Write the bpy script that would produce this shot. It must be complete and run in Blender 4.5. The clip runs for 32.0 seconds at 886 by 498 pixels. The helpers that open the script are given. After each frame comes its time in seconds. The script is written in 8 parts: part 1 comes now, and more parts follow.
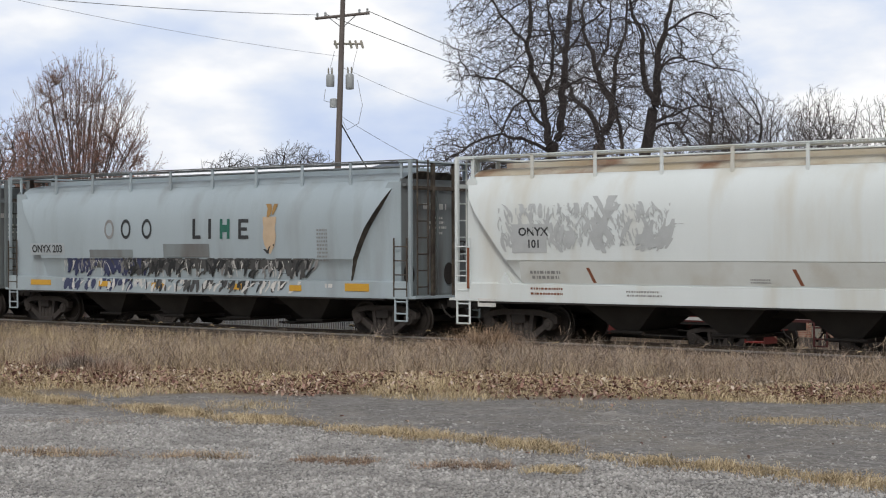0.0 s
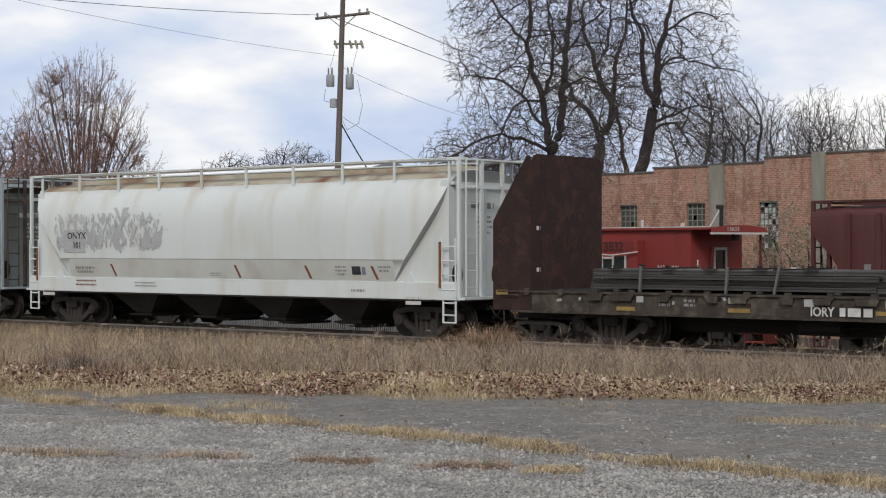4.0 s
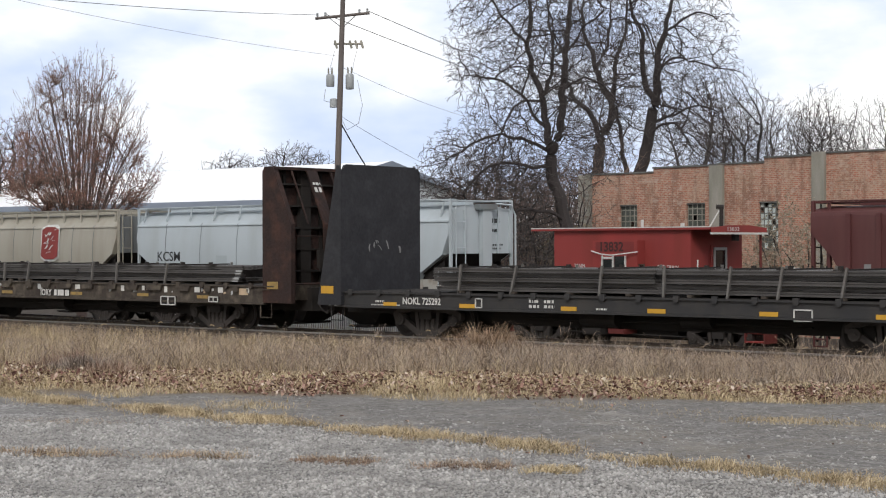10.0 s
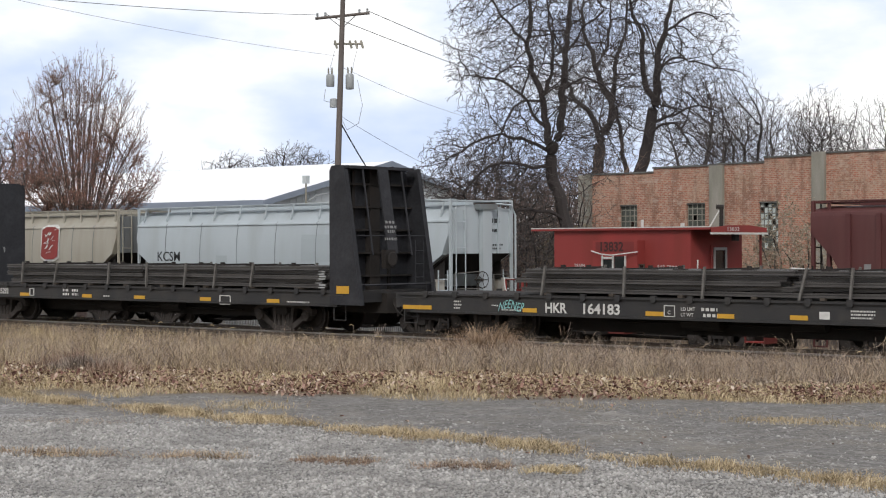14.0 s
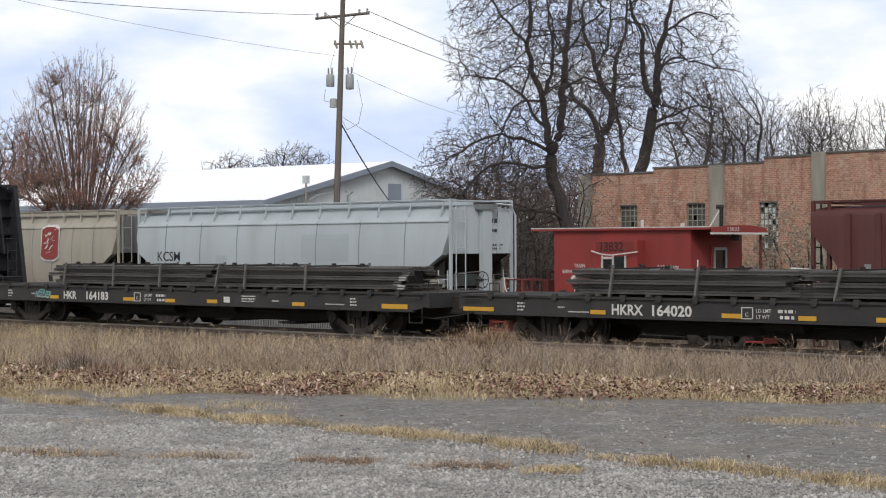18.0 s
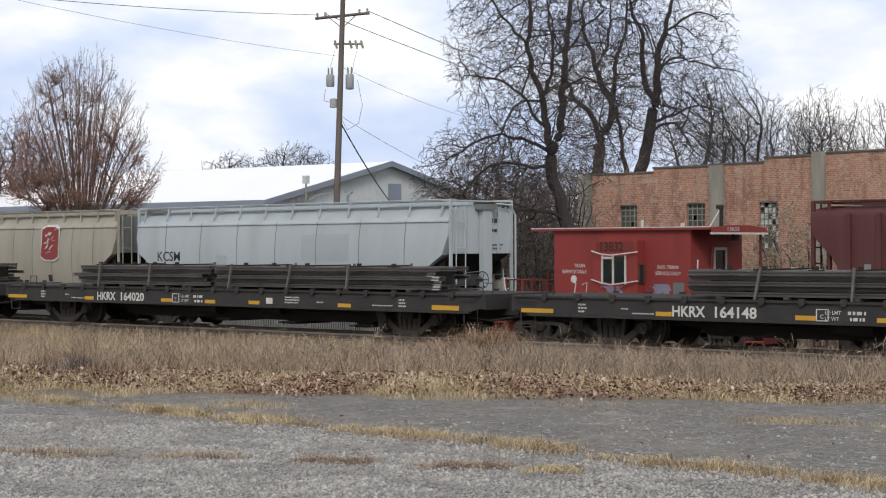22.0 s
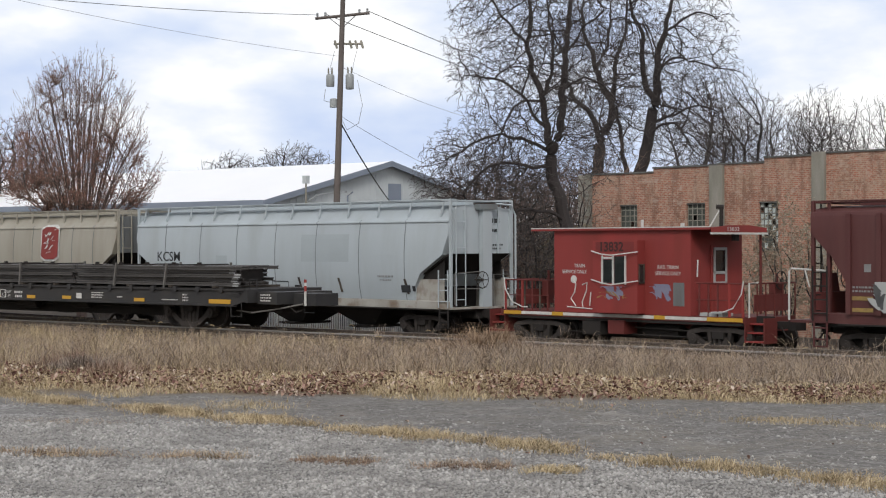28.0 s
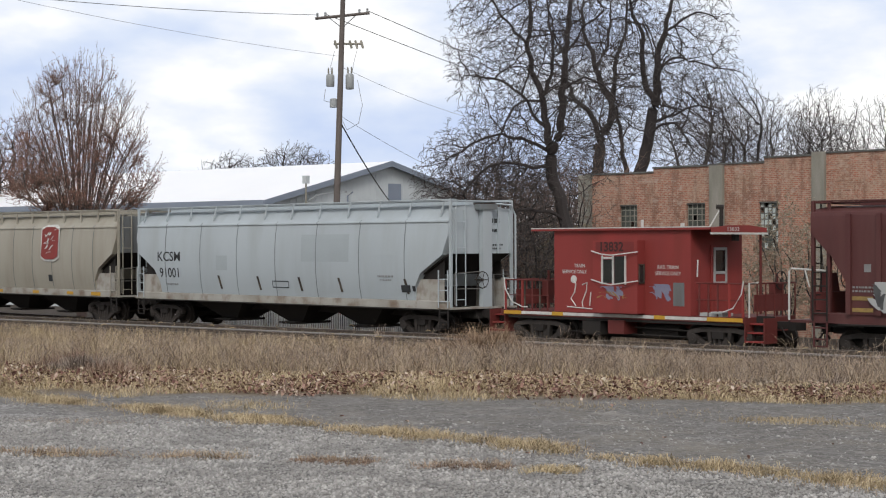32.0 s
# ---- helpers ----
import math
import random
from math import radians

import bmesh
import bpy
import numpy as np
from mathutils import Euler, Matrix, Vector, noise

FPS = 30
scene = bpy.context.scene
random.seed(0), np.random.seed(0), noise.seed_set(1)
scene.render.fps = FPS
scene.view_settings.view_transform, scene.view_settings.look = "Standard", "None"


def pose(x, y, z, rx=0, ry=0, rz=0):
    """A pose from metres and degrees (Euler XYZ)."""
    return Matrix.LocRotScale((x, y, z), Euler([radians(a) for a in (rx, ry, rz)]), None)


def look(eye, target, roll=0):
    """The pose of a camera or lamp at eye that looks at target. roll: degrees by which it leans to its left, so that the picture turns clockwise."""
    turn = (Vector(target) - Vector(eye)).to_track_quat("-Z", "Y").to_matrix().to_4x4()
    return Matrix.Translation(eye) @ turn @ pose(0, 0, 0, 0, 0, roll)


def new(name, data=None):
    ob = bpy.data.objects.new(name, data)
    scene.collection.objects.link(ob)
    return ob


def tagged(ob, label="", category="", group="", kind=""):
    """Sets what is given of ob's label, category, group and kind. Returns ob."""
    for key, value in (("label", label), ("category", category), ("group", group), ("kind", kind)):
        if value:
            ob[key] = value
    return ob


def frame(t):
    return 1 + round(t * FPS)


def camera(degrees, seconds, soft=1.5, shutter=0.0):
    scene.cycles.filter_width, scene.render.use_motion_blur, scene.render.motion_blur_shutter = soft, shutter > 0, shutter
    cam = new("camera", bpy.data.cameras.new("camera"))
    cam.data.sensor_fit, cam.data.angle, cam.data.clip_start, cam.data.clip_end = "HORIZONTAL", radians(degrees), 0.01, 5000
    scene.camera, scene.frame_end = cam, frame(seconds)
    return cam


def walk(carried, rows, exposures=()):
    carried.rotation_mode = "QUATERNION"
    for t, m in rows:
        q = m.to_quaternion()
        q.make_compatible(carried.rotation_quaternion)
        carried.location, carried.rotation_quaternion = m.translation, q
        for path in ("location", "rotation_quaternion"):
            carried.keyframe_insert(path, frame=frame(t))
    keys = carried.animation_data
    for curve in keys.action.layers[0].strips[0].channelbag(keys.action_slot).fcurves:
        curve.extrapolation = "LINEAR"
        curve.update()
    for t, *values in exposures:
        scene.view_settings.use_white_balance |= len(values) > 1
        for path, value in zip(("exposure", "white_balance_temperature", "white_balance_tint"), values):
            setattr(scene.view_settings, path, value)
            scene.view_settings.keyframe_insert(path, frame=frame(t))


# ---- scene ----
# ---------------------------------------------------------------- camera
EYE = Vector((0.0, -34.09, 2.363))
TURN, TILT = radians(39.83), radians(-0.126)
cam = camera(29.2, 32.0, soft=1.12)
AIM = Vector((-math.sin(TURN), math.cos(TURN), math.tan(TILT)))
STAND = look(EYE, EYE + AIM * 50, -0.145)
walk(cam, [(0.0, STAND), (32.0, STAND)], [(0.0, -0.08), (1.5, -0.24), (3.0, -0.24), (4.2, -0.12), (6.0, 0.07), (8.0, 0.14), (13.0, 0.14), (18.0, 0.08), (22.0, 0.04), (32.0, 0.0)])

# ---------------------------------------------------------------- light
SUN_HIGH, SUN_AROUND = 40.0, 146.0          # degrees: height, heading the light comes from (clockwise from +y)
world = bpy.data.worlds.new("sky")
scene.world = world
world.use_nodes = True
wn, wl = world.node_tree.nodes, world.node_tree.links
sky = wn.new("ShaderNodeTexSky")
sky.sky_type, sky.sun_disc = "NISHITA", False
sky.sun_elevation, sky.sun_rotation = radians(SUN_HIGH), radians(SUN_AROUND)
sky.air_density, sky.dust_density = 1.0, 3.0
veil = wn.new("ShaderNodeMix")
veil.data_type = "RGBA"
veil.inputs[0].default_value = 0.75
veil.inputs[7].default_value = (6.5, 6.5, 6.6, 1)
wl.new(sky.outputs[0], veil.inputs[6])
wl.new(veil.outputs[2], wn["Background"].inputs["Color"])
wn["Background"].inputs["Strength"].default_value = 0.125
sun_lamp = bpy.data.lights.new("sun", "SUN")
sun_lamp.energy, sun_lamp.angle, sun_lamp.color = 1.5, radians(14), (1.0, 0.975, 0.94)
sun = new("sun", sun_lamp)
a, h = radians(SUN_AROUND), radians(SUN_HIGH)
sun.matrix_world = look(Vector((math.sin(a) * math.cos(h), math.cos(a) * math.cos(h), math.sin(h))) * 100, (0, 0, 0))


# ---------------------------------------------------------------- materials
def material(name, base, rough=0.6, metal=0.0, other=None, spread=0.5, scale=2.0, fine=0.12, fine_scale=40.0, bump=0.0,
             stain=None, stain_scale=1.2, stain_amount=0.0, streak=False, island=0.0, spec=0.4, single=0.0):
    """A painted or natural surface: a base colour that drifts to another one in patches, fine grain, stains, small relief."""
    m = bpy.data.materials.new(name)
    m.use_nodes = True
    n, l = m.node_tree.nodes, m.node_tree.links
    b = n["Principled BSDF"]
    b.inputs["Roughness"].default_value, b.inputs["Metallic"].default_value = rough, metal
    b.inputs["Specular IOR Level"].default_value = spec
    co = n.new("ShaderNodeTexCoord")
    mp = n.new("ShaderNodeMapping")
    if streak:
        mp.inputs["Scale"].default_value = (1.0, 1.0, 0.18)
    l.new(co.outputs["Object"], mp.inputs["Vector"])

    def noise_at(size, detail, src):
        t = n.new("ShaderNodeTexNoise")
        t.inputs["Scale"].default_value, t.inputs["Detail"].default_value = size, detail
        l.new(src, t.inputs["Vector"])
        return t.outputs["Fac"]

    def ramp(src, lo, hi):
        r = n.new("ShaderNodeMapRange")
        r.inputs[1].default_value, r.inputs[2].default_value = lo, hi
        l.new(src, r.inputs[0])
        return r.outputs[0]

    def mix(f, c1, c2):
        x = n.new("ShaderNodeMix")
        x.data_type = "RGBA"
        for k, v in ((0, f), (6, c1), (7, c2)):
            if isinstance(v, (int, float)):
                x.inputs[k].default_value = v
            elif isinstance(v, tuple):
                x.inputs[k].default_value = (*v, 1)
            else:
                l.new(v, x.inputs[k])
        return x.outputs[2]

    def times(src, k):
        x = n.new("ShaderNodeMath")
        x.operation = "MULTIPLY"
        l.new(src, x.inputs[0])
        x.inputs[1].default_value = k
        return x.outputs[0]

    other = other or tuple(c * 0.7 for c in base)
    col = mix(times(ramp(noise_at(scale, 4, mp.outputs[0]), 0.35, 0.7), spread), base, other)
    if island or single:
        src = n.new("ShaderNodeNewGeometry").outputs["Random Per Island"] if island else n.new("ShaderNodeObjectInfo").outputs["Random"]
        col = mix(times(src, island or single), col, tuple(c * 0.45 for c in base))
    grain = noise_at(fine_scale, 3, co.outputs["Object"])
    col = mix(times(ramp(grain, 0.35, 0.75), fine), col, tuple(c * 0.35 for c in base))
    if stain:
        col = mix(times(ramp(noise_at(stain_scale, 6, mp.outputs[0]), 0.5, 0.72), stain_amount), col, stain)
    l.new(col, b.inputs["Base Color"])
    rr = n.new("ShaderNodeMapRange")
    rr.inputs[3].default_value, rr.inputs[4].default_value = max(0.05, rough - 0.12), min(1, rough + 0.12)
    l.new(grain, rr.inputs[0])
    l.new(rr.outputs[0], b.inputs["Roughness"])
    if bump:
        bp = n.new("ShaderNodeBump")
        bp.inputs["Strength"].default_value, bp.inputs["Distance"].default_value = 0.6, bump
        l.new(grain, bp.inputs["Height"])
        l.new(bp.outputs[0], b.inputs["Normal"])
    return m


def leaf_material(name, stops):
    """Dry leaves and blades: each piece has its own shade out of a row of shades, and drifts slowly over the ground."""
    m = bpy.data.materials.new(name)
    m.use_nodes = True
    n, l = m.node_tree.nodes, m.node_tree.links
    b = n["Principled BSDF"]
    b.inputs["Roughness"].default_value, b.inputs["Specular IOR Level"].default_value = 0.9, 0.25
    co, t = n.new("ShaderNodeTexCoord"), n.new("ShaderNodeTexNoise")
    t.inputs["Scale"].default_value, t.inputs["Detail"].default_value = 1.5, 5
    l.new(co.outputs["Object"], t.inputs["Vector"])
    drift = n.new("ShaderNodeMapRange")
    drift.inputs[1].default_value, drift.inputs[2].default_value, drift.inputs[3].default_value, drift.inputs[4].default_value = 0.32, 0.68, -0.5, 0.45
    l.new(t.outputs["Fac"], drift.inputs[0])
    total = n.new("ShaderNodeMath")
    l.new(n.new("ShaderNodeNewGeometry").outputs["Random Per Island"], total.inputs[0])
    l.new(drift.outputs[0], total.inputs[1])
    r = n.new("ShaderNodeValToRGB")
    stops = [(p, tuple(v * 0.92 for v in c)) for p, c in stops]
    r.color_ramp.elements[0].position, r.color_ramp.elements[0].color = stops[0][0], (*stops[0][1], 1)
    r.color_ramp.elements[1].position, r.color_ramp.elements[1].color = stops[-1][0], (*stops[-1][1], 1)
    for p, c in stops[1:-1]:
        r.color_ramp.elements.new(p).color = (*c, 1)
    l.new(total.outputs[0], r.inputs[0])
    l.new(r.outputs[0], b.inputs["Base Color"])
    return m


def glass(name, tint):
    m = bpy.data.materials.new(name)
    m.use_nodes = True
    b = m.node_tree.nodes["Principled BSDF"]
    b.inputs["Base Color"].default_value, b.inputs["Roughness"].default_value = (*tint, 1), 0.06
    b.inputs["Transmission Weight"].default_value = 0.25
    return m


RUST = (0.16, 0.07, 0.035)
M = {
    "white": material("white_car_paint", (0.65, 0.7, 0.71), 0.5, other=(0.57, 0.61, 0.6), spread=0.6, scale=0.7, fine=0.05, stain=(0.44, 0.38, 0.27), stain_scale=1.3, stain_amount=0.4, streak=True, bump=0.002),
    "roofrust": material("rusted_roof_sheet", (0.58, 0.57, 0.51), 0.7, other=(0.44, 0.36, 0.24), spread=0.9, scale=0.6, fine=0.15, stain=(0.2, 0.085, 0.035), stain_scale=0.9, stain_amount=0.95, bump=0.003),
    "grey": material("grey_car_paint", (0.345, 0.41, 0.45), 0.5, other=(0.29, 0.345, 0.375), spread=0.6, scale=0.8, fine=0.08, stain=(0.15, 0.14, 0.12), stain_scale=1.4, stain_amount=0.35, streak=True, bump=0.002),
    "greydark": material("grimy_grey_end_paint", (0.2, 0.23, 0.24), 0.6, other=(0.12, 0.12, 0.12), spread=0.8, scale=1.2, fine=0.12, stain=(0.08, 0.05, 0.035), stain_scale=1.5, stain_amount=0.6, streak=True),
    "pale": material("pale_grey_car_paint", (0.42, 0.47, 0.5), 0.5, other=(0.37, 0.415, 0.445), spread=0.6, scale=0.5, fine=0.05, stain=(0.26, 0.27, 0.26), stain_scale=1.1, stain_amount=0.3, streak=True, bump=0.002),
    "beige": material("beige_car_paint", (0.36, 0.34, 0.29), 0.55, other=(0.29, 0.27, 0.22), spread=0.6, scale=0.7, fine=0.06, stain=(0.2, 0.17, 0.12), stain_scale=1.3, stain_amount=0.4, streak=True),
    "oxide": material("oxide_red_car_paint", (0.1, 0.031, 0.03), 0.6, other=(0.075, 0.027, 0.026), spread=0.7, scale=0.8, fine=0.08, stain=(0.17, 0.08, 0.07), stain_scale=1.4, stain_amount=0.3, streak=True),
    "red": material("faded_red_paint", (0.265, 0.038, 0.034), 0.6, other=(0.195, 0.032, 0.029), spread=0.7, scale=0.9, fine=0.06, stain=(0.17, 0.03, 0.02), stain_scale=1.3, stain_amount=0.5, streak=True, bump=0.002),
    "reddark": material("dark_red_lettering_paint", (0.035, 0.014, 0.013), 0.65, other=(0.06, 0.018, 0.016), spread=0.8, scale=5, fine=0.2),
    "redworn": material("worn_red_paint", (0.19, 0.03, 0.027), 0.65, other=(0.15, 0.026, 0.024), spread=0.8, scale=3, fine=0.1),
    "reddull": material("dull_red_paint", (0.13, 0.026, 0.023), 0.65, other=(0.1, 0.022, 0.018), spread=0.7, scale=1.5, fine=0.1),
    "rust": material("rusted_steel", (0.034, 0.017, 0.014), 0.85, other=(0.02, 0.0125, 0.012), spread=1.0, scale=2.4, fine=0.35, fine_scale=14, stain=(0.085, 0.036, 0.024), stain_scale=2.6, stain_amount=0.55, bump=0.012),
    "rustlight": material("weathered_brown_steel", (0.07, 0.058, 0.046), 0.8, other=(0.03, 0.022, 0.019), spread=1.0, scale=2.2, fine=0.35, fine_scale=18, stain=(0.17, 0.145, 0.11), stain_scale=4.0, stain_amount=0.5),
    "black": material("black_car_paint", (0.027, 0.027, 0.029), 0.6, other=(0.04, 0.038, 0.036), spread=0.7, scale=1.3, fine=0.15, stain=(0.07, 0.06, 0.05), stain_scale=2.2, stain_amount=0.3),
    "slate": material("faded_black_bulkhead_paint", (0.025, 0.026, 0.031), 0.7, other=(0.015, 0.0155, 0.019), spread=0.9, scale=1.6, fine=0.3, fine_scale=12, stain=(0.046, 0.047, 0.053), stain_scale=2.8, stain_amount=0.4, bump=0.01),
    "under": material("grimy_underframe", (0.02, 0.018, 0.017), 0.85, other=(0.028, 0.022, 0.019), spread=0.7, scale=2.5, fine=0.2),
    "hopper": material("dusty_discharge_hopper", (0.04, 0.037, 0.034), 0.75, other=(0.02, 0.018, 0.017), spread=0.8, scale=1.5, fine=0.15),
    "truck": material("dusty_cast_steel", (0.048, 0.04, 0.036), 0.8, other=(0.022, 0.019, 0.017), spread=0.8, scale=4, fine=0.2, bump=0.003),
    "wheel": material("worn_wheel_steel", (0.03, 0.025, 0.022), 0.6, 0.3, other=(0.02, 0.016, 0.014), spread=0.6, scale=5, fine=0.1),
    "railload": material("dull_rail_steel", (0.115, 0.108, 0.104), 0.45, 0.3, other=(0.06, 0.055, 0.053), spread=0.7, scale=1.0, fine=0.15, single=0.4),
    "strap": material("galvanised_strap", (0.17, 0.165, 0.155), 0.6, 0.2, other=(0.1, 0.09, 0.08), spread=0.7, scale=5, fine=0.1),
    "yellow": material("yellow_reflector", (0.54, 0.31, 0.035), 0.45, other=(0.5, 0.27, 0.03), spread=0.7, scale=7, fine=0.1),
    "yellowfaded": material("faded_yellow_reflector", (0.34, 0.23, 0.07), 0.6, other=(0.2, 0.14, 0.06), spread=0.9, scale=6, fine=0.2),
    "markwhite": material("white_lettering_paint", (0.62, 0.62, 0.6), 0.6, other=(0.42, 0.42, 0.4), spread=0.7, scale=6, fine=0.1),
    "markgrey": material("faded_lettering_paint", (0.26, 0.26, 0.26), 0.6, other=(0.17, 0.17, 0.17), spread=0.7, scale=6, fine=0.1),
    "markblack": material("black_lettering_paint", (0.022, 0.024, 0.027), 0.6, other=(0.045, 0.05, 0.055), spread=0.7, scale=5, fine=0.1),
    "markgreen": material("green_lettering_paint", (0.015, 0.11, 0.08), 0.6, other=(0.03, 0.14, 0.11), spread=0.6, scale=5, fine=0.1),
    "primer": material("grey_primer_patch", (0.4, 0.41, 0.41), 0.65, other=(0.34, 0.35, 0.35), spread=0.6, scale=3, fine=0.1),
    "navy": material("navy_spray_paint", (0.035, 0.045, 0.11), 0.5, other=(0.06, 0.07, 0.13), spread=0.6, scale=4, fine=0.1),
    "smoke": material("dark_grey_spray_paint", (0.06, 0.062, 0.065), 0.5, other=(0.11, 0.115, 0.115), spread=0.6, scale=4, fine=0.1),
    "tan": material("tan_spray_paint", (0.52, 0.4, 0.28), 0.6, other=(0.4, 0.31, 0.21), spread=0.6, scale=4, fine=0.1),
    "ochre": material("ochre_spray_paint", (0.33, 0.2, 0.07), 0.6, other=(0.25, 0.15, 0.06), spread=0.6, scale=4, fine=0.1),
    "blue": material("blue_spray_paint", (0.19, 0.2, 0.29), 0.6, other=(0.26, 0.24, 0.3), spread=0.6, scale=4, fine=0.1),
    "teal": material("teal_spray_paint", (0.22, 0.5, 0.5), 0.6, other=(0.3, 0.55, 0.55), spread=0.6, scale=4, fine=0.1),
    "fadedrust": material("faded_rust_lettering", (0.055, 0.026, 0.018), 0.85, other=(0.04, 0.02, 0.015), spread=0.9, scale=5, fine=0.2),
    "whitelower": material("grimy_shaded_white_panel", (0.57, 0.6, 0.59), 0.55, other=(0.46, 0.47, 0.44), spread=0.8, scale=0.5, fine=0.08, stain=(0.38, 0.35, 0.29), stain_scale=1.2, stain_amount=0.5),
    "ghost": material("ghosted_grey_graffiti", (0.44, 0.465, 0.475), 0.6, other=(0.38, 0.4, 0.41), spread=0.7, scale=3, fine=0.1),
    "patchgrey": material("repainted_blue_grey_patch", (0.36, 0.405, 0.43), 0.55, other=(0.33, 0.37, 0.395), spread=0.6, scale=1.5, fine=0.06),
    "orange": material("rust_orange_mark", (0.2, 0.065, 0.03), 0.7, other=(0.14, 0.06, 0.03), spread=0.6, scale=4, fine=0.1),
    "rail": material("track_rail_steel", (0.13, 0.11, 0.095), 0.5, 0.5, other=(0.09, 0.06, 0.045), spread=0.6, scale=3, fine=0.1),
    "railhead": material("polished_rail_head", (0.36, 0.35, 0.34), 0.4, 0.7, other=(0.26, 0.24, 0.22), spread=0.6, scale=1.5, fine=0.1),
    "silldirt": material("grimy_beige_sill", (0.4, 0.39, 0.36), 0.7, other=(0.27, 0.25, 0.21), spread=0.9, scale=1.1, fine=0.15, stain=(0.16, 0.1, 0.065), stain_scale=2.2, stain_amount=0.7),
    "tie": material("weathered_wooden_tie", (0.06, 0.048, 0.038), 0.9, other=(0.1, 0.085, 0.07), spread=0.8, scale=4, fine=0.2, single=0.4),
    "ballast": material("ballast_stone", (0.15, 0.13, 0.115), 0.9, other=(0.08, 0.07, 0.06), spread=0.8, scale=3, fine=0.2, island=0.6),
}


# ---------------------------------------------------------------- mesh helpers
class Shape:
    """Vertices and faces of one mesh, gathered piece by piece."""

    def __init__(self):
        self.v, self.f = [], []

    def add(self, verts, faces):
        k = len(self.v)
        self.v.extend(tuple(p) for p in verts)
        self.f.extend(tuple(i + k for i in q) for q in faces)
        return self

    def box(self, x0, x1, y0, y1, z0, z1, m=None):
        p = [Vector((x, y, z)) for z in (z0, z1) for y in (y0, y1) for x in (x0, x1)]
        if m is not None:
            p = [m @ q for q in p]
        return self.add(p, [(0, 2, 3, 1), (4, 5, 7, 6), (0, 1, 5, 4), (2, 6, 7, 3), (0, 4, 6, 2), (1, 3, 7, 5)])

    def prism(self, outline, axis, lo, hi):
        """An outline of two coordinates, drawn out along an axis: 'x' (y, z), 'y' (x, z) or 'z' (x, y)."""
        put = {"x": lambda p, k: (k, p[0], p[1]), "y": lambda p, k: (p[0], k, p[1]), "z": lambda p, k: (p[0], p[1], k)}[axis]
        n = len(outline)
        self.add([put(p, lo) for p in outline] + [put(p, hi) for p in outline],
                 [tuple(range(n))[::-1], tuple(range(n, 2 * n))] + [(i, (i + 1) % n, n + (i + 1) % n, n + i) for i in range(n)])
        return self

    def tube(self, points, r, n=6, r_end=None, cap=True):
        """A round bar through points, from radius r to r_end."""
        pts = [Vector(p) for p in points]
        r_end = r if r_end is None else r_end
        rings, k = [], len(pts)
        for i, p in enumerate(pts):
            d = (pts[min(i + 1, k - 1)] - pts[max(i - 1, 0)])
            d = d.normalized() if d.length > 1e-9 else Vector((0, 0, 1))
            u = d.cross(Vector((0.0, 0.0, 1.0)) if abs(d.z) < 0.9 else Vector((1.0, 0, 0))).normalized()
            w = d.cross(u)
            rr = r[i] if isinstance(r, list) else r + (r_end - r) * i / max(1, k - 1)
            rings.append([p + (u * math.cos(2 * math.pi * j / n) + w * math.sin(2 * math.pi * j / n)) * rr for j in range(n)])
        verts = [q for ring in rings for q in ring]
        faces = [(i * n + j, i * n + (j + 1) % n, (i + 1) * n + (j + 1) % n, (i + 1) * n + j) for i in range(k - 1) for j in range(n)]
        if cap:
            faces += [tuple(range(n))[::-1], tuple((k - 1) * n + j for j in range(n))]
        return self.add(verts, faces)

    def lathe(self, prof, n=24, axis="y", at=(0, 0, 0)):
        """A profile of (radius, along) turned round an axis."""
        verts, faces, k = [], [], len(prof)
        for r, h in prof:
            for j in range(n):
                c, s = r * math.cos(2 * math.pi * j / n), r * math.sin(2 * math.pi * j / n)
                p = {"y": (c, h, s), "z": (c, s, h), "x": (h, c, s)}[axis]
                verts.append((p[0] + at[0], p[1] + at[1], p[2] + at[2]))
        for i in range(k - 1):
            for j in range(n):
                faces.append((i * n + j, i * n + (j + 1) % n, (i + 1) * n + (j + 1) % n, (i + 1) * n + j))
        faces += [tuple(range(n)), tuple((k - 1) * n + j for j in range(n))]
        return self.add(verts, faces)

    def mesh(self, name, mat, smooth=False):
        me = bpy.data.meshes.new(name)
        me.from_pydata(self.v, [], self.f)
        if mat:
            me.materials.append(M[mat] if isinstance(mat, str) else mat)
        if smooth:
            me.polygons.foreach_set("use_smooth", [True] * len(me.polygons))
            me.set_sharp_from_angle(angle=radians(40))
        me.update()
        return me


def part(name, shape, mat, parent, label="", smooth=False, at=None):
    """One mesh object under a thing or a part."""
    me = shape if isinstance(shape, bpy.types.Mesh) else shape.mesh(name, mat, smooth)
    ob = new(name, me)
    ob.parent = parent
    if at is not None:
        ob.matrix_basis = at
    if label:
        ob["label"] = label
    return ob


def thing(name, label, category, m=None, group="", kind=""):
    """An Empty at a thing's base, which carries its parts."""
    ob = new(name)
    ob.empty_display_size = 0.2
    if m is not None:
        ob.matrix_basis = m
    return tagged(ob, label, category, group, kind)


def single(name, shape, mat, label="", category="", m=None, group="", kind="", smooth=False):
    """A thing that is one mesh."""
    ob = new(name, shape if isinstance(shape, bpy.types.Mesh) else shape.mesh(name, mat, smooth))
    if m is not None:
        ob.matrix_basis = m
    return tagged(ob, label, category, group, kind)


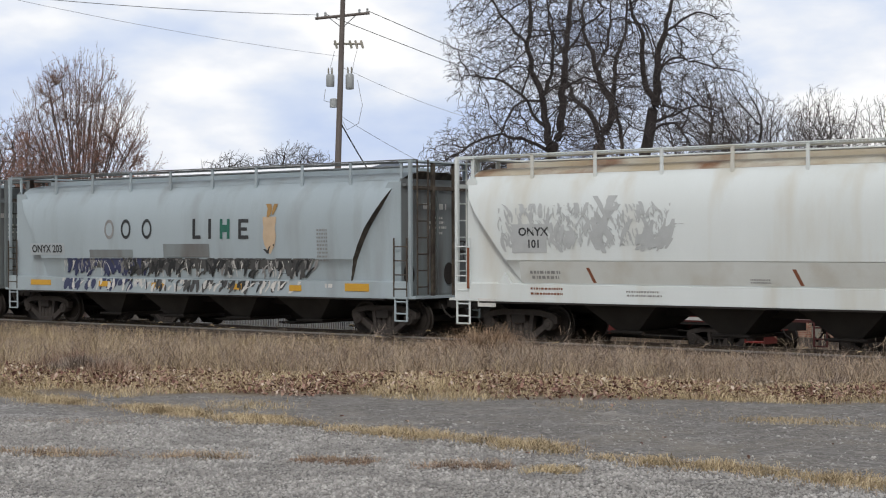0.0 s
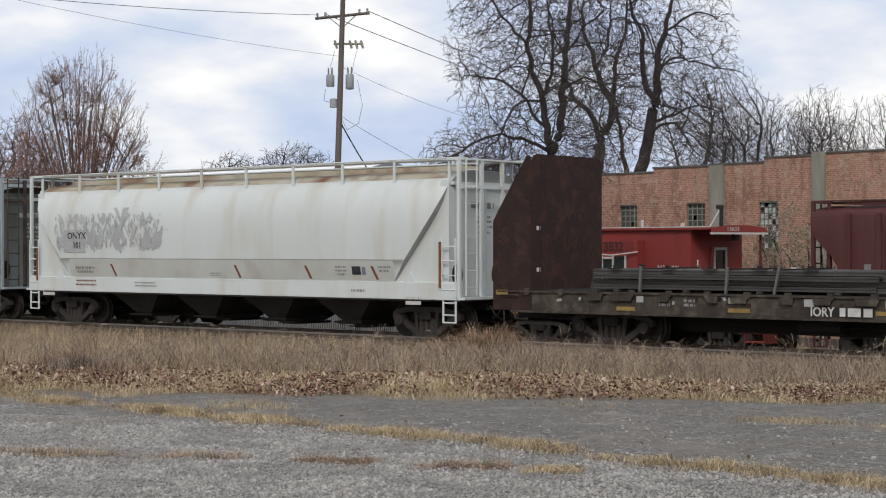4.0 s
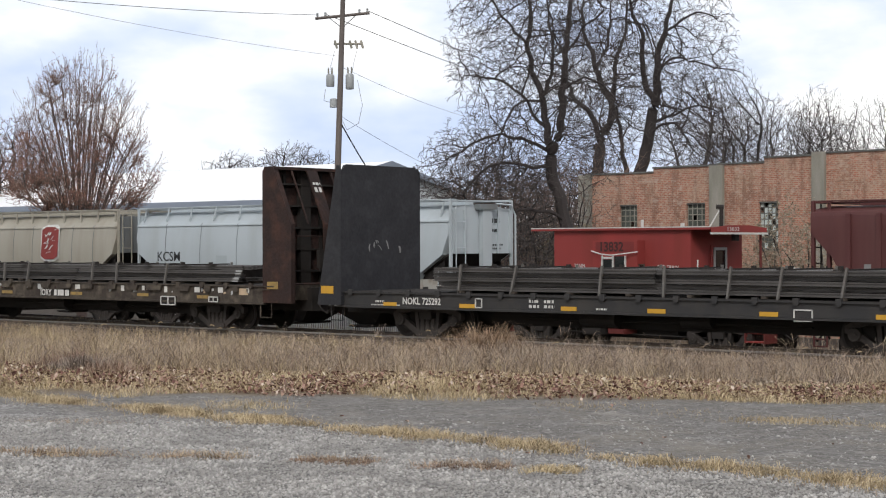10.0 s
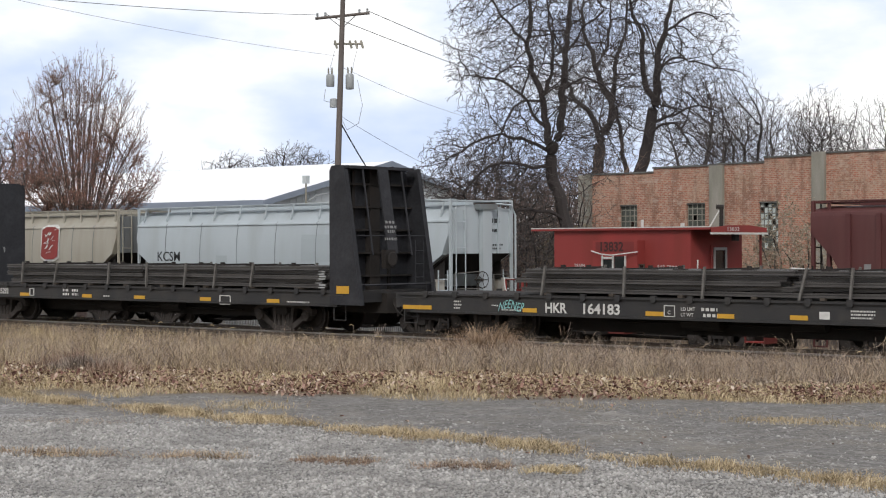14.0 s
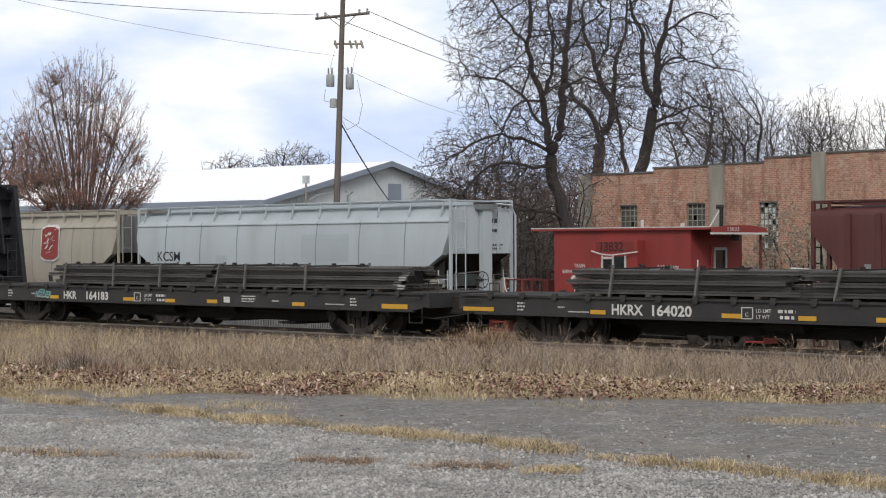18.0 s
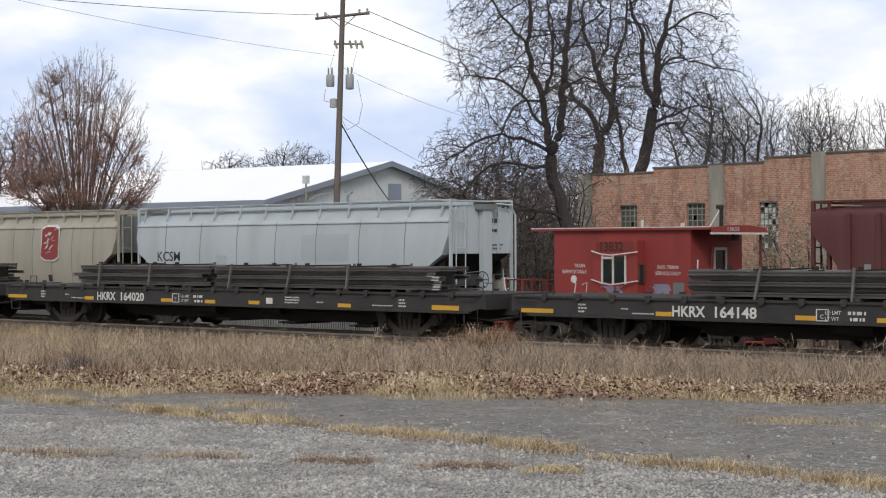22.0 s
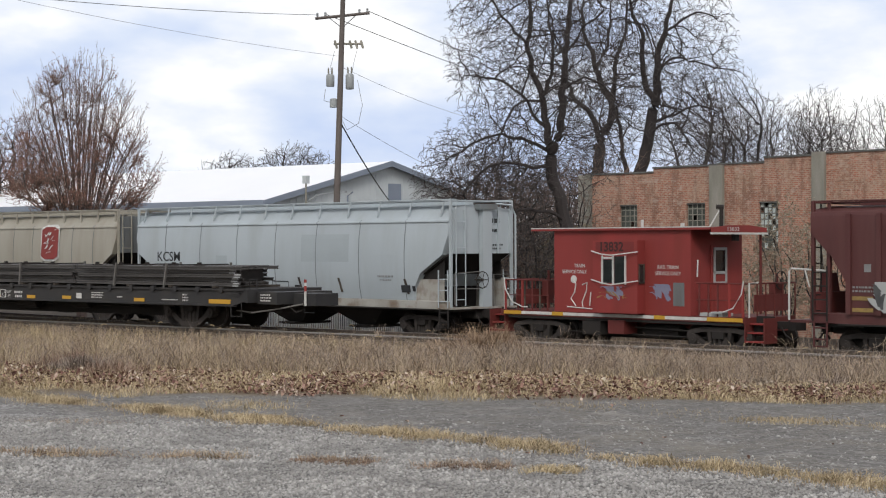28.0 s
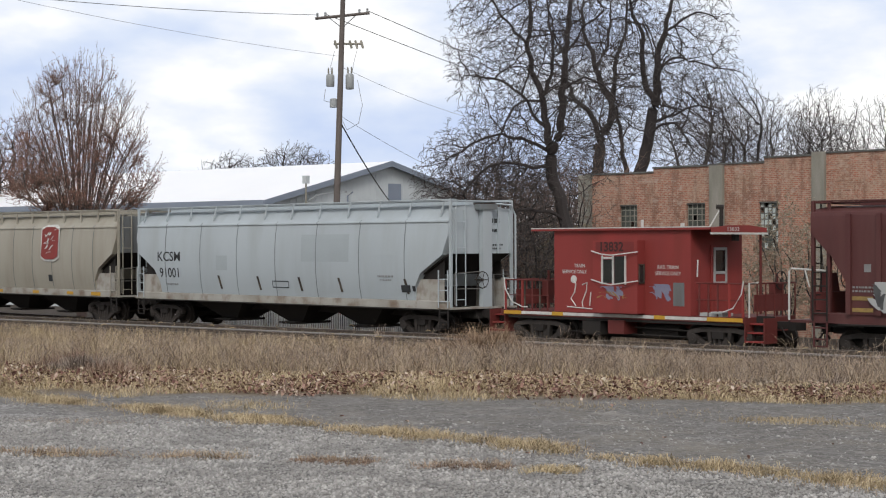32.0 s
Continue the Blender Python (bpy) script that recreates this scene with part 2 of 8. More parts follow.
def raw_mesh(name, verts, faces, mat):
    """A large mesh from arrays: verts (n, 3), faces (m, 3 or 4)."""
    verts, faces = np.asarray(verts, np.float32), np.asarray(faces, np.int32)
    me = bpy.data.meshes.new(name)
    me.vertices.add(len(verts))
    me.vertices.foreach_set("co", verts.ravel())
    k = faces.shape[1]
    me.loops.add(faces.size)
    me.loops.foreach_set("vertex_index", faces.ravel())
    me.polygons.add(len(faces))
    me.polygons.foreach_set("loop_start", np.arange(0, faces.size, k, dtype=np.int32))
    me.materials.append(M[mat] if isinstance(mat, str) else mat)
    me.update(calc_edges=True)
    return me


def words(text, size, u0, v0, put, stretch=1.0, bold=0.026):
    """The outline of a text as a Shape: (u, v) from its lower left corner, laid on a surface by put(u, v)."""
    cu = bpy.data.curves.new("text", "FONT")
    cu.body, cu.size = text, size
    cu.resolution_u = 3
    cu.offset = size * (bold if size > 0.2 else bold * 0.3)
    ob = bpy.data.objects.new("text", cu)
    scene.collection.objects.link(ob)
    bpy.context.view_layer.update()
    me = bpy.data.meshes.new_from_object(ob.evaluated_get(bpy.context.evaluated_depsgraph_get()))
    s = Shape()
    s.add([put(u0 + v.co.x * stretch, v0 + v.co.y) for v in me.vertices], [tuple(p.vertices) for p in me.polygons])
    bpy.data.objects.remove(ob)
    bpy.data.meshes.remove(me)
    bpy.data.curves.remove(cu)
    return s


def bars(rows, put, rng, fill=0.8):
    """Writing too small to read: short bars. rows: (u, v, length, height)."""
    s = Shape()
    for u, v, length, height in rows:
        x = u
        while x < u + length:
            w = height * rng.uniform(0.6, 2.2)
            w = min(w, u + length - x)
            s.add([put(x, v), put(x + w * fill, v), put(x + w * fill, v + height), put(x, v + height)], [(0, 1, 2, 3)])
            x += w + height * 0.25
    return s


# ---------------------------------------------------------------- how far the train has gone, in metres
GONE = [(0, 0.0), (1, 4.29), (2, 8.63), (3, 12.95), (4, 17.25), (5.5, 23.77), (6.5, 28.17), (8, 34.79), (9.5, 41.45), (11, 48.11), (12.5, 54.79), (14, 61.55),
        (15.2, 67.03), (16.5, 72.97), (18, 79.87), (19.5, 86.79), (21, 93.79), (22.5, 100.83), (24, 107.94), (25.5, 115.12), (27.5, 124.74), (29, 131.82), (30, 136.52), (32, 145.92)]


def gone(t):
    return float(np.interp(t, [g[0] for g in GONE], [g[1] for g in GONE]))


MOVING = []          # (thing, its place along the train, sideways, up)
ROLLING = []         # (wheelset, its place under its truck)


def small_print(shape, mat, parent, label=""):
    """Rows of writing too small to read or to pick apart."""
    ob = part("small_print", shape, mat, parent, label)
    ob["kind"] = "stuff"
    return ob


# ---------------------------------------------------------------- running gear, shared by all rail cars
def wheelset_mesh():
    s = Shape()
    for k in (-1, 1):
        s.lathe([(0.08, k * 0.66), (0.2, k * 0.665), (0.3, k * 0.7), (0.4, k * 0.68), (0.485, k * 0.675), (0.485, k * 0.7), (0.457, k * 0.71),
                 (0.45, k * 0.8), (0.39, k * 0.805), (0.3, k * 0.74), (0.2, k * 0.76), (0.1, k * 0.8)], 28)
    s.tube([(0, -1.06, 0), (0, 1.06, 0)], 0.085, 12)
    return s.mesh("wheelset", "wheel", True)


def side_frame_mesh():
    """A cast truck side frame with its openings, seen from the side in x and z round the bolster's centre."""
    s = Shape()
    for y0, y1 in ((-0.09, 0.09),):
        s.prism([(-1.12, 0.18), (-1.12, 0.02), (-0.98, 0.0), (-0.95, 0.12), (-0.6, 0.2), (0.6, 0.2), (0.95, 0.12), (0.98, 0.0), (1.12, 0.02), (1.12, 0.18), (0.98, 0.26), (0.6, 0.34), (-0.6, 0.34), (-0.98, 0.26)], "y", y0, y1)
        for k in (-1, 1):
            s.prism([(k * 1.12, 0.04), (k * 0.86, 0.1), (k * 0.3, -0.26), (k * 0.3, -0.1 - 0.3), (k * 0.42, -0.36), (k * 0.74, -0.14)][:: k], "y", y0 + 0.01, y1 - 0.01)
            s.prism([(k * 0.3, 0.21), (k * 0.42, 0.21), (k * 0.34, -0.3), (k * 0.25, -0.3)][:: k], "y", y0 + 0.015, y1 - 0.015)
            s.lathe([(0.14, -0.14), (0.15, -0.1), (0.15, 0.06)], 14, "y", (k * 0.889, 0, 0.0))
            s.lathe([(0.03, -0.165), (0.07, -0.16), (0.07, -0.12)], 8, "y", (k * 0.889, 0, 0.0))
        s.box(-0.34, 0.34, y0 - 0.02, y1 + 0.02, -0.42, -0.28)
        for i in range(3):
            s.lathe([(0.075, -0.28), (0.085, -0.2), (0.07, -0.15), (0.085, -0.08), (0.07, -0.03), (0.075, 0.06)], 8, "z", (-0.17 + 0.17 * i, -0.02, 0.0))
    return s.mesh("side_frame", "truck", True)


WHEELSET, SIDE_FRAME = wheelset_mesh(), side_frame_mesh()
BOLSTER = Shape().box(-0.2, 0.2, -1.15, 1.15, 0.02, 0.22).box(-0.35, 0.35, -0.4, 0.4, 0.1, 0.4).box(-0.75, 0.75, -0.06, 0.06, -0.12, 0.02).mesh("truck", "under")


def add_trucks(car, places, rolls):
    for x in places:
        tr = part("truck", BOLSTER, None, car, at=pose(x, 0, 0.457))
        for y in (-1.0, 1.0):
            part("side_frame", SIDE_FRAME, None, tr, at=pose(0, y, 0, 0, 0, 0 if y < 0 else 180))
        for dx in (-0.889, 0.889):
            w = part("wheelset", WHEELSET, None, tr, at=pose(dx, 0, 0))
            if rolls:
                ROLLING.append((w, dx))


def add_couplers(car, length, z=0.88):
    for k in (-1, 1):
        s = Shape()
        e = k * length / 2
        s.box(min(e, e - k * 0.9), max(e, e - k * 0.9), -0.09, 0.09, z - 0.11, z + 0.09)
        s.prism([(e - k * 0.05, -0.16), (e + k * 0.2, -0.2), (e + k * 0.3, -0.08), (e + k * 0.2, 0.02), (e + k * 0.3, 0.14), (e + k * 0.1, 0.2), (e - k * 0.05, 0.14)][:: k], "z", z - 0.14, z + 0.14)
        part("coupler", s, "under", car, "rusty knuckle coupler")
        pts = [(e - k * 0.1, -0.45, z - 0.05), (e + k * 0.05, -0.48, z - 0.25), (e + k * 0.22, -0.42, z - 0.38), (e + k * 0.35, -0.3, z - 0.3)]
        part("brake_hose", Shape().tube(pts, 0.025, 6), "under", car)


def ladder(x, y, z0, z1, width, along="x", rungs=0.42, r=0.022, y_off=0.0):
    s = Shape()
    d = Vector((width, 0, 0)) if along == "x" else Vector((0, width, 0))
    a, b = Vector((x, y, z0)), Vector((x, y, z1))
    s.tube([a, b], r * 1.3, 5)
    s.tube([a + d, b + d], r * 1.3, 5)
    z = z0 + 0.2
    while z < z1:
        s.tube([a + Vector((0, 0, z - z0)), a + d + Vector((0, 0, z - z0))], r, 5)
        z += rungs
    return s


def brake_wheel(hub, r):
    """A spoked hand wheel that faces along x."""
    ring = [(hub[0], hub[1] + r * math.cos(a), hub[2] + r * math.sin(a)) for a in [2 * math.pi * i / 20 for i in range(21)]]
    s = Shape().tube(ring, 0.018, 5).lathe([(0.05, -0.02), (0.05, 0.02)], 8, "x", hub)
    for i in range(5):
        s.tube([hub, ring[4 * i]], 0.013, 4)
    return s


# ---------------------------------------------------------------- covered hoppers
ROUND = [(1.46, 1.44), (1.51, 1.7), (1.558, 1.985), (1.574, 2.0), (1.6, 2.4), (1.61, 2.8), (1.6, 3.15), (1.54, 3.5), (1.42, 3.8), (1.22, 4.05), (0.95, 4.2), (0.5, 4.27), (0.0, 4.28)]
ROUND_END = [(1.44, 2.2), (2.0, 1.75), (2.6, 1.25), (3.2, 0.77), (3.6, 0.53), (4.0, 0.42), (4.4, 0.4)]
GREY_END = [(1.44, 2.1), (2.1, 1.9), (2.75, 1.55), (3.45, 1.0), (4.0, 0.6), (4.4, 0.42)]
TALL = [(1.42, 1.3), (1.5, 1.7), (1.55, 2.2), (1.56, 2.8), (1.53, 3.4), (1.46, 3.86), (1.5, 3.87), (1.49, 3.92), (1.4, 3.98), (1.1, 4.3), (0.9, 4.38), (0.5, 4.42), (0.0, 4.44)]
TALL_END = [(1.3, 1.75), (1.98, 1.72), (2.02, 1.7), (2.8, 0.35), (2.86, 0.12), (4.5, 0.12)]
FLATSIDE = [(1.5, 1.3), (1.5, 2.0), (1.5, 2.8), (1.5, 3.4), (1.5, 3.85), (1.47, 3.95), (1.2, 4.05), (0.6, 4.12), (0.0, 4.14)]
FLATSIDE_END = [(1.3, 1.3), (2.4, 1.2), (3.3, 0.08), (4.5, 0.05)]


def at_z(table, z):
    """(value, z) or (z, value) tables, read at z."""
    return float(np.interp(z, [p[0] for p in table], [p[1] for p in table]))


def hopper_body(half, ends, length, steps=14, caps=True):
    """A trough body: its cross-section runs along x, each height ending where the end table says."""
    s = Shape()
    prof = [(-y, z) for y, z in half] + [(y, z) for y, z in reversed(half[:-1])]
    n = len(prof)
    for i in range(steps + 1):
        for y, z in prof:
            e = length / 2 - at_z(ends, z)
            s.v.append((-e + 2 * e * i / steps, y, z))
    for i in range(steps):
        for j in range(n - 1):
            a = i * n + j
            s.f.append((a, a + n, a + n + 1, a + 1))
    for base, flip in ((0, False), (steps * n, True)) if caps else ():
        for j in range(n // 2):
            q = (base + j, base + j + 1, base + n - 2 - j, base + n - 1 - j)
            q = q if len(set(q)) == 4 else tuple(dict.fromkeys(q))
            if len(q) > 2:
                s.f.append(q if flip else q[::-1])
    for i in range(steps):
        a, b = i * n, i * n + n - 1
        s.f.append((a, b, b + n, a + n))
    return s


def hopper_car(name, label, paint, end_paint, half, ends, length, trucks, bays, m=None, trim=None, roof="roofrust", rail_posts=10, slanted=False, ribs=0,
               sill=(1.0, 1.42), sill_y=1.5, rolls=True, dark_ends=False, rib_mat=None, top=4.55, open_ends=False, posts=False, ladder_mat=None, slope_mat=None, rail_mat=None, sill_mat=None, recess=0.1):
    car = thing(name, label, "rail car", m)
    trim = trim or paint
    e = length / 2
    top_z = half[-1][1]
    roof_from = next(i for i, p in enumerate(half) if p[1] > top_z - 0.35)
    part("body", hopper_body(half, ends, length, caps=False), paint, car, smooth=True)
    # slope_mat is a darker colour for the end sheets' shade, grime and rust
    for k in (-1, 1):
        s = Shape()
        for y, z in half:
            s.v += [(k * (length / 2 - at_z(ends, z)), -y, z), (k * (length / 2 - at_z(ends, z)), y, z)]
        s.f = [(2 * i, 2 * i + 1, 2 * i + 3, 2 * i + 2)[::k] for i in range(len(half) - 1)]
        part("end_slope", s, slope_mat or paint, car, "grimy sloping end sheet with its shade coloured in" if slope_mat else "")
    roof_half = [(y + 0.004, z + 0.006) for y, z in half[roof_from:]]
    part("roof", hopper_body(roof_half, ends, length - 0.1), roof, car, smooth=True)
    for k in (-1, 1):
        part("side_sill", Shape().prism([(k * sill_y, sill[0]), (k * sill_y, sill[1]), (k * (sill_y - 0.1), sill[1] + 0.03), (k * (sill_y - 0.14), sill[0] - 0.03)][:: -k], "x", -e + 0.1, e - 0.1), sill_mat or trim, car)
        part("sill_flange", Shape().box(-e + 0.9, e - 0.9, *sorted((k * (sill_y - 0.12), k * (sill_y + 0.035))), sill[0] - 0.045, sill[0] - 0.004), "under", car)
    # centre sill and end platforms
    part("centre_sill", Shape().box(-e, e, -0.35, 0.35, 0.72, 1.0).box(-e, -e + 1.6, -1.35, 1.35, 0.95, 1.03).box(e - 1.6, e, -1.35, 1.35, 0.95, 1.03), "under", car)
    for k in (-1, 1):
        x_end = k * (e - (0.3 if dark_ends or open_ends else recess))
        end_mat = end_paint
        # end sheet with ribs
        low = 2.84 if dark_ends else 1.03
        if dark_ends:
            x_end = k * (e - 0.1)
            o = [(k * (e - 0.1), 2.86), (k * (e - 1.7), 2.0), (k * (e - 1.72), 1.05), (k * (e - 1.76), 1.05), (k * (e - 1.76), 2.02), (k * (e - 0.16), 2.88)]
            part("slope_sheet", Shape().prism(o[::k], "y", -1.38, 1.38), "under", car, "near-black slope sheet")
            part("end_pillar", Shape().box(*sorted((k * (e - 0.08), k * (e + 0.1))), -0.12, 0.3, 1.03, 4.3), end_mat, car)
            part("roof_end_cap", Shape().box(*sorted((k * (e - 0.1), k * (e + 0.16))), -0.3, 0.5, 4.28, 4.46), "greydark", car)
        if not open_ends:
            s = Shape().box(min(x_end, x_end - k * 0.05), max(x_end, x_end - k * 0.05), -1.34, 1.34, low, half[-3][1] - (0.05 if dark_ends else 0.12))
            part("end_sheet", s, end_mat, car)
            for y in (-1.3, -0.8, 0.75, 1.3) if dark_ends else (0.05,):
                part("end_rib", Shape().box(*sorted((x_end + k * 0.003, x_end + k * 0.07)), y - 0.03, y + 0.03, low, half[-3][1] - 0.12 if dark_ends else half[-3][1] - 0.34), end_mat, car)
            if not dark_ends:
                part("end_rib", Shape().box(*sorted((x_end + k * 0.003, x_end + k * 0.12)), -1.3, 1.3, half[-3][1] - 0.32, half[-3][1] - 0.24), end_mat, car)
            if not dark_ends:
                for y in (-1.05, 0.55):
                    part("access_hole", Shape().lathe([(0.2, -0.012), (0.2, 0.012)], 20, "x", (0, 0, 0)), "under", car, "dark round access hole", at=pose(x_end + k * 0.01, y, 1.62) @ Matrix.Diagonal((1, 1, 1.45, 1)))
                bars_put = lambda u, v, x_end=x_end, k=k: (x_end + k * 0.012, u, v)
                small_print(bars([(-0.5, 3.3, 0.95, 0.15), (-0.2, 3.05, 0.5, 0.06), (-0.25, 2.93, 0.6, 0.06), (-0.25, 2.8, 0.7, 0.06), (-0.2, 2.65, 0.5, 0.06)], bars_put, random.Random(5)), "markgrey" if paint == "white" else "markwhite", car)
        # shear plates between body and corner
        for side in (-1, 1):
            pts = []
            for z, inset in ends:
                if z < half[-3][1]:
                    pts.append((k * (e - inset - 0.25), max(z, sill[1] - 0.02)))
            cut = max(0.08, recess - 0.02)
            pts = [p for p in pts if abs(p[0]) < e - cut - 0.05]
            pts = [(k * (e - cut), pts[-1][1])] + pts[::-1] + [(k * (e - cut), pts[0][1])]
            if dark_ends:
                pts = [(k * (e - 0.42), 2.0), (k * (e - 2.0), 2.0), (k * (e - 2.0), sill[1] - 0.02), (k * (e - 0.42), sill[1] - 0.02)]
                # dark sheet that stands for the shaded open space under the slope
                pd = [(k * (e - 0.5), 2.84), (k * (e - 1.1), 2.84), (k * (e - 2.0), 2.0), (k * (e - 0.5), 2.0)]
                part("slope_side", Shape().prism(pd if k > 0 else pd[::-1], "y", side * 1.3, side * 1.3 + 0.02), "under", car)
            if open_ends:
                part("end_post", Shape().box(*sorted((k * (e - 0.5), k * (e - 0.6))), *sorted((side * 1.3, side * 1.4)), sill[0], 3.2), trim, car)
            else:
                part("shear_plate", Shape().prism(pts if k > 0 else pts[::-1], "y", *sorted((side * 1.36, side * 1.39))), trim if not dark_ends else "silldirt", car)
            # corner post, ladders, stirrup
            xc = k * (e - 0.05)
            part("corner_post", Shape().box(*sorted((xc, xc - k * 0.09)), *sorted((side * 1.44, side * 1.36)), sill[0], top), trim, car)
            part("ladder", ladder(xc - k * 0.52, side * 1.5, sill[0] + 0.05, 2.3 if dark_ends else 2.55, k * 0.44, "x", 0.36, 0.018), ladder_mat or trim, car)
            part("stirrup", ladder(xc - k * 0.5, side * 1.47, 0.42, sill[0], k * 0.4, "x", 0.3).tube([(xc - k * 0.5, side * 1.47, 0.43), (xc - k * 0.1, side * 1.47, 0.43)], 0.022, 5), "under" if dark_ends else trim, car)
        if dark_ends:
            part("end_ladder", ladder(k * (e + 0.04), -1.28, 1.15, top, 0.42, "y", 0.84, 0.016), ladder_mat or trim, car)
            part("corner_rail", Shape().tube([(k * (e + 0.04), 0.55, top - 0.12), (k * (e + 0.06), 1.25, top - 0.16), (k * (e + 0.08), 1.42, top - 0.5), (k * (e + 0.08), 1.42, 1.5)], 0.035, 6), trim, car, "bent white corner handrail")
            part("grab_rail", Shape().tube([(k * (e + 0.1), -1.4, 1.2), (k * (e + 0.1), -1.4, 2.2), (k * (e + 0.1), -0.3, 2.25)], 0.02, 5).tube([(k * (e + 0.1), -1.4, 1.7), (k * (e + 0.1), -0.3, 1.7)], 0.016, 5), "strap", car)
            part("grab_rail", Shape().tube([(k * (e + 0.12), 0.35, 1.1), (k * (e + 0.12), 0.35, 2.15), (k * (e + 0.12), 1.1, 2.15), (k * (e + 0.12), 1.1, 1.1)], 0.022, 5), "strap", car)
        else:
            part("end_ladder", ladder(k * (e + 0.04), -1.28, sill[0] + 0.1, top, 0.42, "y", 0.42, 0.018), ladder_mat or trim, car)
        part("end_platform", Shape().box(*sorted((k * (e - 0.35), k * (e + 0.12))), -1.45, 1.45, sill[0] + 0.0, sill[0] + 0.06), "silldirt" if dark_ends else trim, car)
        hub = (k * (e + 0.1), -0.15 if dark_ends else 0.45, 1.98 if dark_ends else 2.2)
        part("brake_wheel", brake_wheel(hub, 0.27).tube([(k * (e - 0.25), hub[1], hub[2]), hub], 0.03, 6), "truck", car)
        if recess > 0.3:
            for y in (-0.55, 0.3, 1.2):
                part("end_post", Shape().box(*sorted((k * (e - 0.1), k * (e - 0.02))), y - 0.05, y + 0.05, sill[0] + 0.06, top - 0.06), ladder_mat or trim, car)
            part("end_brace", Shape().box(*sorted((k * (e - 0.08), k * (e - 0.03))), -1.36, 1.36, 3.78, 3.88), ladder_mat or trim, car)
        part("crossover_board", Shape().box(*sorted((k * (e - 0.55), k * e)), -1.35, 1.35, top - 0.06, top - 0.02), trim, car)
        part("air_pipe", Shape().tube([(k * (e - 0.25), -0.9, 1.05), (k * (e - 0.12), -0.95, 0.8), (k * (e - 0.2), -0.8, 0.6)], 0.03, 6), "under", car)
    # running boards and their stanchions
    for side in (-1, 1):
        s = Shape().box(-e + 0.2, e - 0.2, *sorted((side * 0.72, side * 1.24)), top - 0.05, top - 0.02)
        s.tube([(-e, side * 1.3, top), (e, side * 1.3, top)], 0.02, 6)
        part("running_board", s, rail_mat or trim, car)
        for i in range(rail_posts):
            x = -e + 0.5 + (length - 1.0) * i / (rail_posts - 1)
            zb = float(np.interp(1.12, [p[0] for p in half][::-1][:6], [p[1] for p in half][::-1][:6]))
            if slanted:
                p = Shape().tube([(x - 0.1, side * 1.36, zb - 0.22), (x + 0.02, side * 1.3, top)], 0.032, 5)
            else:
                p = Shape().box(x - 0.04, x + 0.04, *sorted((side * 1.3, side * 1.26)), zb - 0.18, top)
            part("stanchion", p, trim, car)
    # roof hatches
    s = Shape()
    s.box(-e + 0.9, e - 0.9, -0.42, 0.42, top_z, top_z + 0.12)
    part("hatch_cover", s, roof, car)
    # discharge hoppers
    for i in range(bays):
        x = (trucks[0] + 1.5) + (trucks[1] - trucks[0] - 3.0) * (i + 0.5) / bays
        w = (trucks[1] - trucks[0] - 3.0) / bays / 2
        s = Shape()
        lo, hi = 0.36, 1.2
        tip_y = 0.75 if rolls else 0.5
        tip_w = 0.32 if rolls else 0.42
        s.add([(x - w * 0.94, -1.25, hi), (x + w * 0.94, -1.25, hi), (x + w * 0.94, 1.25, hi), (x - w * 0.94, 1.25, hi),
               (x - tip_w, -tip_y, lo), (x + tip_w, -tip_y, lo), (x + tip_w, tip_y, lo), (x - tip_w, tip_y, lo)],
              [(0, 1, 5, 4), (1, 2, 6, 5), (2, 3, 7, 6), (3, 0, 4, 7), (4, 5, 6, 7)])
        part("discharge_hopper", s, "hopper" if rolls else "under", car)
        part("outlet_gate", Shape().box(x - 0.42, x + 0.42, -0.82, 0.82, lo - 0.09, lo - 0.004).tube([(x - 0.5, -0.86, lo - 0.04), (x + 0.5, -0.86, lo - 0.04)], 0.03, 6), "under", car)
    for i in range(ribs):
        x = -e + 1.0 + (length - 2.0) * (i + 0.5) / ribs
        s = Shape()
        if posts:
            x = -e + 1.25 + (length - 2.5) * i / (ribs - 1)
            for side in (-1, 1):
                part("side_post", Shape().box(x - 0.07, x + 0.07, *sorted((side * 1.504, side * 1.57)), sill[1], 3.9), paint, car)
            continue
        for (y0, z0), (y1, z1) in zip(half[:-5], half[1:-4]):
            s.add([(x - 0.012, -y0 - 0.004, z0), (x + 0.012, -y0 - 0.004, z0), (x + 0.012, -y1 - 0.004, z1), (x - 0.012, -y1 - 0.004, z1),
                   (x - 0.012, -y0 - 0.012, z0), (x + 0.012, -y0 - 0.012, z0), (x + 0.012, -y1 - 0.012, z1), (x - 0.012, -y1 - 0.012, z1)],
                  [(4, 5, 6, 7), (0, 4, 7, 3), (1, 2, 6, 5)])
        part("rib", s, rib_mat or paint, car)
    add_trucks(car, trucks, rolls)
    add_couplers(car, length + 0.5)
    return car


def on_side(half, off=0.01):
    """Lays writing on a body's near side: u along the car, v up."""
    table = [(z, y) for y, z in half[:-3]]
    return lambda u, v: (u, -at_z(table, v) - off, v)


def patch(put, u0, u1, v0, v1, n=6):
    """A painted panel that follows the surface."""
    s = Shape()
    for i in range(n):
        a, b = v0 + (v1 - v0) * i / n, v0 + (v1 - v0) * (i + 1) / n
        s.add([put(u0, a), put(u1, a), put(u1, b), put(u0, b)], [(0, 1, 2, 3)])
    return s


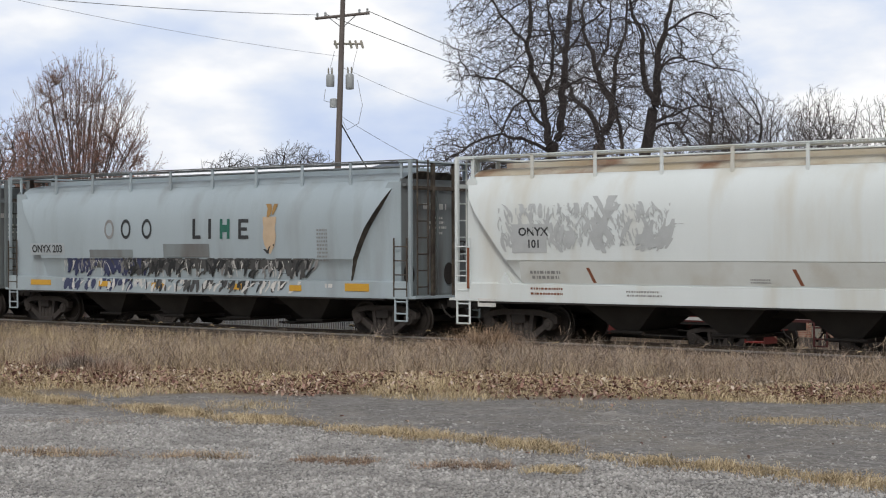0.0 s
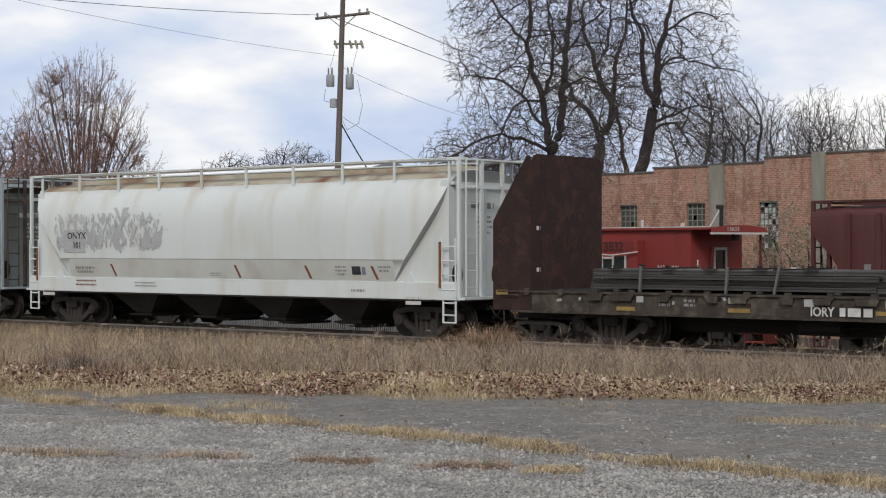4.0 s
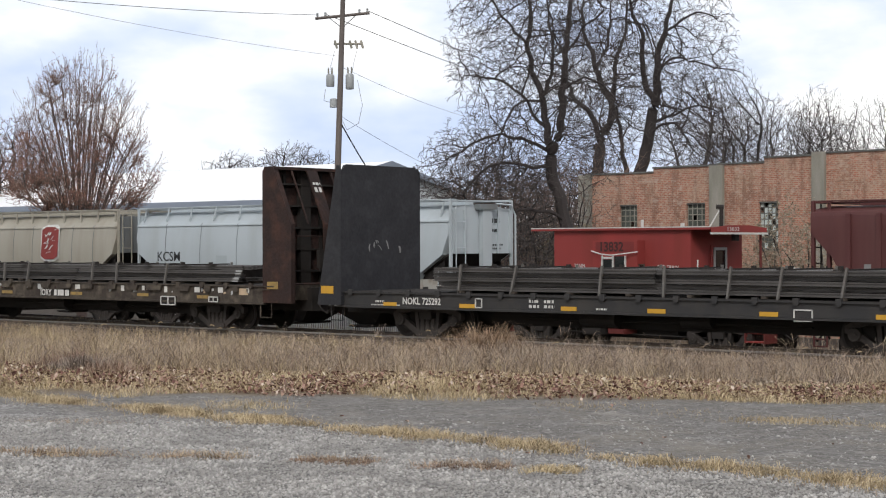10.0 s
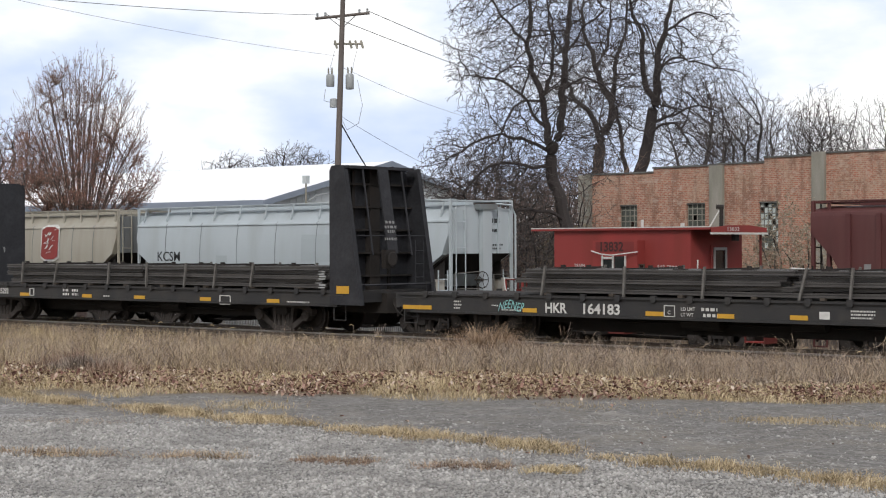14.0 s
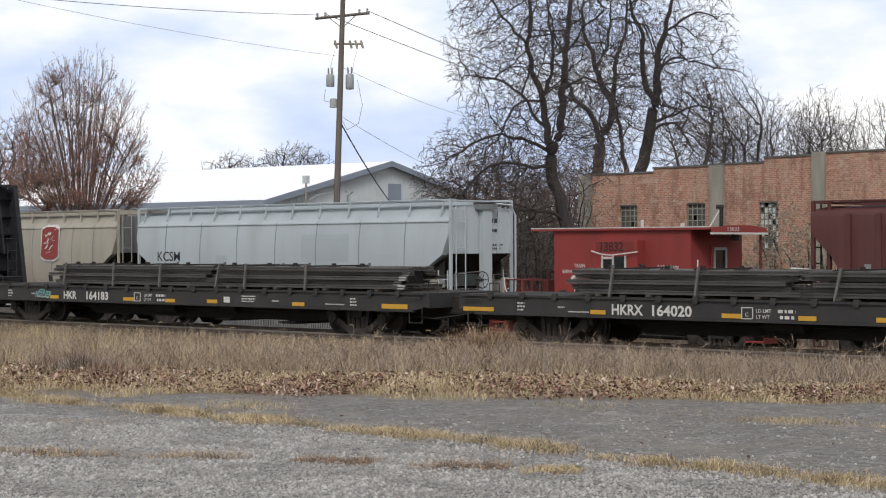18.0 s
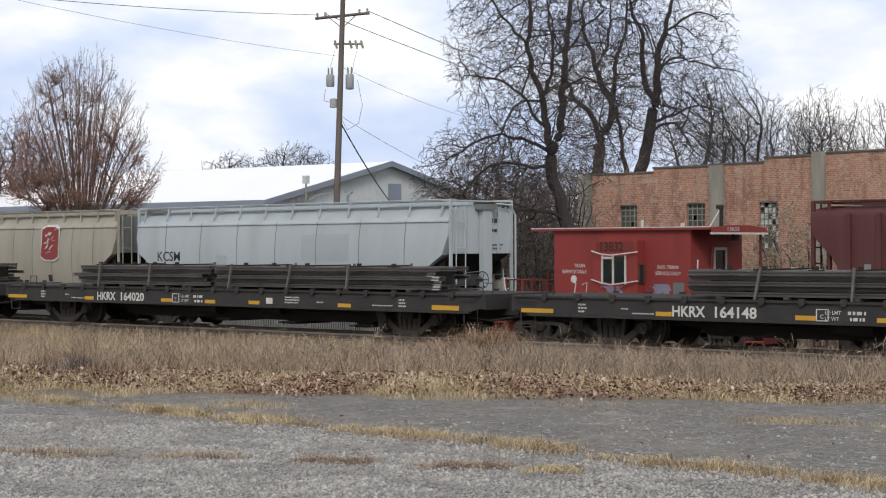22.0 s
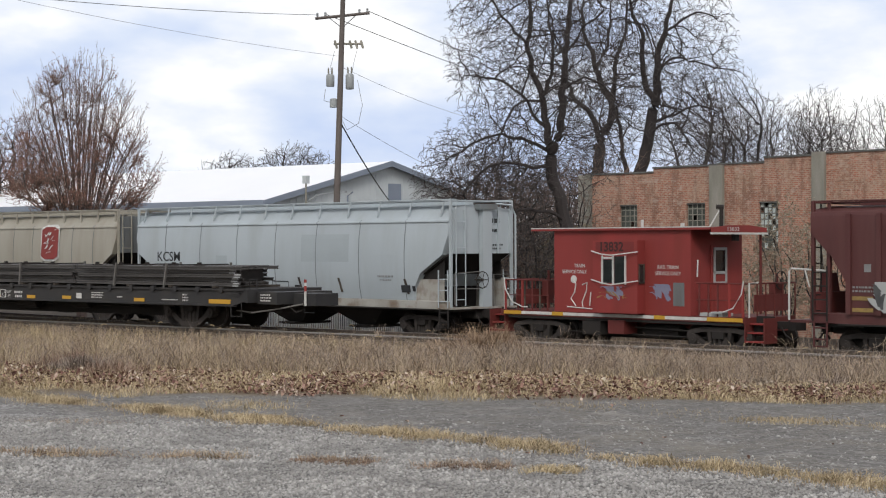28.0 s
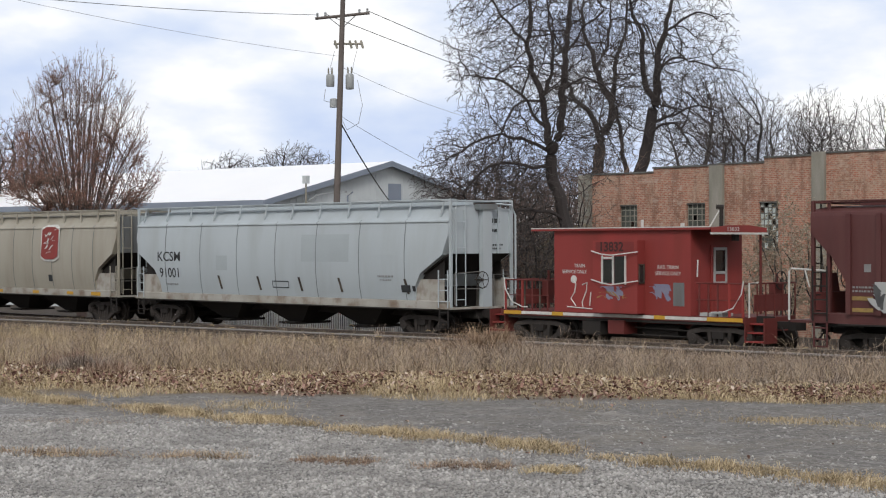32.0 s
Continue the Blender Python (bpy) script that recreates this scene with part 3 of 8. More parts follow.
def strokes(put, rng, count, u_range, v_range, size, lean=0.3, width=0.1, out=(0, -1, 0)):
    """Sprayed strokes: bent bands of uneven width."""
    s = Shape()
    for layer in range(count):
        u, v = rng.uniform(*u_range), rng.uniform(*v_range)
        L, wd, bend = size * rng.uniform(0.5, 1.3), width * rng.uniform(0.5, 1.4), rng.uniform(-0.6, 0.6)
        pts, ang = [], math.pi / 2 + lean + rng.uniform(-0.5, 0.5)
        for i in range(6):
            pts.append((u, v))
            u += math.cos(ang) * L / 5
            v += math.sin(ang) * L / 5
            ang += bend * 0.5
        pts = [(p, min(max(q, v_range[0]), v_range[1])) for p, q in pts]
        verts = []
        for i, (p, q) in enumerate(pts):
            w = wd * (0.4 + math.sin(math.pi * (i + 0.5) / 6))
            verts += [tuple(a + 0.00012 * layer * o for a, o in zip(put(x, q), out)) for x in (p - w / 2, p + w / 2)]
        s.add(verts, [(2 * i, 2 * i + 1, 2 * i + 3, 2 * i + 2) for i in range(5)])
    return s


def sprayed(shape, mat, parent, label=""):
    """A tangle of sprayed strokes."""
    ob = part("graffiti", shape, mat, parent, label)
    ob["kind"] = "stuff"
    return ob


def marks(car, text, size, u, v, put, mat, stretch=1.0, label="", bold=0.026):
    return part("lettering", words(text, size, u, v, put, stretch, bold), mat, car, label)


# places along the train, at the start of the clip
rng = random.Random(3)
white_car = hopper_car("covered_hopper_car", "white round-sided covered hopper with grey graffiti and rust-stained roof edge", "white", "white", ROUND, ROUND_END, 17.5, (-6.95, 7.3), 4, slope_mat="primer", recess=0.45)
MOVING.append((white_car, -18.15))
grey_car = hopper_car("covered_hopper_car", "blue-grey round-sided covered hopper with dark graffiti along its lower side", "grey", "greydark", ROUND, GREY_END, 17.0, (-7.0, 7.2), 4, roof="grey", ladder_mat="rustlight", rail_mat="greydark", slope_mat="rustlight", recess=0.45)
MOVING.append((grey_car, -36.75))
lead_car = hopper_car("covered_hopper_car", "grimy grey covered hopper with rusty end ladders", "greydark", "greydark", ROUND, ROUND_END, 17.0, (-7.0, 7.2), 4, roof="grey", recess=0.45)
MOVING.append((lead_car, -55.0))


# ---------------------------------------------------------------- flat cars and their loads
def rail_profile_mesh(length):
    """One long rail: head, web and foot."""
    s = Shape()
    s.prism([(-0.065, 0.0), (0.065, 0.0), (0.065, 0.01), (0.012, 0.022), (0.01, 0.062), (0.034, 0.068), (0.034, 0.096), (0.028, 0.1), (-0.028, 0.1), (-0.034, 0.096), (-0.034, 0.068), (-0.01, 0.062), (-0.012, 0.022), (-0.065, 0.01)], "x", -length / 2, length / 2)
    return s.mesh("rail", "railload")


RAIL_LONG = {n: rail_profile_mesh(n) for n in (5.8, 6.6, 7.2, 8.2)}
PAINTED_END = {n: Shape().box(n / 2 - 0.22, n / 2 + 0.003, -0.068, -0.03, -0.002, 0.03).box(n / 2 - 0.22, n / 2 + 0.003, -0.038, 0.0, 0.062, 0.103).mesh("painted_end", "primer") for n in (5.8, 6.6, 7.2, 8.2)}


def rail_stack(place, z, length, layers, straps, label, rng, columns=9, spread=0.22, sag=0.0, painted=False):
    """A stack of steel rails on wooden dunnage, bound by stakes."""
    load = thing("rail_stack", label, "rails", group="stacks of rails on the train")
    me = RAIL_LONG[length]
    for k in range(layers):
        zk = z + 0.06 + k * 0.115
        for c in range(columns):
            if 0 < k < layers - 1 and 2 <= c < columns - 1:
                continue
            y = -1.16 + c * 2.32 / (columns - 1) + (0.12 if k % 2 else 0.0) * (1 if c < columns - 1 else -1)
            dx = rng.uniform(-spread, spread) - 0.42 * (y + 1.16) * rng.uniform(0.6, 1.2)          # the far rails lie further back
            bar = part("rail", me, None, load, at=pose(dx, y, zk, 0, rng.uniform(-0.2, 0.2) + sag, 0))
            if painted and c == 0 and k < layers - 1:
                part("painted_end", PAINTED_END[length], None, bar, "rail end daubed with pale paint")
    part("packing", Shape().box(-length / 2 + 0.4, length / 2 - 1.1, -0.95, 0.95, z + 0.08, z + layers * 0.115 - 0.02), "under", load)
    for x in straps:
        lean = rng.uniform(0.04, 0.26)
        for y in (-1.27, 1.27):
            part("stake", Shape().box(-0.026, 0.026, -0.03, 0.03, -0.1, layers * 0.115 + 0.13), "strap", load, at=pose(x, y, z, 0, math.degrees(lean), 0))
        part("tie_bar", Shape().box(x - 0.03, x + 0.03, -1.27, 1.27, z + layers * 0.115 + 0.05, z + layers * 0.115 + 0.085), "under", load)
    for i in range(5):
        x = -length / 2 + 0.9 + (length - 2.2) * (i + rng.uniform(-0.25, 0.25)) / 4
        part("clamp", Shape().box(x - 0.16, x + 0.16, -1.2, -1.05, z + layers * 0.115 + 0.055, z + layers * 0.115 + 0.08).box(x - 0.04, x + 0.04, -1.18, -1.08, z + layers * 0.115 + 0.08, z + layers * 0.115 + 0.15), "under", load)
    n = 4
    for i in range(n):
        x = -length / 2 + 0.8 + (length - 1.6) * i / (n - 1)
        part("dunnage", Shape().box(x - 0.06, x + 0.06, -1.3, 1.3, z, z + 0.058), "tie", load)
    MOVING.append((load, place))
    return load


def flat_car(label, paint, half_length, sill_z, deck_z, trucks, width=2.94, pockets=14, end_drop=True):
    """A flat car: deep side sills with stake pockets, deck boards, ends, running gear."""
    car = thing("flat_car", label, "flat car")
    hw, e = width / 2, half_length
    for k in (-1, 1):
        s = Shape()
        # fish-bellied side sill
        outline = [(-e, deck_z - 0.02), (-e, sill_z + 0.12), (-e + 0.35, sill_z + 0.02), (e - 0.35, sill_z + 0.02), (e, sill_z + 0.12), (e, deck_z - 0.02)]
        s.prism(outline[::k], "y", *sorted((k * hw, k * (hw - 0.03))))
        s.box(-e, e, *sorted((k * (hw + 0.05), k * (hw - 0.1))), deck_z - 0.05, deck_z - 0.012)
        s.box(-e + 0.4, e - 0.4, *sorted((k * (hw + 0.05), k * (hw - 0.1))), sill_z - 0.03, sill_z + 0.016)
        part("side_sill", s, paint, car)
        for i in range(pockets):
            x = -e + 0.9 + (2 * e - 1.8) * i / (pockets - 1)
            part("stake_pocket", Shape().prism([(x - 0.07, deck_z + 0.05), (x + 0.07, deck_z + 0.05), (x + 0.07, deck_z - 0.07), (x + 0.04, deck_z - 0.11), (x - 0.04, deck_z - 0.11), (x - 0.07, deck_z - 0.07)], "y", *sorted((k * (hw + 0.004), k * (hw + 0.075)))), paint, car)
    for i in range(24):
        x0, x1 = -e + 2 * e * i / 24, -e + 2 * e * (i + 1) / 24
        part("deck_board", Shape().box(x0 + 0.006, x1 - 0.006, -hw + 0.03, hw - 0.03, deck_z - 0.07, deck_z - 0.003), "under", car)
    part("centre_sill", Shape().box(-e - 0.3, e + 0.3, -0.33, 0.33, sill_z - 0.22, deck_z - 0.08).prism([(-5.9, sill_z + 0.1), (-4.9, sill_z - 0.42), (4.9, sill_z - 0.42), (5.9, sill_z + 0.1)], "y", -0.3, 0.3), "under", car)
    for i in range(7):
        x = -e + 2.6 + (2 * e - 5.2) * i / 6
        part("cross_bearer", Shape().box(x - 0.05, x + 0.05, -hw + 0.06, hw - 0.06, sill_z - 0.02, deck_z - 0.08), "under", car)
    part("brake_cylinder", Shape().tube([(1.2, -0.75, 0.62), (2.0, -0.75, 0.62)], 0.16, 12).tube([(-1.6, -0.7, 0.6), (-0.6, -0.7, 0.6)], 0.2, 12).tube([(-3.4, -0.62, 0.55), (4.4, -0.62, 0.55)], 0.025, 6), "under", car)
    for k in (-1, 1):
        part("end_sill", Shape().box(*sorted((k * e, k * (e + 0.12))), -hw, hw, sill_z + 0.08, deck_z - 0.003), paint, car)
        for side in (-1, 1):
            x = k * (e - 0.15)
            part("stirrup", Shape().tube([(x, side * (hw - 0.02), sill_z + 0.1), (x, side * (hw - 0.02), 0.4), (x - k * 0.42, side * (hw - 0.02), 0.4), (x - k * 0.42, side * (hw - 0.02), sill_z + 0.1)], 0.02, 5), paint, car)
            part("grab_iron", Shape().tube([(x, side * (hw + 0.09), deck_z - 0.12), (x - k * 0.5, side * (hw + 0.09), deck_z - 0.12)], 0.014, 5).tube([(x, side * hw, deck_z - 0.12), (x, side * (hw + 0.09), deck_z - 0.12)], 0.014, 5), paint, car)
    add_trucks(car, trucks, True)
    add_couplers(car, 2 * e + 1.5)
    return car


def bulkhead(car, k, x_face, hw, deck_z, top_z, sill_z, mat, frame_mat, base=1.15, tip=0.5, knee=0.0):
    """A tall end wall: plate on the load's side, tapering side plates and an open frame behind it. k: which end."""
    low = max(sill_z, knee)          # the sides are straight up to the knee, then taper
    back = lambda z: x_face + k * (tip + (base - tip) * min(1.0, (top_z - z) / (top_z - low)))
    inner = hw - 0.04
    part("bulkhead_plate", Shape().prism([(-inner, sill_z), (-inner, top_z - 0.22), (-inner + 0.06, top_z - 0.08), (-inner + 0.2, top_z), (inner - 0.2, top_z), (inner - 0.06, top_z - 0.08), (inner, top_z - 0.22), (inner, sill_z)], "x", *sorted((x_face, x_face + k * 0.03))), mat, car)

    def slab(y0, y1, z0, z1, thick, sink=0.0):
        """A flat bar that follows the frame's back, between two heights."""
        s = Shape()
        zs = [z0] + ([low] if z0 < low < z1 else []) + [z1]
        for za, zb in zip(zs[:-1], zs[1:]):
            a, c, t = back(za) - k * sink, back(zb) - k * sink, k * thick
            s.add([(a, y0, za), (a, y1, za), (c, y1, zb), (c, y0, zb), (a - t, y0, za), (a - t, y1, za), (c - t, y1, zb), (c - t, y0, zb)],
                  [(0, 1, 2, 3), (7, 6, 5, 4), (0, 4, 5, 1), (2, 6, 7, 3), (1, 5, 6, 2), (0, 3, 7, 4)])
        return s

    for side in (-1, 1):
        o = [(x_face, sill_z), (x_face, top_z - 0.16), (x_face + k * min(0.08, tip * 0.4), top_z - 0.03), (back(top_z), top_z - 0.03), (back(low), low + 0.001), (back(sill_z), sill_z)]
        part("bulkhead_side", Shape().prism(o[::k], "y", *sorted((side * hw, side * (hw - 0.035)))), mat, car)
        part("bulkhead_flange", slab(*sorted((side * (hw - 0.04), side * (hw - 0.16))), sill_z, top_z - 0.12, 0.03, 0.004), frame_mat, car)
        part("bulkhead_rib", slab(side * 0.78 - 0.025, side * 0.78 + 0.025, max(low, 2.1), top_z - 0.12, 0.03, 0.03), frame_mat, car)
        part("bulkhead_post", Shape().box(*sorted((x_face + k * 0.034, x_face + k * 0.09)), side * 0.72 - 0.05, side * 0.72 + 0.05, deck_z, top_z - 0.1), "under", car)
    part("centre_post", slab(-0.2, 0.2, 2.15, top_z - 0.1, 0.05, 0.01), frame_mat, car)
    part("centre_web", Shape().box(*sorted((x_face + k * 0.034, x_face + k * 0.2)), -0.2, 0.2, deck_z, top_z - 0.1), "under", car)
    for i in range(5):
        z = deck_z + 0.35 + (top_z - deck_z - 0.5) * i / 4.6
        part("bulkhead_stiffener", Shape().box(*sorted((x_face + k * 0.034, x_face + k * 0.22)), -inner, inner, z, z + 0.05), "under", car)
    part("cross_rail", Shape().tube([(back(2.62) - k * 0.06, -inner, 2.62), (back(2.62) - k * 0.06, inner, 2.62)], 0.016, 5), frame_mat, car)
    part("cross_rail", Shape().tube([(back(1.32) - k * 0.06, -inner, 1.32), (back(1.32) - k * 0.06, inner, 1.32)], 0.03, 5), frame_mat, car)
    part("top_chord", Shape().box(*sorted((x_face + k * 0.034, back(top_z) - k * 0.01)), -inner + 0.2, inner - 0.2, top_z - 0.1, top_z - 0.02), frame_mat, car)
    part("ladder", ladder(back(1.6) - k * 0.1, 0.9, 1.3, 2.5, 0.34, "y", 0.36, 0.014), frame_mat, car)
    part("brake_gear_box", Shape().box(*sorted((back(2.0) - k * 0.16, back(2.0) - k * 0.02)), -0.34, 0.06, 1.75, 2.25).lathe([(0.17, -0.012), (0.2, 0), (0.17, 0.012)], 16, "x", (back(2.0) + k * 0.06, -0.14, 2.0)), "under", car)


def plates(car, hw, spots, mat="yellow"):
    """Reflectors and sign plates on the near side: (x, z, width, height)."""
    for x, z, w, h in spots:
        part("reflector" if mat.startswith("yellow") else "sign_plate", Shape().box(x - w / 2, x + w / 2, -hw - 0.016, -hw - 0.005, z - h / 2, z + h / 2), mat, car)


def on_flat(y):
    return lambda u, v: (u, -y, v)


# rusty bulkhead car, centre 1.15 along the train
flat_a = flat_car("weathered brown bulkhead flat car with rusted end walls, loaded with rails", "rustlight", 9.35, 0.78, 1.28, (-6.3, 6.6), pockets=18)
bulkhead(flat_a, -1, -8.35, 1.495, 1.28, 4.55, 0.8, "rust", "rust", 1.15, 0.12, 2.95)
bulkhead(flat_a, 1, 8.9, 1.495, 1.28, 4.55, 0.8, "rust", "rust", 1.1, 0.4, 2.95)
MOVING.append((flat_a, 1.15))
# black bulkhead car
flat_b = flat_car("black bulkhead flat car with slate end walls, loaded with rails", "black", 9.35, 0.78, 1.17, (-6.2, 6.5), pockets=18)
bulkhead(flat_b, -1, -8.72, 1.6, 1.17, 4.5, 0.8, "slate", "slate", 0.85, 0.15)
bulkhead(flat_b, 1, 8.72, 1.56, 1.17, 4.5, 0.8, "slate", "slate", 1.1, 0.5)
MOVING.append((flat_b, 21.8))
for name, x in (("c", 42.5), ("d", 62.9), ("e", 83.15)):
    ob = flat_car("black flat car with yellow reflectors, loaded with stacked rails", "black", 9.6, 0.7, 1.16, (-7.1, 6.9), pockets=19)
    ob["group"] = "black flat cars"
    MOVING.append((ob, x))
    if name == "c":
        flat_c = ob
    elif name == "d":
        flat_d = ob
    else:
        flat_e = ob


# ---------------------------------------------------------------- ground and tracks
TRACK2 = pose(-35.1, 9.64, -0.75, 0, 0, -6.7)      # the siding's middle line, at its rail tops


def beyond_edge(x, y):
    """Metres past the paved lot's far edge, along the view."""
    fw = -x * math.sin(TURN) + (y + 34.09) * math.cos(TURN)
    r = x * math.cos(TURN) + (y + 34.09) * math.sin(TURN)
    return fw - (20.8 - 0.166 * r)


def ease(a, b, t):
    t = min(1.0, max(0.0, t))
    return a + (b - a) * t * t * (3 - 2 * t)


def ground_z(x, y):
    e = beyond_edge(x, y)
    away = y - (9.64 - 0.1175 * (x + 35.1))         # metres past the siding's middle
    if y < -3.2:
        z = 0.5 if e <= 0 else ease(0.5, -0.42, e / (e + max(0.0, -3.2 - y)))
        z += 0.03 * math.sin(x * 0.7 + y * 0.45) * min(1.0, max(0.0, e))
    elif y < -1.8:
        z = ease(-0.42, -0.2, (y + 3.2) / 1.4)
    elif y < 1.8:
        z = -0.2
    else:
        z = ease(-0.2, -1.2, (y - 1.8) / 2.6)
    if away > -3.2:
        z = max(z, ease(-1.2, -0.95, (away + 3.2) / 1.2)) if away < 0 else ease(-0.95, -1.3, (away - 1.8) / 1.5)
    return z


def ground_sheet():
    xs = [-2500, -900, -400, -200, -130, -95] + list(np.arange(-75, 12.01, 0.75)) + [16, 24, 40, 80, 200, 600, 2500]
    ys = [-600, -200, -90, -60, -45] + list(np.arange(-36, 22.01, 0.5)) + [26, 32, 40, 60, 100, 200, 500, 1200, 3000]
    n = len(ys)
    v = [(x, y, ground_z(max(-120, min(40, x)), max(-60, min(60, y)))) for x in xs for y in ys]
    f = [(i * n + j, (i + 1) * n + j, (i + 1) * n + j + 1, i * n + j + 1) for i in range(len(xs) - 1) for j in range(n - 1)]
    return Shape().add(v, f)


def ground_material():
    m = bpy.data.materials.new("lot_gravel_and_soil")
    m.use_nodes = True
    n, l = m.node_tree.nodes, m.node_tree.links
    b = n["Principled BSDF"]
    b.inputs["Roughness"].default_value = 0.95
    b.inputs["Specular IOR Level"].default_value = 0.2
    co = n.new("ShaderNodeTexCoord")
    sep = n.new("ShaderNodeSeparateXYZ")
    l.new(co.outputs["Object"], sep.inputs[0])

    def tex(size, detail=5, rough=0.6):
        t = n.new("ShaderNodeTexNoise")
        t.inputs["Scale"].default_value, t.inputs["Detail"].default_value, t.inputs["Roughness"].default_value = size, detail, rough
        l.new(co.outputs["Object"], t.inputs["Vector"])
        return t.outputs["Fac"]

    def rng_map(src, a, b_, c=0.0, d=1.0):
        r = n.new("ShaderNodeMapRange")
        for k, val in ((1, a), (2, b_), (3, c), (4, d)):
            r.inputs[k].default_value = val
        l.new(src, r.inputs[0])
        return r.outputs[0]

    def mix(f, c1, c2):
        x = n.new("ShaderNodeMix")
        x.data_type = "RGBA"
        for k, val in ((0, f), (6, c1), (7, c2)):
            if isinstance(val, tuple):
                x.inputs[k].default_value = (*val, 1)
            else:
                l.new(val, x.inputs[k])
        return x.outputs[2]

    def add(p, q, op="ADD"):
        x = n.new("ShaderNodeMath")
        x.operation = op
        for k, val in enumerate((p, q)):
            if isinstance(val, (int, float)):
                x.inputs[k].default_value = val
            else:
                l.new(val, x.inputs[k])
        return x.outputs[0]

    vor = n.new("ShaderNodeTexVoronoi")
    vor.inputs["Scale"].default_value = 27
    l.new(co.outputs["Object"], vor.inputs["Vector"])
    stones = n.new("ShaderNodeSeparateColor")
    l.new(vor.outputs["Color"], stones.inputs[0])
    gravel = mix(add(stones.outputs[0], 2.0, "POWER"), (0.088, 0.083, 0.079), (0.48, 0.468, 0.455))
    gravel = mix(rng_map(tex(9, 5, 0.75), 0.44, 0.66, 0, 0.7), gravel, (0.125, 0.118, 0.11))
    gravel = mix(rng_map(tex(1.6, 6, 0.7), 0.44, 0.62, 0, 0.75), gravel, (0.17, 0.163, 0.157))
    gravel = mix(rng_map(tex(2.4, 6, 0.7), 0.54, 0.66, 0, 0.55), gravel, (0.37, 0.362, 0.35))
    asphalt = mix(rng_map(tex(22, 6, 0.85), 0.34, 0.66), (0.055, 0.051, 0.048), (0.26, 0.245, 0.23))
    asphalt = mix(rng_map(tex(8, 7, 0.9), 0.45, 0.56, 0, 0.9), asphalt, (0.062, 0.056, 0.05))
    asphalt = mix(rng_map(tex(6.3, 7, 0.9), 0.54, 0.62, 0, 0.8), asphalt, (0.25, 0.23, 0.207))
    asphalt = mix(rng_map(tex(2.1, 7, 0.75), 0.5, 0.62, 0, 0.5), asphalt, (0.17, 0.152, 0.13))
    asphalt = mix(rng_map(tex(0.8, 7, 0.7), 0.45, 0.7, 0, 0.45), asphalt, (0.15, 0.143, 0.134))
    # the worn surface gives way to loose gravel on the near side of the long crack
    side = add(sep.outputs["Y"], rng_map(tex(0.5), 0.0, 1.0, -0.9, 0.9))
    asphalt = mix(rng_map(tex(90, 3, 0.8), 0.5, 0.75, 0, 0.55), asphalt, (0.3, 0.29, 0.28))
    asphalt = mix(rng_map(tex(1.7, 6, 0.65), 0.5, 0.64, 0, 0.75), asphalt, gravel)
    asphalt = mix(rng_map(tex(0.6, 6, 0.75), 0.5, 0.62, 0, 0.65), asphalt, (0.2, 0.18, 0.15))
    asphalt = mix(rng_map(stones.outputs[1], 0.35, 1.0, 0.0, 0.75), asphalt, gravel)
    lot = mix(rng_map(side, -22.1, -21.5), gravel, asphalt)
    worn = add(add(sep.outputs["X"], add(sep.outputs["Y"], -0.35, "MULTIPLY")), rng_map(tex(0.9, 6, 0.7), 0.0, 1.0, -1.6, 1.6))
    lot = mix(rng_map(worn, 0.2, 1.0, 0, 0.9), lot, asphalt)
    soil = mix(rng_map(tex(2.2), 0.35, 0.7), (0.22, 0.165, 0.105), (0.13, 0.1, 0.07))
    fw = add(add(sep.outputs["X"], -math.sin(TURN) + 0.166 * math.cos(TURN), "MULTIPLY"), add(add(sep.outputs["Y"], 34.09), math.cos(TURN) + 0.166 * math.sin(TURN), "MULTIPLY"))
    past = add(add(fw, -20.8), rng_map(tex(1.4), 0.0, 1.0, -0.7, 0.7))
    # cinder track bed, its colour also darkened for the shade under standing cars
    shaded_cinder = mix(rng_map(tex(5, 4, 0.7), 0.35, 0.7), (0.085, 0.07, 0.058), (0.04, 0.034, 0.03))
    bed = add(sep.outputs["Y"], rng_map(tex(1.1), 0.0, 1.0, -0.6, 0.6))
    soil = mix(rng_map(bed, -3.2, -2.0), soil, shaded_cinder)
    l.new(mix(rng_map(past, -0.3, 0.4), lot, soil), b.inputs["Base Color"])
    bp = n.new("ShaderNodeBump")
    bp.inputs["Strength"].default_value, bp.inputs["Distance"].default_value = 0.45, 0.012
    l.new(vor.outputs["Distance"], bp.inputs["Height"])
    l.new(bp.outputs[0], b.inputs["Normal"])
    return m


single("ground", ground_sheet(), ground_material(), "worn grey asphalt and gravel lot running into a weedy bank", "ground", kind="structure")


def track_rail(length):
    s = Shape()
    s.prism([(-0.07, -0.17), (0.07, -0.17), (0.07, -0.155), (0.012, -0.14), (0.01, -0.045), (0.037, -0.036), (0.037, -0.006), (0.03, 0.0), (-0.03, 0.0), (-0.037, -0.006), (-0.037, -0.036), (-0.01, -0.045), (-0.012, -0.14), (-0.07, -0.155)], "x", -length, length)
    return s.mesh("rail", "rail")


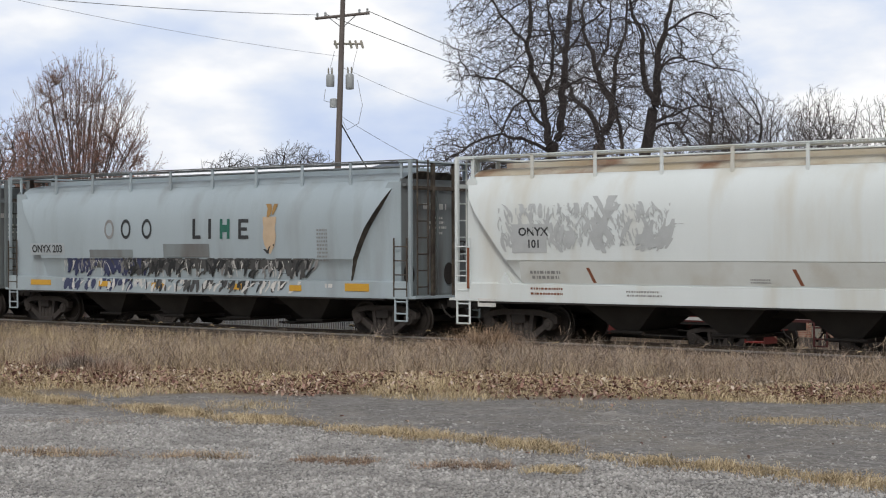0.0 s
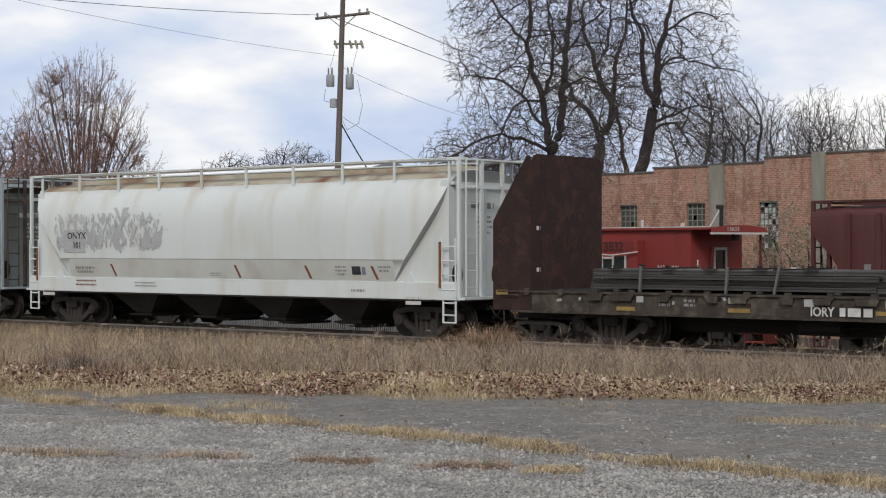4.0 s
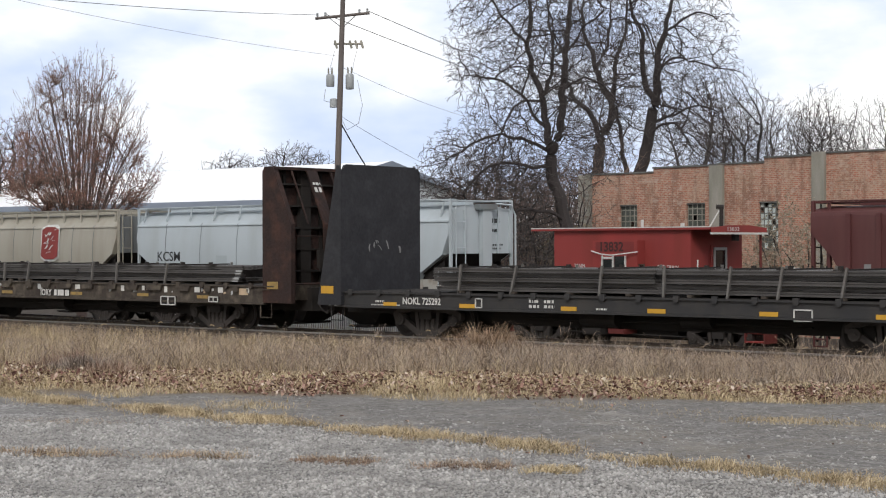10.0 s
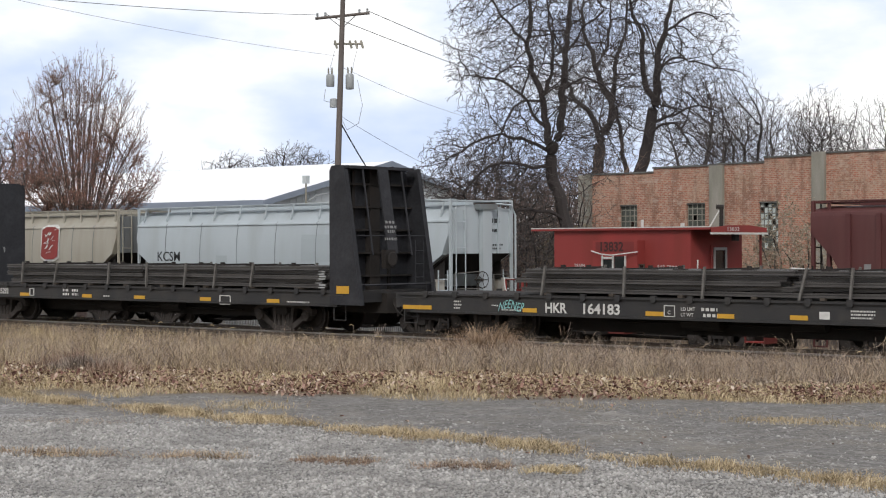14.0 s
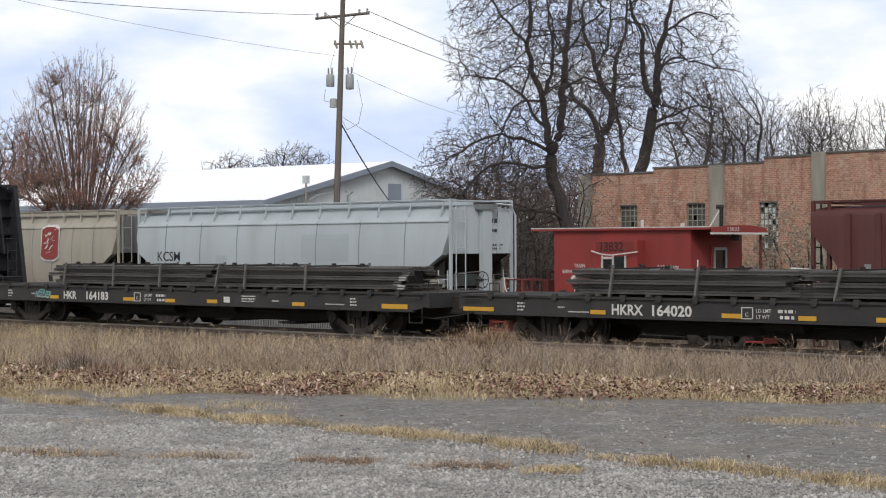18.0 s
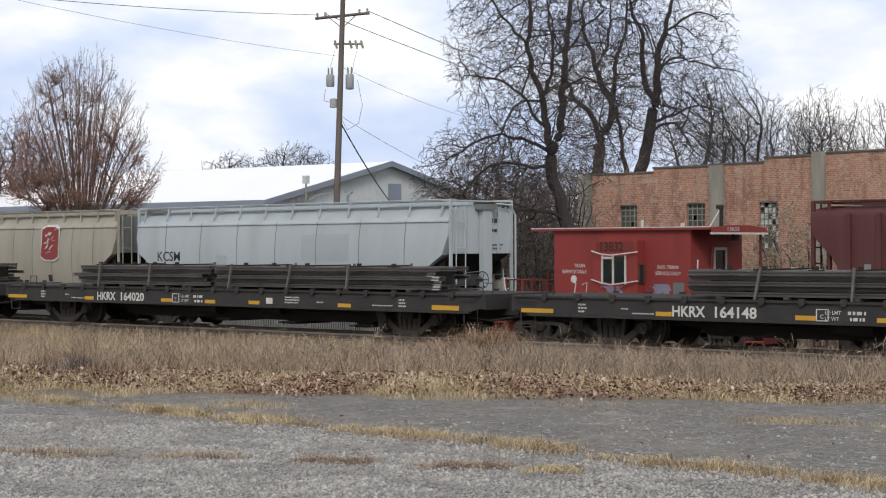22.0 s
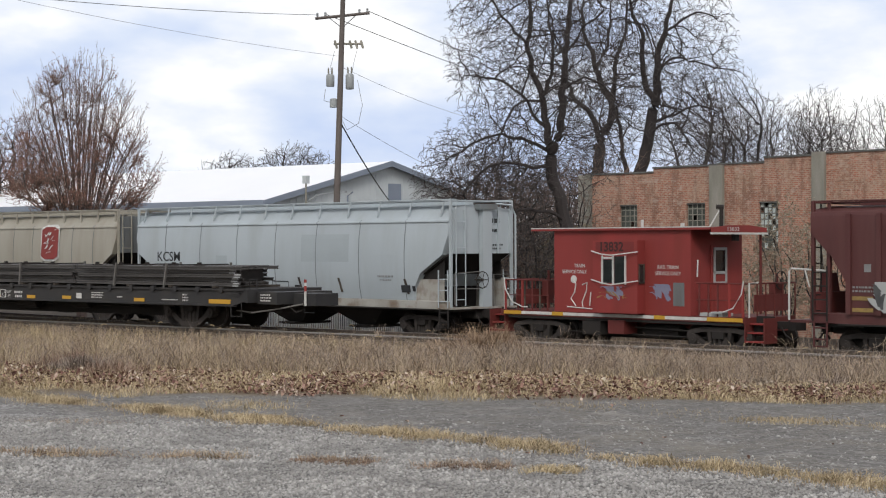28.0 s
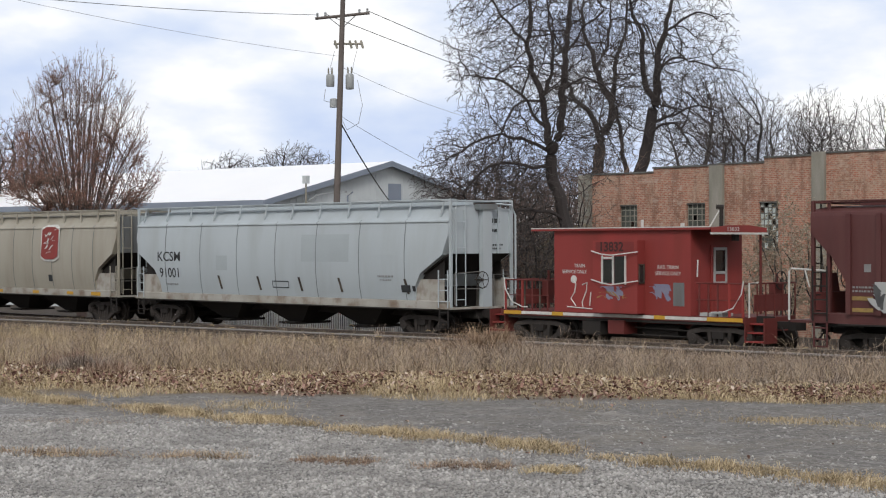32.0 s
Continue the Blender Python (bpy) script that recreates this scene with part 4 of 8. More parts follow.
TIE = Shape().box(-0.11, 0.11, -1.3, 1.3, -0.34, -0.172).mesh("tie", "tie")
LONG_RAIL = track_rail(130)
RAIL_HEAD = Shape().prism([(-0.039, -0.034), (0.039, -0.034), (0.039, -0.004), (0.032, 0.003), (-0.032, 0.003), (-0.039, -0.004)], "x", -130, 130).mesh("rail_head", "railhead")
for m, label in ((pose(-30, 0, 0), "running track with worn steel rails on wooden ties"), (TRACK2, "siding with rusty rails on wooden ties")):
    tr = thing("railway_track", label, "railway track", m, kind="structure")
    for y in (-0.753, 0.753):
        rail = part("rail", LONG_RAIL, None, tr, at=pose(0, y, 0))
        if m is not TRACK2 and y < 0:
            part("rail_head", RAIL_HEAD, None, rail, "rail head worn bright by the wheels")
    for i in range(130):
        part("tie", TIE, None, tr, at=pose(-32 + i * 0.52, rng.uniform(-0.06, 0.06), 0, 0, 0, rng.uniform(-1, 1)))

# ---------------------------------------------------------------- the standing train on the siding
pale_car = hopper_car("covered_hopper_car", "pale grey covered hopper with black ends standing on the siding", "pale", "pale", TALL, TALL_END, 18.2, (-7.6, 7.3), 3, TRACK2 @ pose(-8.7, 0, 0), roof="pale", rail_posts=12, slanted=True, ribs=7, sill=(1.04, 1.28), sill_y=1.46, sill_mat="silldirt", rolls=False, dark_ends=True, rib_mat="greydark", top=4.6)
beige_car = hopper_car("covered_hopper_car", "beige covered hopper with black ends standing on the siding", "beige", "greydark", TALL, TALL_END, 18.2, (-7.6, 7.3), 3, TRACK2 @ pose(-28.2, 0, 0), roof="beige", rail_posts=14, slanted=False, ribs=10, sill=(1.04, 1.28), sill_y=1.46, sill_mat="silldirt", rolls=False, dark_ends=True, rib_mat="greydark", top=4.6)
red_hopper = hopper_car("covered_hopper_car", "oxide-red ribbed covered hopper standing on the siding", "oxide", "oxide", FLATSIDE, FLATSIDE_END, 16.0, (-6.2, 6.2), 3, TRACK2 @ pose(22.05, 0, 0), roof="oxide", rail_posts=8, ribs=16, open_ends=True, posts=True, sill=(1.05, 1.3), sill_y=1.46, rolls=False, top=4.25, ladder_mat="under")


# ---------------------------------------------------------------- sky backdrop
def cloud_material():
    m = bpy.data.materials.new("cloudy_sky")
    m.use_nodes = True
    n, l = m.node_tree.nodes, m.node_tree.links
    n.remove(n["Principled BSDF"])
    em = n.new("ShaderNodeEmission")
    l.new(em.outputs[0], n["Material Output"].inputs["Surface"])
    co = n.new("ShaderNodeTexCoord")
    mp = n.new("ShaderNodeMapping")
    mp.inputs["Scale"].default_value = (0.0022, 0.0022, 0.0052)
    mp.inputs["Location"].default_value = (0.3, 0.9, 0.2)
    l.new(co.outputs["Object"], mp.inputs["Vector"])
    t = n.new("ShaderNodeTexNoise")
    t.inputs["Scale"].default_value, t.inputs["Detail"].default_value, t.inputs["Roughness"].default_value = 1.6, 6, 0.5
    l.new(mp.outputs[0], t.inputs["Vector"])
    r = n.new("ShaderNodeValToRGB")
    for p, c in ((0.36, (0.54, 0.635, 0.84)), (0.45, (0.67, 0.74, 0.875)), (0.51, (0.82, 0.85, 0.91)), (0.57, (1.0, 1.0, 1.0))):
        e = r.color_ramp.elements.new(p)
        e.color = (*c, 1)
    r.color_ramp.elements[0].color = (0.6, 0.71, 0.92, 1)
    r.color_ramp.elements[-1].color = (1.0, 1.0, 1.0, 1)
    l.new(t.outputs["Fac"], r.inputs[0])
    l.new(r.outputs[0], em.inputs["Color"])
    em.inputs["Strength"].default_value = 1.12
    return m


def sky_wall():
    s = Shape()
    for i in range(41):
        a = TURN + radians(-60 + 3 * i)
        for z in (-80, 700):
            s.v.append((-math.sin(a) * 1500, math.cos(a) * 1500 - 34, z))
    s.f = [(2 * i, 2 * i + 2, 2 * i + 3, 2 * i + 1) for i in range(40)]
    return s


single("backdrop", sky_wall(), cloud_material(), "soft white and blue-grey winter clouds", "sky", kind="structure")


# ---------------------------------------------------------------- loads
def load_at(car_place, deck, spans):
    """spans: (start, length, layers, strap places) along the car, from its middle."""
    for i, (start, length, layers, straps) in enumerate(spans):
        mid = start + length / 2
        rail_stack(car_place + mid, deck, length, layers, [p - mid for p in straps], "bundled dark steel rails stacked in layers on a flat car", rng, painted=i == 1)


load_at(1.15, 1.285, [(-6.85, 7.2, 4, (-5.4, -3.15, -1.95)), (0.45, 7.2, 4, (1.25, 2.4, 4.6))])
load_at(21.8, 1.175, [(-5.75, 6.6, 5, (-5.0, -3.36, -0.76)), (0.9, 7.2, 5, (1.0, 2.66, 3.9, 5.4))])
load_at(42.5, 1.165, [(-5.9, 7.2, 5, (-5.25, -2.9, -0.8)), (1.35, 7.2, 5, (0.4 + 1.2, 2.78, 5.14))])
load_at(62.9, 1.165, [(-6.5, 5.8, 5, (-5.37, -3.07)), (-0.35, 8.2, 5, (0.34, 2.65, 4.87))])
load_at(83.15, 1.165, [(-4.9, 6.6, 5, (-3.2, -0.9)), (1.75, 7.2, 5, (3.74, 6.0))])

# ---------------------------------------------------------------- lettering, signs and graffiti on the moving train
on_round = on_side(ROUND, 0.014)
on_round2 = on_side(ROUND, 0.022)
on_sill = on_flat(1.508)
# grey hopper: block letters as plain shapes, a tan figure, a band of spray paint
ring = lambda u: Shape().add([on_round(u + 0.22 * math.cos(a) * f, 2.86 + 0.29 * math.sin(a) * f) for a in [math.pi * i / 12 for i in range(24)] for f in (1.0, 0.68)],
                             [(2 * i, 2 * ((i + 1) % 24), 2 * ((i + 1) % 24) + 1, 2 * i + 1) for i in range(24)])
for u in (-2.5, -1.56):
    part("company_mark", ring(u), "markblack", grey_car)
part("company_mark", ring(-3.26), "markgrey", grey_car)
for bands, mat in (([(0.42, 0.53, 2.56, 3.13), (0.53, 0.76, 2.56, 2.66)], "markblack"), ([(1.08, 1.19, 2.56, 3.12)], "markblack"), ([(1.55, 1.66, 2.56, 3.11), (1.84, 1.95, 2.56, 3.11), (1.66, 1.84, 2.75, 2.95)], "markgreen"),
                   ([(2.3, 2.41, 2.55, 3.1), (2.41, 2.7, 3.0, 3.1), (2.41, 2.65, 2.78, 2.87), (2.41, 2.7, 2.55, 2.65)], "markblack")):
    s = Shape()
    for b in bands:
        q = patch(on_round, *b, n=4)
        s.add(q.v, q.f)
    part("company_mark", s, mat, grey_car)
marks(grey_car, "ONYX 203", 0.32, -7.0, 2.18, on_round2, "markblack", 1.0)
part("paint_patch", patch(on_side(ROUND, 0.01), -7.1, -5.4, 2.1, 2.46), "patchgrey", grey_car)
part("paint_patch", patch(on_round, -4.2, -2.2, 2.02, 2.26), "greydark", grey_car, "darker grey overpainted patch")
part("paint_patch", patch(on_round, -0.85, 1.1, 2.04, 2.42), "greydark", grey_car, "darker grey overpainted patch")
fig = Shape()
for i in range(10):
    v0, v1 = 2.15 + i * 0.1, 2.25 + i * 0.1
    w = [0.03, 0.1, 0.18, 0.22, 0.24, 0.25, 0.24, 0.22, 0.24, 0.26, 0.26]
    fig.add([on_round(3.52 - w[i], v0), on_round(3.52 + w[i], v0), on_round(3.52 + w[i + 1], v1), on_round(3.52 - w[i + 1], v1)], [(0, 1, 2, 3)])
part("graffiti_figure", fig, "tan", grey_car, "tan sprayed figure")
part("graffiti_figure", strokes(on_round2, random.Random(2), 9, (3.3, 3.8), (3.08, 3.5), 0.4, 0.0, 0.09), "ochre", grey_car)["kind"] = "stuff"
part("graffiti_figure", strokes(on_round2, random.Random(4), 3, (3.4, 3.7), (2.12, 2.4), 0.3, 0.2, 0.07), "markblack", grey_car)["kind"] = "stuff"
part("graffiti", patch(on_round, -5.2, 5.0, 1.72, 1.985, 3), "smoke", grey_car, "dark overpainted band")
for seed, mat, n, ur, vr, sz, wd in ((11, "navy", 90, (-5.4, -1.6), (1.45, 2.0), 0.6, 0.11), (12, "smoke", 110, (-2.6, 5.0), (1.45, 2.02), 0.55, 0.12), (13, "markwhite", 90, (-5.6, 4.7), (1.45, 1.95), 0.5, 0.03),
                                     (14, "markgrey", 70, (-4.8, 5.2), (1.45, 2.0), 0.45, 0.07), (19, "markblack", 60, (-2.6, 5.0), (1.45, 1.98), 0.45, 0.08)):
    sprayed(strokes(lambda u, v, k=seed: (lambda p: (p[0], p[1] - 0.002 * (k - 9), p[2]))(on_round(u, v)), random.Random(seed), n, ur, vr, sz, -0.35, wd), mat, grey_car)
for seed, mat, n, ur, wd in ((21, "navy", 44, (-5.6, -2.0), 0.12), (22, "markwhite", 80, (-5.6, 4.6), 0.08), (23, "smoke", 50, (-1.5, 4.0), 0.1), (24, "markblack", 30, (-3.0, 4.0), 0.07)):
    sprayed(strokes(lambda u, v, k=seed: (u, -1.508 - 0.002 * (k - 20), v), random.Random(seed), n, ur, (1.02, 1.4), 0.35, -0.4, wd), mat, grey_car)
plates(grey_car, 1.5, [(-6.7, 1.25, 1.0, 0.16), (-3.6, 1.24, 0.55, 0.16), (-1.2, 1.22, 0.55, 0.16), (2.1, 1.23, 0.55, 0.16), (4.4, 1.22, 0.45, 0.16), (6.65, 1.27, 0.85, 0.2)])
small_print(bars([(5.3, 2.75 - 0.1 * i, 0.4, 0.05) for i in range(9)], on_round, random.Random(6)), "markgrey", grey_car)
small_print(bars([(5.5, 1.25, 0.3, 0.1)], on_sill, random.Random(8)), "markwhite", grey_car)
part("soot", Shape().box(-0.005, 0.005, -1.1, -0.75, 1.2, 2.3), "under", grey_car, "black soot stain", at=pose(7.92, 0, 0))
# white hopper
# grime and the shade of the inward slant, both put into this panel's colour
part("lower_panel", patch(on_side(ROUND, 0.006), -6.6, 6.6, 1.46, 1.975, 4), "whitelower", white_car, "lower side panel darkened for grime and shade")
part("paint_patch", patch(on_round, -6.78, -5.75, 2.18, 2.86), "ghost", white_car)
marks(white_car, "ONYX", 0.27, -6.58, 2.59, on_round2, "markblack", 1.12)
marks(white_car, "101", 0.27, -6.33, 2.3, on_round2, "markblack", 1.0)
for seed, n, ur, vr, sz, wd in ((31, 46, (-7.0, -2.6), (2.2, 3.35), 0.5, 0.07), (32, 130, (-7.2, -2.5), (2.25, 3.25), 0.26, 0.035), (33, 8, (-4.4, -3.8), (2.1, 3.5), 0.9, 0.14), (34, 12, (-3.4, -2.6), (2.1, 2.6), 0.4, 0.16), (35, 10, (-5.4, -4.9), (2.15, 2.7), 0.5, 0.12), (36, 150, (-7.1, -2.3), (2.3, 3.3), 0.2, 0.03), (37, 14, (-3.2, -2.3), (2.2, 3.0), 0.55, 0.1)):
    sprayed(strokes(lambda u, v, k=seed: (lambda p: (p[0], p[1] + 0.001 * (k - 31), p[2]))(on_round(u, v)), random.Random(seed), n, ur, vr, sz, -0.7 if seed in (34, 37) else 0.5 if seed == 36 else 0.1, wd), "ghost", white_car, "faded grey graffiti")
for u in (-4.52, 0.82, 3.55, 5.94):
    part("slash_mark", Shape().add([on_round(u - 0.14, 1.83), on_round(u - 0.05, 1.83), on_round(u + 0.12, 1.48), on_round(u + 0.03, 1.48)], [(0, 1, 2, 3)]), "orange", white_car, "red-brown slash mark")
small_print(bars([(-6.3, 1.68, 0.9, 0.07), (-6.25, 1.56, 0.8, 0.07), (-0.35, 1.58, 0.5, 0.03), (-0.35, 1.52, 0.5, 0.03), (4.55, 1.78, 0.4, 0.05), (4.55, 1.68, 0.4, 0.05), (4.6, 1.58, 0.3, 0.05), (6.07, 1.78, 0.45, 0.05), (6.1, 1.68, 0.35, 0.05)], on_round, random.Random(9)), "markgrey", white_car)
small_print(bars([(-6.3, 1.3, 0.95, 0.05), (-6.3, 1.18, 0.95, 0.05)], on_sill, random.Random(10)), "orange", white_car)
small_print(bars([(-3.57, 1.27, 0.9, 0.04), (-3.55, 1.18, 0.95, 0.04), (5.1, 1.16, 0.5, 0.06)], on_sill, random.Random(12)), "markgrey", white_car)
part("service_panel", patch(on_round, 5.14, 5.45, 1.6, 1.82, 2), "markblack", white_car)
part("service_panel", patch(on_round, 5.49, 5.62, 1.6, 1.8, 2), "blue", white_car)
part("bent_handrail", Shape().tube([(8.14, -1.53, 1.3), (8.14, -1.53, 2.45)], 0.035, 6), "orange", white_car, "rust-brown grab rail")
part("bent_handrail", Shape().tube([(-8.2, -1.53, 1.3), (-8.2, -1.53, 2.3)], 0.035, 6), "orange", white_car, "rust-brown grab rail")
part("placard", Shape().box(-7.9, -7.35, -1.53, -1.512, 0.86, 1.06), "markwhite", white_car)
part("placard", Shape().box(7.0, 7.5, -1.53, -1.512, 0.86, 1.06), "markwhite", white_car)
part("jacking_pad", Shape().prism([(-7.3, 1.42), (-6.9, 1.42), (-7.1, 1.7)], "y", -1.49, -1.42), "white", white_car)
part("jacking_pad", Shape().prism([(6.9, 1.42), (7.3, 1.42), (7.1, 1.7)], "y", -1.49, -1.42), "white", white_car)
# rusty bulkhead car
side_a = on_flat(1.487)
plates(flat_a, 1.47, [(-5.65, 0.9, 0.5, 0.09), (-2.7, 0.92, 0.55, 0.09), (0.78, 0.93, 0.55, 0.09), (3.87, 0.94, 0.5, 0.09), (6.47, 0.92, 0.5, 0.09)], "yellowfaded")
part("reflector", Shape().box(-9.4, -9.05, -1.512, -1.5, 1.16, 1.28), "yellowfaded", flat_a)
part("reflector", Shape().box(9.08, 9.5, -1.512, -1.5, 1.18, 1.38), "yellowfaded", flat_a)
part("paint_patch", Shape().add([side_a(-1.0, 0.84), side_a(0.48, 0.84), side_a(0.48, 1.04), side_a(-1.0, 1.04)], [(0, 1, 2, 3)]), "under", flat_a, "dark patch under stencilled lettering")
marks(flat_a, "IORY", 0.27, -0.98, 0.85, on_flat(1.492), "markwhite", 0.9)
small_print(bars([(-0.3, 0.85, 0.75, 0.18)], on_flat(1.492), random.Random(14), 0.95), "markwhite", flat_a)
small_print(bars([(-4.75, 1.08, 0.3, 0.06), (-4.75, 0.98, 0.3, 0.06), (-4.1, 1.08, 0.3, 0.06), (-4.1, 0.98, 0.3, 0.06)], side_a, random.Random(15)), "markgrey", flat_a)
for x0, x1, z0, z1 in ((4.7, 5.35, 0.66, 0.92), (6.74, 7.14, 0.78, 0.94)):
    s = Shape()
    for a, b, c, d in ((x0, x1, z0, z0 + 0.03), (x0, x1, z1 - 0.03, z1), (x0, x0 + 0.03, z0, z1), (x1 - 0.03, x1, z0, z1), ((x0 + x1) / 2 - 0.015, (x0 + x1) / 2 + 0.015, z0, z1)):
        s.box(a, b, -1.53, -1.51, c, d)
    part("sign_frame", s, "markwhite", flat_a)
    part("sign_plate", Shape().box(x0, x1, -1.51, -1.48, z0, z1), "under", flat_a)
for i in range(15):
    x = -6.6 + i * 1.02 + rng.uniform(-0.2, 0.2)
    w = rng.uniform(0.1, 0.35)
    part("strap_anchor", Shape().prism([(x - w, 1.22), (x + w, 1.22), (x + w * 0.8, 1.08), (x - w * 0.8, 1.08)], "y", -1.56, -1.475), "rustlight", flat_a)
    if i % 2 or i > 8:
        part("worn_patch", Shape().box(x + 0.38, x + 0.38 + rng.uniform(0.1, 0.25), -1.482, -1.474, 1.02 + rng.uniform(0, 0.05), 1.2), "markwhite" if i > 6 else "primer", flat_a, "worn pale paint patch")
for i in range(30):
    x, w, z = rng.uniform(-7.9, 8.0), rng.uniform(0.04, 0.16), rng.uniform(0.98, 1.12)
    h = rng.uniform(0.04, 0.13)
    part("worn_patch", Shape().prism([(x, z), (x + w, z + 0.02), (x + w * 0.9, z + h), (x + w * 0.1, z + h * 0.85)], "y", -1.479, -1.474), ("primer", "ghost", "rust", "rust", "tan")[i % 5], flat_a, ("worn pale paint patch", "worn pale paint patch", "dark rust patch", "dark rust patch", "worn tan paint patch")[i % 5])
part("worn_patch", Shape().box(7.95, 8.3, -1.482, -1.474, 1.0, 1.18), "tan", flat_a, "worn pale paint patch")
part("worn_patch", strokes(lambda u, v: (u, -1.5, v), random.Random(44), 7, (-9.3, -8.9), (2.4, 2.9), 0.22, 0.0, 0.09), "fadedrust", flat_a, "flaked ochre paint patch")["kind"] = "stuff"
end_put = lambda u, v: (-8.338, u, v)
part("worn_patch", strokes(end_put, random.Random(45), 20, (-0.5, 0.7), (2.95, 3.12), 0.16, 0.0, 0.06, (1, 0, 0)), "fadedrust", flat_a, "faded ghost lettering")["kind"] = "stuff"
part("worn_patch", strokes(end_put, random.Random(46), 26, (-1.1, 0.9), (2.2, 2.6), 0.3, 0.0, 0.05, (1, 0, 0)), "fadedrust", flat_a, "faded ghost lettering")["kind"] = "stuff"
small_print(bars([(-1.28, 2.72, 0.16, 0.1), (-1.28, 1.72, 0.16, 0.1)], end_put, random.Random(16)), "markwhite", flat_a)
small_print(bars([(-0.15, 4.05, 0.3, 0.07), (-0.15, 3.85, 0.3, 0.13)], lambda u, v: (9.31 + (4.55 - v) * 0.44, u, v), random.Random(17)), "markwhite", flat_a)
# black bulkhead car
side_b = on_flat(1.482)
plates(flat_b, 1.47, [(-7.1, 0.86, 0.45, 0.09), (-4.55, 0.86, 0.5, 0.1), (-1.48, 0.86, 0.45, 0.1), (0.95, 0.86, 0.48, 0.1), (3.8, 0.86, 0.45, 0.1), (6.52, 0.86, 0.48, 0.1)])
part("reflector", Shape().box(-9.42, -8.98, -1.616, -1.604, 1.1, 1.3), "yellow", flat_b)
part("reflector", Shape().box(8.98, 9.42, -1.576, -1.564, 1.1, 1.3), "yellow", flat_b)
marks(flat_b, "NOKL", 0.24, -6.68, 0.87, side_b, "markwhite", 0.9)
marks(flat_b, "725292", 0.24, -6.02, 0.87, side_b, "markwhite", 0.85)
small_print(bars([(-7.6, 0.9, 0.3, 0.05), (-7.75, 0.82, 1.0, 0.03), (-2.65, 0.98, 0.32, 0.07), (-2.2, 0.98, 0.3, 0.07), (-2.65, 0.86, 0.32, 0.07), (-2.2, 0.86, 0.3, 0.07), (-0.7, 0.85, 0.3, 0.04), (7.05, 0.83, 0.85, 0.035)], side_b, random.Random(18)), "markwhite", flat_b)
marks(flat_b, "LD LMT", 0.09, -2.66, 1.06, side_b, "markgrey", 1.0)
for x0, x1, z0, z1 in ((-4.3, -4.08, 0.82, 1.06), (4.4, 4.85, 0.72, 0.98)):
    s = Shape()
    for a, b, c, d in ((x0, x1, z0, z0 + 0.025), (x0, x1, z1 - 0.025, z1), (x0, x0 + 0.025, z0, z1), (x1 - 0.025, x1, z0, z1)):
        s.box(a, b, -1.5, -1.476, c, d)
    part("sign_frame", s, "markwhite", flat_b)
chalk = lambda u, v: (-8.712, u, v)
part("chalk_mark", strokes(chalk, random.Random(51), 7, (-0.5, 0.35), (2.1, 2.5), 0.25, 0.2, 0.03, (1, 0, 0)), "markgrey", flat_b, "chalk scrawl")["kind"] = "stuff"
part("chalk_mark", strokes(chalk, random.Random(52), 1, (0.7, 0.75), (2.15, 2.35), 0.3, 0.0, 0.06, (1, 0, 0)), "markgrey", flat_b, "chalk scrawl")["kind"] = "stuff"
back_b = lambda z: 8.72 + 0.5 + 0.6 * (4.5 - z) / 3.7
small_print(bars([(-0.2, 2.95, 0.4, 0.07), (-0.25, 2.82, 0.5, 0.07), (-0.15, 2.7, 0.3, 0.07), (-0.3, 2.5, 0.5, 0.07)], lambda u, v: (back_b(v) + 0.012, u, v), random.Random(19)), "markgrey", flat_b)
small_print(bars([(0.3, 4.0, 0.55, 0.15)], lambda u, v: (8.765, u, v), random.Random(20)), "markgrey", flat_b)
